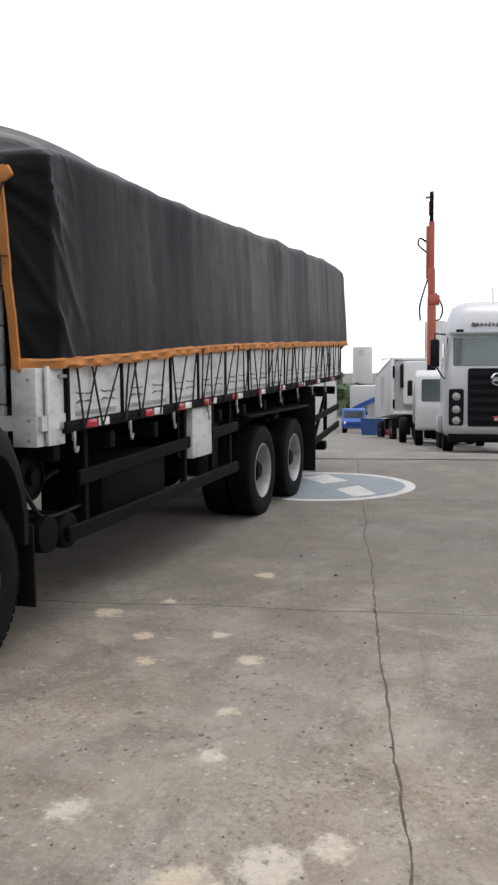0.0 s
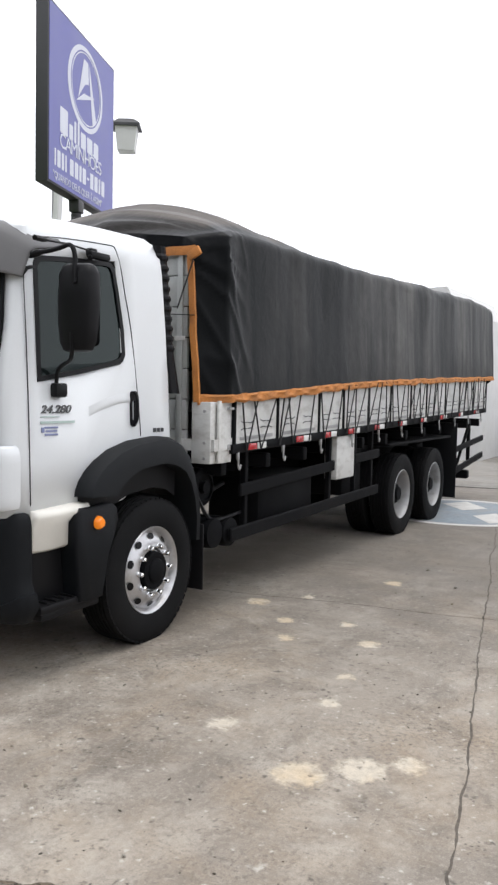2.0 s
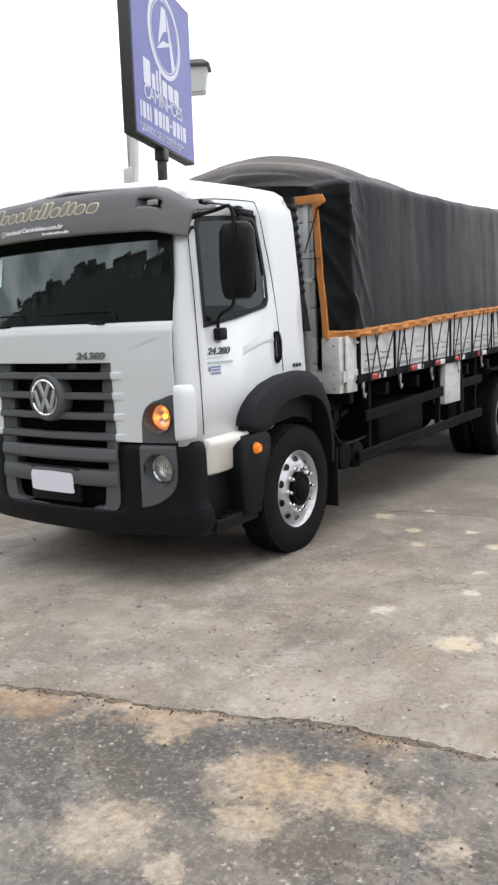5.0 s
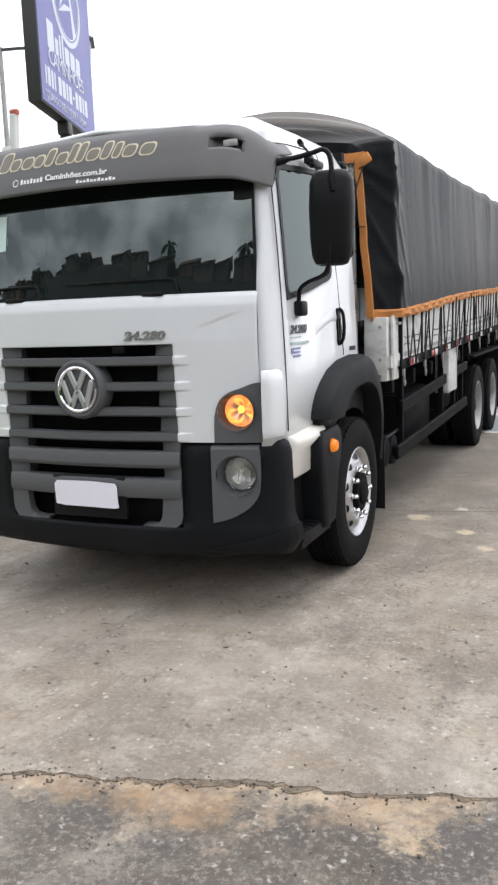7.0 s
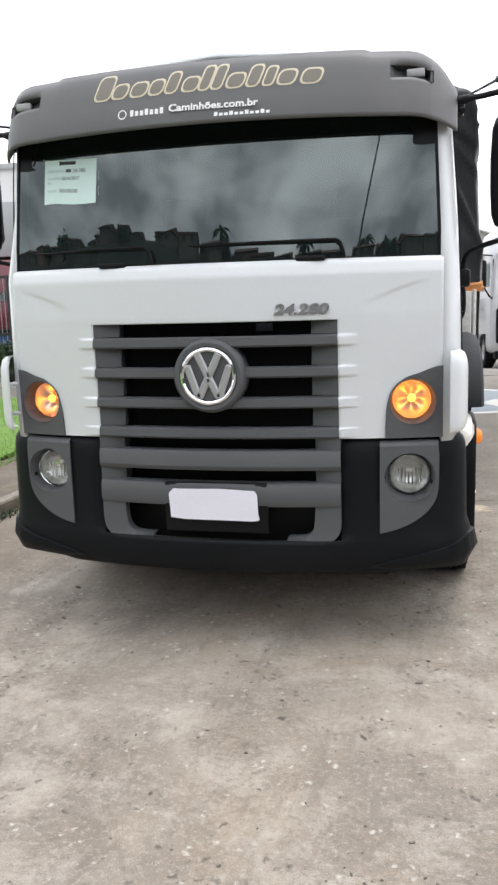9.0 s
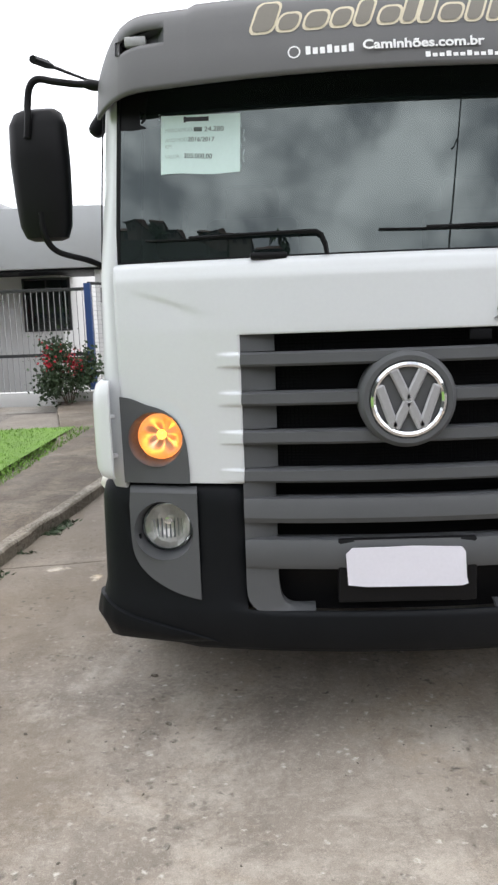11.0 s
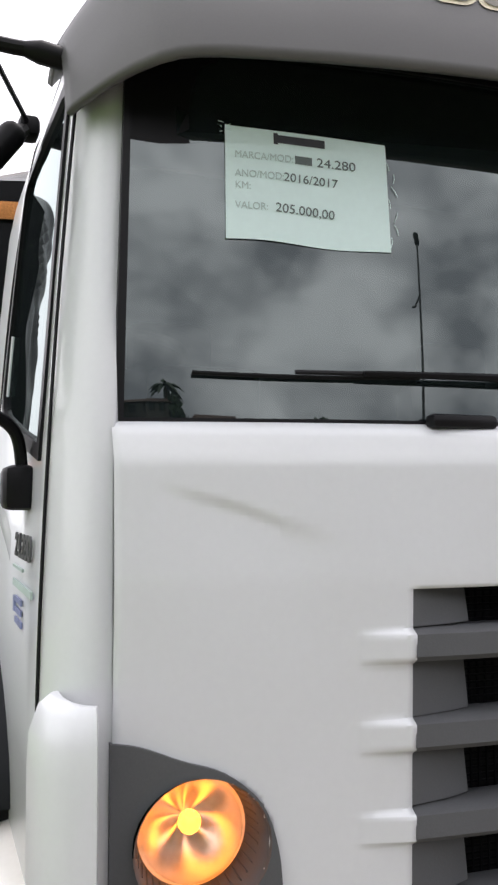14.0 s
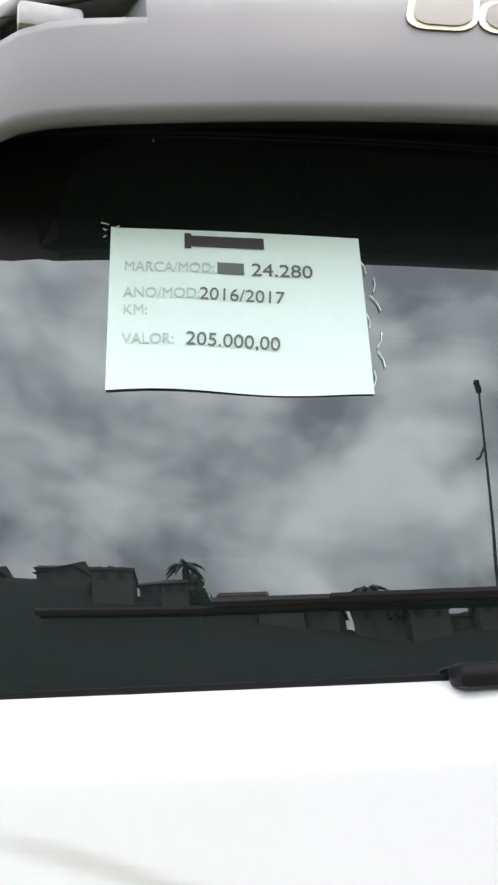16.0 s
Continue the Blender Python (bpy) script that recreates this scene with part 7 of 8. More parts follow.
tube(bm, [(base.x, base.y, 0.05), (base.x, base.y, SZ0 - 0.28)], 0.11, 14)
box(bm, (base.x, base.y, SZ0 - 0.13), (0.3, 0.24, 0.26), 0.03, sign_rot)
lathe(bm, [(0.02, 0.0), (0.05, 0.0), (0.05, 0.02), (0.02, 0.02)], (base.x + 0.1, base.y - 0.16, SZ0 - 0.42), (1, -0.3, 0), 10, True)
part("pole", bm, SIGNDARK, sign)
flood = thing("flood_lamp", "white boxed flood lamp with a dark hood on a tall mast", "lamp")
fp = Vector((-12.73, 17.55, 10.05))
q = Euler((0, 0, 0.55)).to_matrix()


def lamp_loops(rows_):
    return [[fp + q @ Vector((w * a, w * b * 0.9, z)) for a, b in ((-1, -1), (1, -1), (1, 1), (-1, 1))] for z, w in rows_]


bm = bmesh.new()
rings(bm, lamp_loops(((-0.58, 0.23), (-0.55, 0.28), (0.20, 0.36), (0.28, 0.38))))
part("housing", bm, OFFWHITE, flood, smooth=0)
bm = bmesh.new()
rings(bm, lamp_loops(((0.20, 0.47), (0.28, 0.46), (0.46, 0.24), (0.48, 0.10))))
part("hood", bm, SIGNDARK, flood, smooth=0)
bm = bmesh.new()
box(bm, fp + q @ Vector((0.28, 0.0, -0.03)), (0.05, 0.19, 0.10), 0.015, q)
part("socket", bm, SIGNDARK, flood)
bm = bmesh.new()
foot = Vector((-15.2, 16.8, 0))
tube(bm, [(foot.x, foot.y, -0.4), (foot.x, foot.y, fp.z + 0.3)], [0.12, 0.07], 10)
part("mast", bm, DULL, flood)
bm = bmesh.new()
beam(bm, fp + Vector((0, 0, 0.22)), (foot.x, foot.y, fp.z + 0.22), 0.08, 0.08)
part("arm", bm, SIGNDARK, flood)

# ---- vehicles parked behind ----


def at(ob, x, y, turn=0.0):
    ob.matrix_basis = pose(x, y, ground_height(x, y), -4.29 if y > 15 else 0, 0, turn)
    return ob


def far_wheel(parent, x, y, r=0.5, w=0.28, rim=DULL):
    hub = new("wheel")
    hub.parent = parent
    s = 1 if x > 0 else -1
    bm = bmesh.new()
    lathe(bm, [(0.28, 0.10), (0.32, 0.13), (0.44, 0.135), (0.49, 0.11), (0.5, 0.08), (0.5, -0.08), (0.49, -0.11), (0.44, -0.135), (0.28, -0.10)], (x, y, r), (s, 0, 0), 28)
    part("tyre", bm, RUBBER, hub)
    bm = bmesh.new()
    lathe(bm, [(0.285, 0.10), (0.27, 0.06), (0.24, 0.0), (0.15, 0.02), (0.12, 0.10), (0.0, 0.11)], (x, y, r), (s, 0, 0), 20)
    part("rim", bm, rim, hub)


def prism(bm, side, x0, x1, bevel=0.03):
    """A solid from a side outline of (y, z) between two x."""
    rings(bm, [[(x0, y, z) for y, z in side], [(x1, y, z) for y, z in side]])
    if bevel:
        bmesh.ops.bevel(bm, geom=list(bm.edges), offset=bevel, segments=2, profile=0.5, affect="EDGES")
    return bm


# silver high-roof tractor
tractor = thing("tractor_truck", "silver high-roof tractor truck with a dark grille, parked facing the yard", "truck")


def rounded_cab(levels, back, corner):
    """A cab skinned over levels of (height, half width, front, how far the front corners are rounded)."""
    bm = bmesh.new()
    loops = []
    for z, w, y, r in levels:
        front = [(w - r + r * math.sin(a), y + r - r * math.cos(a)) for a in (math.pi / 2 * k / corner for k in range(corner + 1))]
        half = front + [(w, back - 0.10), (w - 0.10, back)]
        loops.append([(x, q, z) for x, q in half] + [(-x, q, z) for x, q in reversed(half)])
    rings(bm, loops)
    return bm


bm = rounded_cab(((0.90, 1.20, -0.05, 0.16), (1.30, 1.215, -0.06, 0.18), (1.95, 1.215, -0.03, 0.20), (2.10, 1.20, 0.0, 0.20), (2.72, 1.17, 0.11, 0.22), (2.80, 1.17, 0.10, 0.24), (2.95, 1.16, 0.13, 0.28), (3.30, 1.08, 0.26, 0.34), (3.50, 1.00, 0.42, 0.36), (3.60, 0.86, 0.60, 0.30), (3.63, 0.70, 0.75, 0.2)), 2.2, 6)
part("cab", bm, SILVER, tractor, "silver painted cab with a high roof", smooth=50)
bm = rounded_cab(((0.40, 1.10, 0.06, 0.2), (0.46, 1.19, -0.04, 0.2), (0.60, 1.215, -0.07, 0.18), (0.90, 1.215, -0.065, 0.18)), 0.72, 5)
part("bumper", bm, SILVER, tractor, "silver bumper", smooth=50)
bm = bmesh.new()
panel(bm, [(u, v) for u, v in zip(list(np.linspace(-1.16, 1.16, 15)) + list(np.linspace(1.13, -1.13, 15)), [2.04] * 15 + [2.71] * 15)], lambda u, v, d: (u, -0.025 + (v - 2.04) * 0.175 + 1.1 * max(0.0, abs(u) - 0.94) ** 1.5 + d, v), 0.03)
part("windscreen", bm, GLASS, tractor, "dark windscreen")
bm = bmesh.new()
panel(bm, rounded(-0.66, 0.62, 0.66, 1.98, 0.05), lambda u, v, d: (u, -0.075 + d, v), 0.03)
part("grille_back", bm, BLACK, tractor)
for k in range(6):
    bm = bmesh.new()
    box(bm, (0, -0.09, 0.78 + 0.21 * k), (1.26, 0.05, 0.12), 0.02)
    part("grille_bar", bm, DARK, tractor)
bm = bmesh.new()
lathe(bm, [(0.15, 0.0), (0.15, 0.03), (0.12, 0.04), (0.11, 0.01), (0.0, 0.01)], (0, -0.10, 1.72), (0, -1, 0), 24)
part("badge_ring", bm, CHROME, tractor)
for sgn in (1, -1):
    bm = bmesh.new()
    panel(bm, rounded(sgn * 0.92 - 0.17, 0.64, sgn * 0.92 + 0.17, 1.50, 0.06), lambda u, v, d: (u, -0.074 + d, v), 0.03)
    part("lamp_panel", bm, DARK, tractor)
    for z in (1.32, 1.02, 0.76):
        bm = bmesh.new()
        lathe(bm, [(0.0, 0.022), (0.07, 0.016), (0.092, 0.0)], (sgn * 0.92, -0.078, z), (0, -1, 0), 18)
        part("headlamp", bm, DULL, tractor, "dull round headlamp")
    bm = bmesh.new()
    box(bm, (sgn * 1.42, 0.05, 2.35), (0.22, 0.14, 0.66), 0.05)
    tube(bm, [(sgn * 1.18, -0.02, 2.78), (sgn * 1.42, -0.06, 2.80), (sgn * 1.42, -0.02, 2.6)], 0.02)
    tube(bm, [(sgn * 1.18, 0.02, 1.75), (sgn * 1.25, -0.02, 1.8), (sgn * 1.42, 0.0, 2.1)], 0.02)
    part("mirror", bm, BLACK, tractor)
    bm = bmesh.new()
    panel(bm, [(0.22, 1.95), (1.05, 1.95), (1.08, 2.65), (0.36, 2.65)], lambda u, v, d: (sgn * 1.204, u, v))
    part("side_window", bm, SIDEGLASS, tractor)
    bm = bmesh.new()
    box(bm, (sgn * 0.85, -0.03, 2.86), (0.18, 0.06, 0.07), 0.02)
    part("marker_lamp", bm, BLACK, tractor)
    for y in (1.28, 4.3, 5.6):
        far_wheel(tractor, sgn * 1.05, y, 0.5, rim=DULL)
    bm = bmesh.new()
    box(bm, (sgn * 1.1, 3.0, 0.72), (0.35, 1.3, 0.5), 0.06)
    part("side_tank", bm, SILVER, tractor)
bm = bmesh.new()
box(bm, (0, 0.0, 2.82), (2.2, 0.10, 0.10), 0.03)
part("visor", bm, SILVER, tractor)
bm = bmesh.new()
for k, w in enumerate((0.14, 0.08, 0.09, 0.07, 0.06, 0.08, 0.05, 0.05, 0.08, 0.06, 0.04, 0.08, 0.10)):
    box(bm, (-0.52 + 0.088 * k, 0.125, 3.02), (w * 0.8, 0.02, 0.09 if k in (0, 6, 7, 4, 9) else 0.06), 0.004, Euler((-0.3, 0.3, 0)).to_matrix())
part("script_mark", bm, GREY, tractor)
bm = bmesh.new()
box(bm, (0.12, -0.105, 0.80), (0.42, 0.02, 0.13), 0.005)
part("number_plate", bm, RED, tractor, "red number plate with unreadable white bars")
bm = bmesh.new()
for k in range(6):
    box(bm, (-0.03 + 0.058 * k, -0.118, 0.795), (0.035, 0.006, 0.06))
part("plate_bar", bm, REFWHITE, tractor)
bm = bmesh.new()
box(bm, (0, 3.6, 0.9), (0.9, 5.0, 0.25), 0.03)
box(bm, (0, 0.12, 0.36), (2.2, 0.3, 0.22), 0.05)
part("underframe", bm, CHASSIS, tractor)
bm = bmesh.new()
tube(bm, [(-0.05, 0.6, 3.6), (-0.06, 0.62, 3.95)], 0.008, 6)
part("aerial", bm, BLACK, tractor)
bm = bmesh.new()
box(bm, (0.1, 1.3, 3.645), (1.0, 0.7, 0.05), 0.02)
part("roof_hatch", bm, DULL, tractor)
at(tractor, 3.48, 16.3, 7.0)

# silver-grey tow truck behind it
tow = thing("tow_truck", "silver-grey service truck with a low white cab, parked behind", "truck")
bm = bmesh.new()
prism(bm, [(0.0, 0.55), (-0.05, 1.25), (0.15, 2.25), (0.5, 2.45), (1.7, 2.45), (1.75, 0.8), (1.5, 0.75), (1.4, 1.0), (0.7, 1.0), (0.5, 0.5)], -1.1, 1.1, 0.06)
part("cab", bm, OFFWHITE, tow, "white cab", smooth=40)
bm = bmesh.new()
panel(bm, rounded(-0.92, 1.42, 0.92, 2.14, 0.06), lambda u, v, d: (u, -0.06 + (v - 1.25) * 0.2, v), 0.02)
part("windscreen", bm, GLASS, tow)
bm = bmesh.new()
box(bm, (0, 5.2, 1.45), (2.3, 6.6, 1.35), 0.05)
part("body", bm, SILVER, tow, "grey panelled service body")
for sgn in (1, -1):
    bm = bmesh.new()
    box(bm, (sgn * 1.28, 0.0, 1.85), (0.16, 0.12, 0.5), 0.04)
    part("mirror", bm, BLACK, tow)
    for y in (1.05, 4.9, 6.2):
        far_wheel(tow, sgn * 0.98, y)
    for k in range(4):
        bm = bmesh.new()
        box(bm, (sgn * 1.16, 2.6 + 1.5 * k, 1.45), (0.02, 1.35, 1.1), 0.01)
        part("locker_door", bm, SILVER, tow)
at(tow, 1.95, 23.0, 7.0)

# loader crane with its boom raised, on a red-framed truck
crane = thing("loader_crane", "orange-red loader crane with its boom raised upright on a truck", "crane")
bm = bmesh.new()
box(bm, (0, 0, 1.2), (0.5, 0.6, 2.0), 0.05)
box(bm, (0.0, 3.0, 0.9), (1.0, 6.0, 0.35), 0.03)
part("base", bm, CHASSIS, crane, "dark crane base and frame")
for z0, z1, w, mat in ((2.0, 2.9, 0.30, CHASSIS), (2.9, 5.4, 0.30, CRANERED), (5.1, 6.4, 0.25, CRANERED), (6.1, 8.1, 0.20, CRANERED), (7.8, 9.2, 0.14, CHASSIS)):
    bm = bmesh.new()
    box(bm, (0.0 - 0.006 * z0, 0, (z0 + z1) / 2), (w, w, z1 - z0), 0.02)
    part("boom_section", bm, mat, crane)
bm = bmesh.new()
box(bm, (-0.18, 0, 7.0), (0.10, 0.12, 1.9), 0.02)
box(bm, (-0.12, 0, 8.6), (0.06, 0.08, 0.5), 0.01)
box(bm, (0.05, 0, 5.25), (0.42, 0.4, 0.35), 0.04)
box(bm, (-0.12, 0, 9.0), (0.30, 0.08, 0.06), 0.01)
part("extension_rams", bm, CRANERED, crane)
for lp in ([(-0.12, 0, 7.3), (-0.45, -0.1, 7.5), (-0.5, -0.1, 7.25), (-0.2, 0, 7.0)], [(-0.1, 0, 6.2), (-0.3, -0.1, 5.6), (-0.45, -0.12, 5.0), (-0.42, -0.1, 4.5)], [(0.12, 0, 5.5), (0.36, 0, 5.0), (0.3, 0, 4.6), (0.1, 0, 4.5)]):
    bm = bmesh.new()
    tube(bm, smooth_path(lp, 6), 0.03, 6)
    part("hose", bm, BLACK, crane)
for sgn in (1, -1):
    for y in (1.5, 4.5):
        far_wheel(crane, sgn * 1.0, y)
at(crane, 0.95, 27.0, 8.0)


def reefer(x, y, turn, length, label, fridge=True, picture=True):
    """A refrigerated semi-trailer; its nearer end faces the yard."""
    t = thing("refrigerated_trailer", label, "trailer", "parked trailers")
    bm = bmesh.new()
    box(bm, (0, length / 2, 2.62), (2.55, length, 2.75), 0.04)
    part("box_body", bm, REEFER, t, "grey-white insulated box")
    for sx in (-1.27, 1.27):
        for z in (1.27, 3.97):
            bm = bmesh.new()
            beam(bm, (sx, 0.02, z), (sx, length, z), 0.06, 0.08)
            part("edge_rail", bm, DULL, t)
    bm = bmesh.new()
    for sx in (-1.22, 1.22):
        box(bm, (sx, -0.03, 2.62), (0.12, 0.06, 2.72), 0.01)
    box(bm, (0, -0.03, 3.94), (2.5, 0.06, 0.10), 0.01)
    box(bm, (0, -0.03, 1.34), (2.5, 0.06, 0.16), 0.01)
    part("end_surround", bm, CREAM, t, "cream end surround")
    if fridge:
        bm = bmesh.new()
        box(bm, (0.2, -0.28, 2.75), (1.9, 0.5, 2.1), 0.10)
        part("cooling_unit", bm, OFFWHITE, t, "white cooling unit")
        bm = bmesh.new()
        box(bm, (-0.78, -0.20, 3.1), (0.20, 0.52, 1.15), 0.08)
        part("cooling_vent", bm, BLACK, t)
        bm = bmesh.new()
        box(bm, (-1.18, -0.07, 3.3), (0.10, 0.03, 0.6), 0.02)
        box(bm, (-1.18, -0.07, 1.75), (0.10, 0.03, 0.45), 0.02)
        part("end_latch", bm, CHASSIS, t)
    if picture:
        bm = bmesh.new()
        o = [(length * 0.36, 3.45), (length * 0.60, 3.55), (length * 0.64, 3.1), (length * 0.58, 1.95), (length * 0.48, 1.65), (length * 0.42, 2.1)]
        panel(bm, o, lambda u, v, d: (-1.281, u, v))
        part("faded_picture", bm, DULL, t, "faded grey picture on the side")
    bm = bmesh.new()
    box(bm, (0, length / 2, 1.08), (1.0, length - 0.6, 0.28), 0.03)
    box(bm, (-1.0, length * 0.5, 0.82), (0.3, 0.8, 0.6), 0.04)
    part("underframe", bm, CHASSIS, t)
    for sx in (-1, 1):
        for k in range(3):
            far_wheel(t, sx * 1.08, length - 1.5 - 1.25 * k)
        for k in range(2):
            far_wheel(t, sx * 1.08, 1.2 + 1.25 * k)
    bm = bmesh.new()
    box(bm, (0, 1.8, 0.75), (2.1, 2.6, 0.35), 0.05)
    part("coupling", bm, CHASSIS, t)
    return at(t, x, y, turn)


reefer(-0.62, 36.8, 12.5, 14.0, "grey-white refrigerated trailer with a cream end, parked on the slope")
reefer(-5.2, 62.0, 11.0, 14.0, "pale grey box trailer parked further down the slope", fridge=False, picture=False)

blue = thing("light_truck", "old bright blue cab truck parked facing the yard", "truck")
bm = bmesh.new()
prism(bm, [(0.0, 0.5), (-0.05, 1.15), (0.35, 1.45), (0.75, 2.35), (1.0, 2.5), (2.1, 2.5), (2.2, 0.6)], -1.15, 1.15, 0.10)
part("cab", bm, BLUEPAINT, blue, "bright blue cab", smooth=40)
bm = bmesh.new()
panel(bm, rounded(-0.95, 1.55, 0.95, 2.22, 0.08), lambda u, v, d: (u, 0.32 + (v - 1.45) * 0.44, v), 0.02)
part("windscreen", bm, GLASS, blue)
bm = bmesh.new()
box(bm, (0, -0.05, 0.95), (1.3, 0.05, 0.3), 0.02)
box(bm, (0, -0.12, 0.55), (2.2, 0.12, 0.2), 0.03)
part("bumper", bm, DEEPBLUE, blue)
for sgn in (1, -1):
    bm = bmesh.new()
    lathe(bm, [(0.0, 0.04), (0.10, 0.03), (0.13, 0.0)], (sgn * 0.85, -0.06, 0.98), (0, -1, 0), 14)
    part("headlamp", bm, CHROME, blue)
    far_wheel(blue, sgn * 1.0, 0.9)
    far_wheel(blue, sgn * 1.0, 4.6)
    bm = bmesh.new()
    box(bm, (sgn * 1.3, 0.5, 2.0), (0.16, 0.1, 0.4), 0.03)
    part("mirror", bm, BLACK, blue)
bm = bmesh.new()
box(bm, (0, 4.4, 1.5), (2.3, 4.2, 1.0), 0.03)
part("body", bm, REEFER, blue)
at(blue, -11.5, 77.0, 8.0)

dump = thing("waste_container", "dark blue steel waste container", "container")
bm = bmesh.new()
rings(bm, [[(x * s, y * s, z) for x, y in ((-0.9, -0.7), (0.9, -0.7), (0.9, 0.7), (-0.9, 0.7))] for z, s in ((0.0, 0.9), (1.15, 1.0), (1.2, 1.04), (1.24, 1.04))])
part("tub", bm, DEEPBLUE, dump, smooth=0)
at(dump, -6.3, 58.0)
for k in range(2):
    bar = thing("traffic_barrier", "faded red plastic barrier with white bands", "barrier", "barriers")
    for j in range(4):
        bm = bmesh.new()
        box(bm, (0, 0, 0.15 + 0.28 * j), (0.55 - 0.07 * j, 0.35 - 0.04 * j, 0.27), 0.03)
        part("block", bm, RED if j % 2 == 0 else CRANERED, bar)
    at(bar, -5.25 - 0.15 * k, 58.5 + 0.8 * k)

# flatbed truck with a blue stake post at the yard's edge
flat = thing("flatbed_truck", "white cab truck with a dark bare chassis frame", "truck")
for x in (-0.42, 0.42):
    bm = bmesh.new()
    beam(bm, (x, -0.4, 0.95), (x, 6.5, 0.95), 0.09, 0.25)
    part("chassis_beam", bm, CHASSIS, flat)
for z in (0.50, 0.78, 1.02):
    bm = bmesh.new()
    beam(bm, (-1.15, -0.35, z), (1.15, -0.35, z), 0.07, 0.11, 0.015)
    part("rear_bar", bm, CHASSIS, flat)
for x in (-1.1, -0.5, 0.5, 1.1):
    bm = bmesh.new()
    beam(bm, (x, -0.34, 0.42), (x, -0.34, 1.1), 0.05, 0.06)
    part("rear_post", bm, CHASSIS, flat)
for x in (-1.05, 1.05):
    for y in (0.9, 2.2, 6.4):
        far_wheel(flat, x, y)
bm = bmesh.new()
prism(bm, [(5.6, 0.7), (5.6, 2.6), (5.9, 2.75), (7.2, 2.7), (7.5, 1.6), (7.6, 0.6)], -1.15, 1.15, 0.06)
part("cab", bm, WHITE, flat, "white cab", smooth=40)
for z in (0.86, 0.34):
    bm = bmesh.new()
    beam(bm, (1.13, -0.3, z), (1.13, 5.2, z), 0.05, 0.13, 0.015)
    part("side_rail", bm, DULL, flat, "grey side rail")
flat.matrix_basis = pose(5.49, 11.41, 0, 0, 0, 187.8)
post = thing("stake_post", "deep blue steel post standing in the yard", "post")
bm = bmesh.new()
box(bm, (0, 0, 1.30), (0.19, 0.17, 2.6), 0.02)
box(bm, (0, 0, 0.04), (0.6, 0.5, 0.08), 0.01)
part("shaft", bm, DEEPBLUE, post)
at(post, 4.40, 15.0)

# maroon truck behind the fence
mar = thing("maroon_truck", "dark maroon truck parked behind the fence", "truck")
bm = bmesh.new()
prism(bm, [(0.0, 0.6), (-0.05, 1.2), (0.1, 2.0), (0.3, 2.7), (1.9, 2.75), (2.0, 0.8)], -1.2, 1.2, 0.12)
part("cab", bm, MAROON, mar, smooth=40)
bm = bmesh.new()
panel(bm, rounded(-0.95, 1.65, 0.95, 2.4, 0.08), lambda u, v, d: (u, 0.0 + (v - 1.6) * 0.28, v), 0.02)
part("windscreen", bm, GLASS, mar)
bm = bmesh.new()
box(bm, (0, -0.06, 0.7), (2.3, 0.25, 0.45), 0.05)
part("bumper", bm, DARK, mar)
for sgn in (1, -1):
    far_wheel(mar, sgn * 1.02, 1.2)
mar.matrix_basis = pose(-10.0, 14.5, 0, 0, 0, 0)

# ---- fence, gate and gatehouse ----
fence = thing("fence", "dark steel picket fence on a low wall with a blue base panel", "fence", kind="structure")
FY, FX0, FX1 = 11.2, -3.95, -18.0
bm = bmesh.new()
box(bm, ((FX0 + FX1) / 2, FY, 0.06), (FX0 - FX1, 0.22, 0.40), 0.02)
part("low_wall", bm, OFFWHITE, fence, "low white wall under the fence")
for z in (0.95, 2.16):
    bm = bmesh.new()
    beam(bm, (FX0, FY, z), (FX1, FY, z), 0.04, 0.06)
    part("rail", bm, SIGNDARK, fence)
for k in range(8):
    x = FX0 - 2.0 * k
    bm = bmesh.new()
    box(bm, (x, FY, 1.2), (0.07, 0.07, 2.0), 0.006)
    part("post", bm, SIGNDARK, fence)
for k in range(7):
    x = FX0 - 2.0 * k - 1.0
    if x > -5.5:
        continue
    bm = bmesh.new()
    box(bm, (x, FY + 0.02, 0.60), (1.9, 0.03, 0.68), 0.005)
    part("base_panel", bm, DEEPBLUE, fence, "deep blue base panel")
bm = bmesh.new()
for k in range(130):
    x = FX0 - 0.108 * (k + 1)
    if x > FX1:
        tube(bm, [(x, FY, 0.26), (x, FY, 2.14)], 0.008, 5)
part("picket", bm, DULL, fence)
fence.children[-1]["kind"] = "stuff"
gate = thing("gate", "dark blue steel mesh gate leaf standing open", "gate")
ga, gb = Vector((-3.93, 11.1, 0.06)), Vector((-3.35, 11.35, 0.02))
bm = bmesh.new()
beam(bm, ga, ga + Vector((0, 0, 2.2)), 0.12, 0.12)
part("gate_post", bm, DEEPBLUE, gate)
for a, b in ((ga, gb), (ga + Vector((0, 0, 2.2)), gb + Vector((0, 0, 2.2))), (gb, gb + Vector((0, 0, 2.2))), (ga + Vector((0, 0, 0.55)), gb + Vector((0, 0, 0.5)))):
    bm = bmesh.new()
    beam(bm, a, b, 0.05, 0.05)
    part("gate_bar", bm, SIGNDARK, gate)
bm = bmesh.new()
for k in range(1, 8):
    p = ga.lerp(gb, k / 8)
    tube(bm, [p, p + Vector((0, 0, 2.2))], 0.006, 5)
for k in range(1, 26):
    tube(bm, [ga + Vector((0, 0, 0.085 * k)), gb + Vector((0, 0, 0.085 * k))], 0.004, 4)
part("gate_mesh", bm, DULL, gate)
bm = bmesh.new()
box(bm, (-3.35, 11.0, 0.08), (0.26, 0.24, 0.16), 0.04)
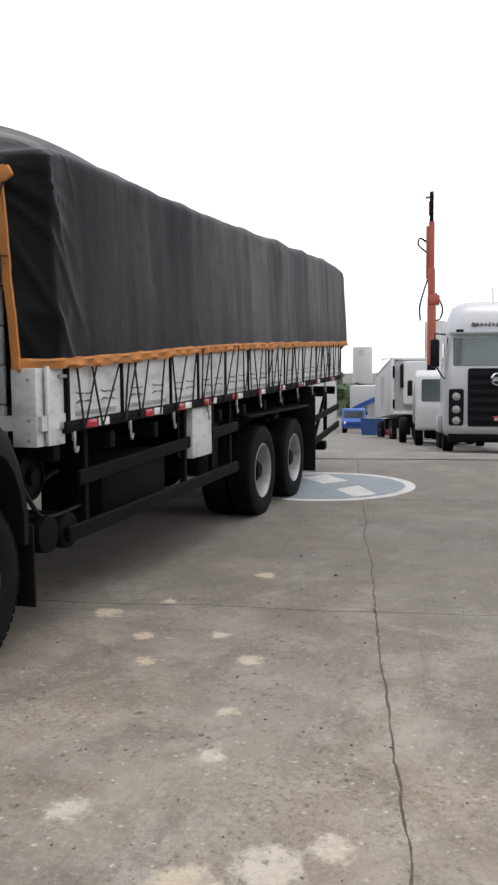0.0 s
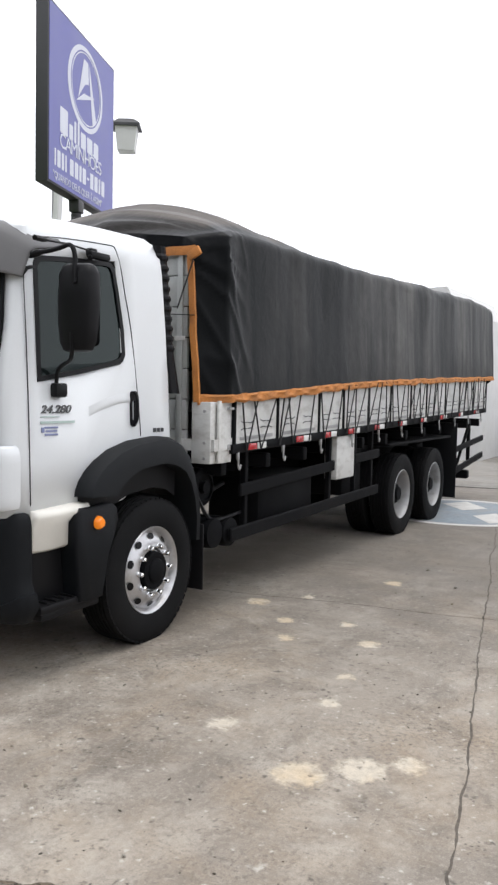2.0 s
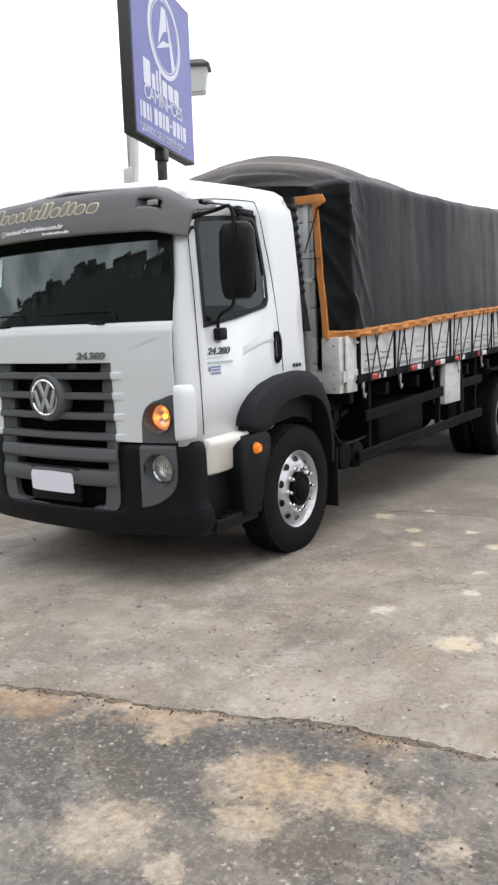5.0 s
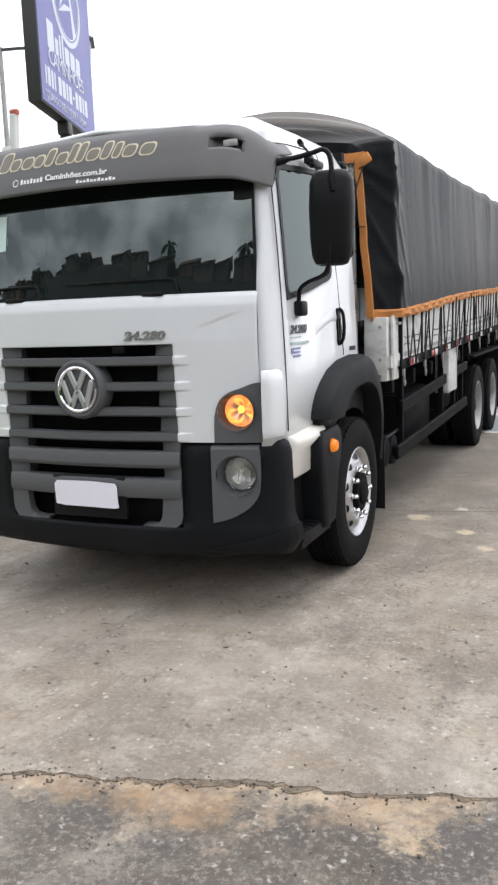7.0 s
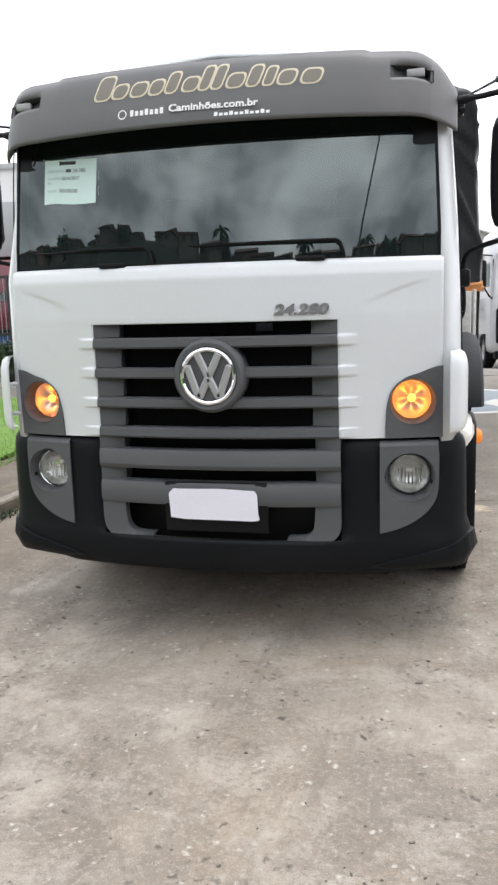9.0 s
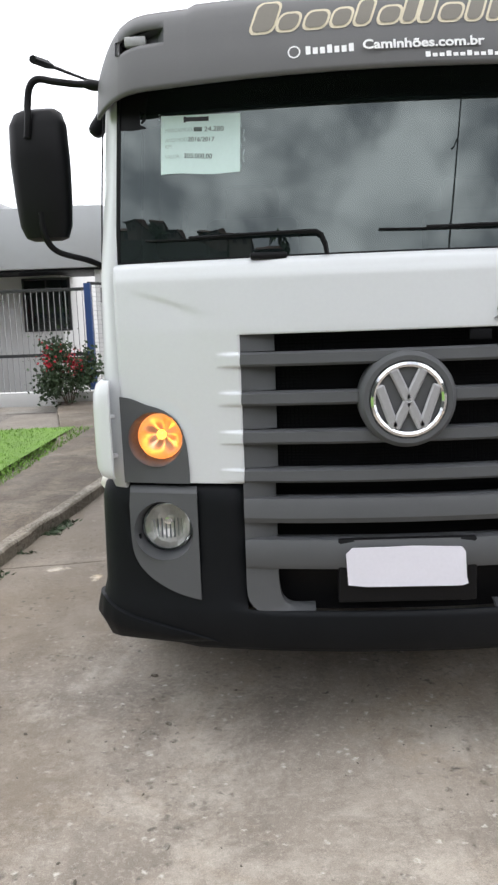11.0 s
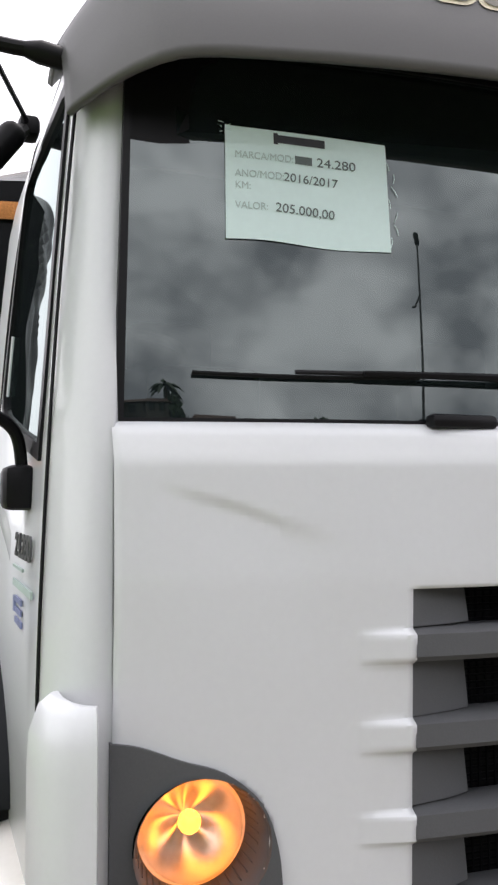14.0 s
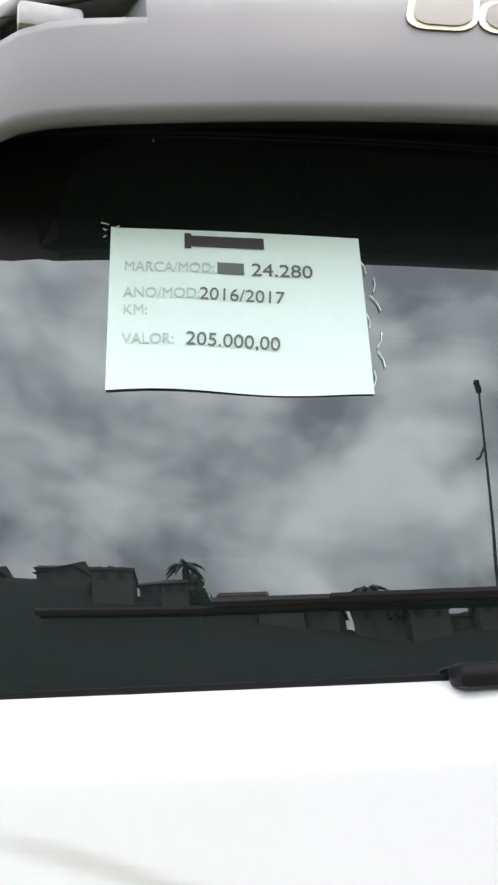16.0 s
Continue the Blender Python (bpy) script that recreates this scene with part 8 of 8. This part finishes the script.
part("gate_stop", bm, CHASSIS, gate)
bm = bmesh.new()
box(bm, (-4.15, 10.95, 0.13), (1.0, 0.3, 0.30), 0.03)
tagged(part("wall_end", bm, OFFWHITE), "short white wall end beside the gate", "wall", kind="structure")

house = thing("gatehouse", "pale gatehouse with an overhanging flat canopy roof", "building")
bm = bmesh.new()
box(bm, (-10.2, 20.5, 1.2), (8.0, 5.0, 3.6), 0.03)
part("wall", bm, OFFWHITE, house)
bm = bmesh.new()
box(bm, (-10.2, 17.6, 3.55), (11.4, 3.6, 1.45), 0.03)
part("canopy", bm, REEFER, house, "grey canopy fascia")
bm = bmesh.new()
box(bm, (-10.2, 17.6, 2.80), (11.2, 3.4, 0.06), 0.01)
part("soffit", bm, DARK, house)
for x, y in ((-4.75, 16.2), (-10, 16.2)):
    bm = bmesh.new()
    box(bm, (x, y, 1.1), (0.22, 0.22, 3.5), 0.02)
    part("column", bm, OFFWHITE, house)
for x in (-11.6, -9.0, -6.6):
    win = new("window")
    win.parent = house
    bm = bmesh.new()
    box(bm, (x, 17.99, 2.0), (1.2, 0.06, 1.3), 0.01)
    part("pane", bm, SIDEGLASS, win)
    bm = bmesh.new()
    for dx in (-0.62, 0.0, 0.62):
        box(bm, (x + dx, 17.96, 2.0), (0.06, 0.06, 1.4), 0.005)
    for dz in (-0.68, 0.68):
        box(bm, (x, 17.96, 2.0 + dz), (1.3, 0.06, 0.06), 0.005)
    part("frame_bars", bm, SIGNDARK, win)
big = thing("white_hall", "tall plain white hall behind the fence", "building")
bm = bmesh.new()
box(bm, (-20.0, 27.0, 2.9), (17.0, 10.0, 6.5), 0.03)
part("wall", bm, OFFWHITE, big)
bm = bmesh.new()
box(bm, (-20.0, 27.0, 6.2), (17.2, 10.2, 0.2), 0.03)
part("roof", bm, REEFER, big)
for x in (-25, -21, -17, -13.2):
    bm = bmesh.new()
    box(bm, (x, 21.98, 3.2), (0.9, 0.08, 1.6), 0.01)
    part("window", bm, SIDEGLASS, big)

# white folding crane tip beyond the sign
wc = thing("white_crane", "white folded crane arm rising behind the sign", "crane")
bm = bmesh.new()
beam(bm, (0.25, 0, 0), (0.05, 0, 5.0), 0.3, 0.3, 0.03)
part("mast", bm, OFFWHITE, wc)
bm = bmesh.new()
beam(bm, (0.05, 0, 4.9), (0.22, 0, 7.2), 0.22, 0.20, 0.03)
box(bm, (-0.02, 0, 6.1), (0.34, 0.30, 0.55), 0.05)
part("arm", bm, OFFWHITE, wc)
bm = bmesh.new()
box(bm, (-0.06, -0.02, 5.65), (0.22, 0.22, 0.32), 0.03)
part("joint", bm, CHASSIS, wc)
bm = bmesh.new()
box(bm, (0.24, 0, 7.25), (0.26, 0.18, 0.16), 0.05)
part("hose_bundle", bm, CRANERED, wc)
wc.matrix_basis = Matrix.LocRotScale((-14.1, 15.56, 0), Euler((0, 0, 0)), (1.1, 1.1, 1.1))

# ---- buildings, tanks and lamps down the slope ----
shed = thing("gable_shed", "large white gabled storage shed down the slope", "building")
bm = bmesh.new()
rings(bm, [[(x, y, z) for x, z in ((-2.9, -6), (9, -6), (9, 5.0), (3.0, 7.0), (-2.9, 3.9))] for y in (75, 110)])
part("wall", bm, OFFWHITE, shed, smooth=0)
bm = bmesh.new()
beam(bm, (-3.1, 92, 3.95), (3.1, 92, 7.12), 36, 0.12)
beam(bm, (2.9, 92, 7.12), (9.3, 92, 4.95), 36, 0.12)
part("roof", bm, REEFER, shed, smooth=0)
silo = thing("silo", "tall white cylindrical silo", "silo")
bm = bmesh.new()
lathe(bm, [(0.0, -6), (0.92, -6), (0.92, 5.6), (0.88, 5.72), (0.0, 5.85)], (-3.25, 74.0, 0), (0, 0, 1), 28)
part("shell", bm, OFFWHITE, silo)
bm = bmesh.new()
tube(bm, [(-4.2, 73.8, -6), (-4.2, 73.8, 5.7)], 0.04, 6)
part("ladder_rail", bm, DULL, silo)
hall = thing("far_shed", "broad white shed with a long gable roof far behind", "building")
bm = bmesh.new()
rings(bm, [[(x, y, z) for x, z in ((-25.2, -6), (-17.0, -6), (-17.0, 9.9), (-18.2, 12.1), (-25.2, 11.8))] for y in (75, 95)])
part("wall", bm, OFFWHITE, hall, smooth=0)
wall_far = thing("blue_canopy_building", "white building with a blue slanting canopy far down the slope", "building")
bm = bmesh.new()
box(bm, (-13.6, 98.0, -3.6), (3.9, 4.0, 5.8), 0.02)
part("wall", bm, OFFWHITE, wall_far)
bm = bmesh.new()
beam(bm, (-15.0, 95.3, -3.5), (-11.7, 95.3, -1.95), 0.4, 0.5)
beam(bm, (-11.8, 95.3, -1.95), (-8.0, 95.3, -1.95), 0.4, 0.5)
part("canopy", bm, BLUEPAINT, wall_far, "blue canopy edge")
bm = bmesh.new()
for k in range(4):
    beam(bm, (-15.0 + 1.5 * k, 95.4, -7), (-15.0 + 1.5 * k, 95.4, -3.4 + 0.7 * k), 0.15, 0.15)
part("struts", bm, BLUEPAINT, wall_far)

tower = thing("water_tower", "white cylindrical water tank on a broad white tower", "water tank")
bm = bmesh.new()
lathe(bm, [(0.0, -2.0), (1.65, -2.0), (1.78, -1.6), (1.78, 4.9), (1.7, 5.2), (0.0, 5.3)], (-23.2, 147, 0), (0, 0, 1), 32)
part("tank", bm, OFFWHITE, tower)
bm = bmesh.new()
box(bm, (-23.4, 149, -5.3), (4.6, 4.6, 6.8), 0.05)
part("tower", bm, OFFWHITE, tower)
bm = bmesh.new()
lathe(bm, [(0.32, 0.0), (0.40, 0.0), (0.40, 0.04), (0.32, 0.04)], (-23.1, 145.2, 4.1), (0, -1, 0), 20, True)
part("round_mark", bm, DULL, tower)
bm = bmesh.new()
beam(bm, (-22.4, 145.5, -7.5), (-18.0, 145.5, -3.6), 0.5, 1.2)
part("blue_brace", bm, BLUEPAINT, tower)
for x, y, h in ((-8.95, 90, 8.0), (-14.0, 118, 8.0), (-18.5, 140, 8.0)):
    lampost = thing("street_lamp", "slim steel street lamp with a flat head", "street lamp", "yard lamps")
    z = ground_height(x, y)
    bm = bmesh.new()
    tube(bm, [(0, 0, 0), (0, 0, h)], [0.09, 0.05], 8)
    part("pole", bm, DULL, lampost)
    bm = bmesh.new()
    box(bm, (0.45, 0, h + 0.02), (1.1, 0.3, 0.14), 0.03)
    part("lamp_head", bm, SIGNDARK, lampost)
    lampost.matrix_basis = pose(x, y, 2.1 - h if y < 100 else 2.4 - h if y < 130 else 2.9 - h)

# ---- plants ----


def leaf_crown(name, parent, centre, size, count, leaf, mat, seed):
    """Many small leaves in uneven clumps."""
    r = random.Random(seed)
    bm = bmesh.new()
    clumps = []
    for _ in range(max(6, count // 120)):
        d = Vector((r.gauss(0, 1), r.gauss(0, 1), r.gauss(0, 0.8)))
        d = d.normalized() * r.uniform(0.25, 1.0) ** 0.6
        clumps.append((Vector((d.x * size[0], d.y * size[1], d.z * size[2])), r.uniform(0.18, 0.42)))
    for i in range(count):
        c, s = clumps[i % len(clumps)]
        p = Vector(centre) + c + Vector((r.gauss(0, s) * size[0] * 0.7, r.gauss(0, s) * size[1] * 0.7, r.gauss(0, s) * size[2] * 0.7))
        q = Euler((r.uniform(0, 6.28), r.uniform(0, 6.28), r.uniform(0, 6.28))).to_matrix()
        l = leaf * r.uniform(0.6, 1.5)
        vs = [bm.verts.new(p + q @ Vector(v)) for v in ((0, 0, 0), (l * 0.35, l * 0.5, 0.1 * l), (0, l, 0), (-l * 0.35, l * 0.5, 0.1 * l))]
        bm.faces.new(vs)
    ob = part(name, bm, mat, parent, smooth=0)
    ob["kind"] = "stuff"
    return ob


def tree(name, label, x, y, z, h, r, seed, mat=LEAFDARK, leaf=0.3, count=1400):
    t = thing(name, label, "tree")
    bm = bmesh.new()
    rr = random.Random(seed)
    tube(bm, [(0, 0, 0), (0.1, 0, h * 0.35), (0.0, 0.1, h * 0.7)], [r * 0.12, r * 0.09, r * 0.04], 8)
    for k in range(5):
        a = k * 1.3 + rr.random()
        tube(bm, [(0.05, 0, h * (0.35 + 0.06 * k)), (r * 0.35 * math.cos(a), r * 0.35 * math.sin(a), h * (0.5 + 0.06 * k)), (r * 0.7 * math.cos(a), r * 0.7 * math.sin(a), h * (0.6 + 0.06 * k))], [r * 0.05, r * 0.035, r * 0.012], 6)
    part("trunk", bm, BARK, t)
    leaf_crown("crown", t, (0, 0, h * 0.72), (r, r, h * 0.30), count, leaf, mat, seed)
    t.matrix_basis = pose(x, y, z)
    return t


bush = thing("flowering_bush", "dark green bush with red flowers beside the gate", "bush")
leaf_crown("leaves", bush, (-4.25, 10.45, 0.75), (0.55, 0.45, 0.60), 2600, 0.07, LEAFDARK, 3)
leaf_crown("flowers", bush, (-4.15, 10.30, 0.95), (0.50, 0.42, 0.42), 420, 0.05, FLOWER, 4)
bm = bmesh.new()
for k in range(7):
    a = k * 0.9
    tube(bm, [(-4.25 + 0.05 * math.cos(a), 10.45 + 0.05 * math.sin(a), 0.08), (-4.25 + 0.35 * math.cos(a), 10.45 + 0.3 * math.sin(a), 0.8)], [0.012, 0.005], 5)
part("stems", bm, BARK, bush)
for i, (x, y, s) in enumerate(((-6.15, 9.9, 0.50), (-6.9, 10.2, 0.45), (-7.8, 10.4, 0.55))):
    shrub = thing("shrub", "low dark green shrub with spiky leaves by the fence", "shrub", "fence shrubs")
    leaf_crown("leaves", shrub, (x, y, 0.42), (s * 0.8, s * 0.6, 0.34), 1100, 0.09, LEAFDARK, 20 + i)
    bm = bmesh.new()
    r = random.Random(i)
    for k in range(26):
        a, l = r.uniform(0, 6.28), r.uniform(0.4, 0.85)
        p = Vector((x + r.uniform(-0.3, 0.3), y + r.uniform(-0.2, 0.2), 0.1))
        tip = p + Vector((0.25 * l * math.cos(a), 0.25 * l * math.sin(a), l))
        side = Vector((-math.sin(a), math.cos(a), 0)) * 0.018
        vs = [bm.verts.new(v) for v in (p - side, p + side, (p + tip) / 2 + side, tip, (p + tip) / 2 - side)]
        bm.faces.new(vs)
    part("blades", bm, LEAF, shrub, smooth=0)
    shrub.children[-1]["kind"] = "stuff"
tree("tree", "dark leafy tree behind the trailers", -13.0, 122, -5.6, 5.0, 1.6, 41, leaf=0.5)
tree("tree", "dark leafy tree behind the trailers", -11.4, 126, -5.6, 4.7, 1.5, 42, leaf=0.5)
hill = thing("green_hill", "green overgrown hillside far down the slope", "hillside")
bm = bmesh.new()
hv = [[bm.verts.new((x, y, z + 1.2 * noise.noise((x * 0.13, y * 0.1, 0)))) for x in range(-60, -17, 4)] for y, z in ((112, -6.5), (118, -3.5), (124, -1.8), (132, -1.2), (150, -1.5))]
for p, q in zip(hv, hv[1:]):
    for j in range(len(p) - 1):
        bm.faces.new((p[j], p[j + 1], q[j + 1], q[j]))
part("slope", bm, LEAFDARK, hill)
leaf_crown("undergrowth", hill, (-26, 119, -3.2), (8, 5, 2.2), 3800, 0.7, LEAF, 51)
for i, (x, y, z) in enumerate(((-24.4, 127, -0.9), (-28, 129, -0.6))):
    hut = thing("hill_house", "small house with a clay roof on the far hill", "house", "hill houses")
    bm = bmesh.new()
    box(bm, (0, 0, 0.3), (2.6, 3, 1.6), 0.02)
    part("wall", bm, HOUSE, hut)
    bm = bmesh.new()
    prism(bm, [(-1.8, 1.0), (0, 1.7), (1.8, 1.0)], -1.6, 1.6, 0)
    part("roof", bm, ROOFRED, hut, smooth=0)
    hut.matrix_basis = pose(x, y, z)

# ---- across the road behind the walk: a hill of houses, trees and a tall mast ----
ridge = thing("house_hill", "dark built-up hillside across the road", "hillside")


def ridge_z(x):
    return interp(x, ((-120, 23), (-61, 21.7), (-41, 22.4), (-31, 22.6), (-23, 21.3), (-15, 20.0), (-9, 18.4), (-2, 17.4), (5, 16.9), (12, 16.9), (18, 17.4), (33, 17.8), (67, 19.5), (120, 21)))


bm = bmesh.new()
xs = list(range(-140, 141, 7))
hv = [[bm.verts.new((x, y, max(-0.5, f * ridge_z(x) + (1.5 * noise.noise((x * 0.07, y * 0.07, 3)) if f else -0.5)))) for x in xs] for y, f in ((-38, 0.0), (-42, 0.25), (-47, 0.6), (-52, 0.88), (-57, 0.98), (-70, 1.02), (-110, 1.03))]
for p, q in zip(hv, hv[1:]):
    for j in range(len(p) - 1):
        bm.faces.new((p[j], p[j + 1], q[j + 1], q[j]))
part("slope", bm, HILL, ridge)
r = random.Random(77)
for k in range(44):
    x = -92 + 4.2 * k + r.uniform(-1.5, 1.5)
    w, d, h = r.uniform(2.6, 4.8), r.uniform(3, 4.5), r.uniform(0.6, 1.5)
    home = thing("hill_house", "plain house with a clay roof on the hillside", "house", "hill houses")
    bm = bmesh.new()
    box(bm, (0, 0, h / 2 - 2), (w, d, h + 4), 0.02)
    part("wall", bm, HOUSE if k % 5 else BRICKWALL, home)
    bm = bmesh.new()
    if k % 4 == 1:
        box(bm, (0, 0, h + 0.1), (w + 0.4, d + 0.4, 0.25), 0.02)
        box(bm, (w * 0.2, 0, h + 0.5), (0.9, 0.9, 0.7), 0.1)
    else:
        prism(bm, [(-d / 2 - 0.4, h), (0, h + 0.9), (d / 2 + 0.4, h)], -w / 2 - 0.3, w / 2 + 0.3, 0)
    part("roof", bm, ROOFRED, home, smooth=0)
    for j in (-1, 1):
        bm = bmesh.new()
        box(bm, (j * w * 0.22, d / 2, h * 0.55), (0.7, 0.08, 0.6), 0.01)
        part("window", bm, SIDEGLASS, home)
    home.matrix_basis = pose(x, -56 + r.uniform(-2, 2), 0.95 * ridge_z(x) - 0.1, 0, 0, r.uniform(-15, 15))
for k in range(12):
    x = -85 + 15 * k + r.uniform(-5, 5)
    tree("tree", "dark leafy tree between the hillside houses", x, -53 + r.uniform(-2, 3), 0.9 * ridge_z(x) - 1, r.uniform(2.4, 3.6), r.uniform(1.2, 2.0), 200 + k, leaf=0.5, count=700)


def palm(x, y, z, h, seed):
    t = thing("palm_tree", "dark palm tree on the hillside skyline", "tree", "palms")
    bm = bmesh.new()
    tube(bm, [(0, 0, 0), (0.2, 0, h * 0.5), (0.1, 0, h)], [0.22, 0.17, 0.14], 8)
    part("trunk", bm, BARK, t)
    rr = random.Random(seed)
    for k in range(13):
        a = k * 2 * math.pi / 13 + rr.uniform(-0.2, 0.2)
        up = rr.uniform(0.2, 1.0)
        bm = bmesh.new()
        pts = [Vector((0.1 + 2.2 * s * math.cos(a), 2.2 * s * math.sin(a), h + up * 1.6 * s - 1.9 * s * s)) for s in (0, 0.25, 0.5, 0.75, 1.0)]
        side = Vector((-math.sin(a), math.cos(a), 0))
        loops = [[p - side * w + Vector((0, 0, -w * 0.6)), p, p + side * w + Vector((0, 0, -w * 0.6))] for p, w in zip(pts, (0.05, 0.28, 0.32, 0.22, 0.02))]
        rings(bm, loops, False, False)
        part("frond", bm, LEAFDARK, t, smooth=0)
    t.matrix_basis = pose(x, y, z)


palm(-13, -55, 14.6, 6.8, 1)
palm(4.5, -54, 14.0, 4.6, 2)
palm(17, -56, 14.6, 4.3, 3)
mast = thing("street_mast", "slim tall mast with a small lamp box on top", "mast")
bm = bmesh.new()
tube(bm, smooth_path([(-2.5, 0, 0), (-1.42, 0, 7.4), (-0.88, 0, 10.0), (0, 0, 14.3)], 4), [0.085 - 0.0035 * k for k in range(13)], 8)
part("pole", bm, SIGNDARK, mast)
bm = bmesh.new()
box(bm, (0, 0, 14.45), (0.22, 0.20, 0.42), 0.03)
part("lamp_box", bm, BLACK, mast)
bm = bmesh.new()
tube(bm, [(-0.40, 0, 12.3), (-0.75, 0, 11.85), (-0.90, 0, 11.8)], 0.04, 6)
part("bracket", bm, SIGNDARK, mast)
mast.matrix_basis = pose(7.2, -20.0, 0)
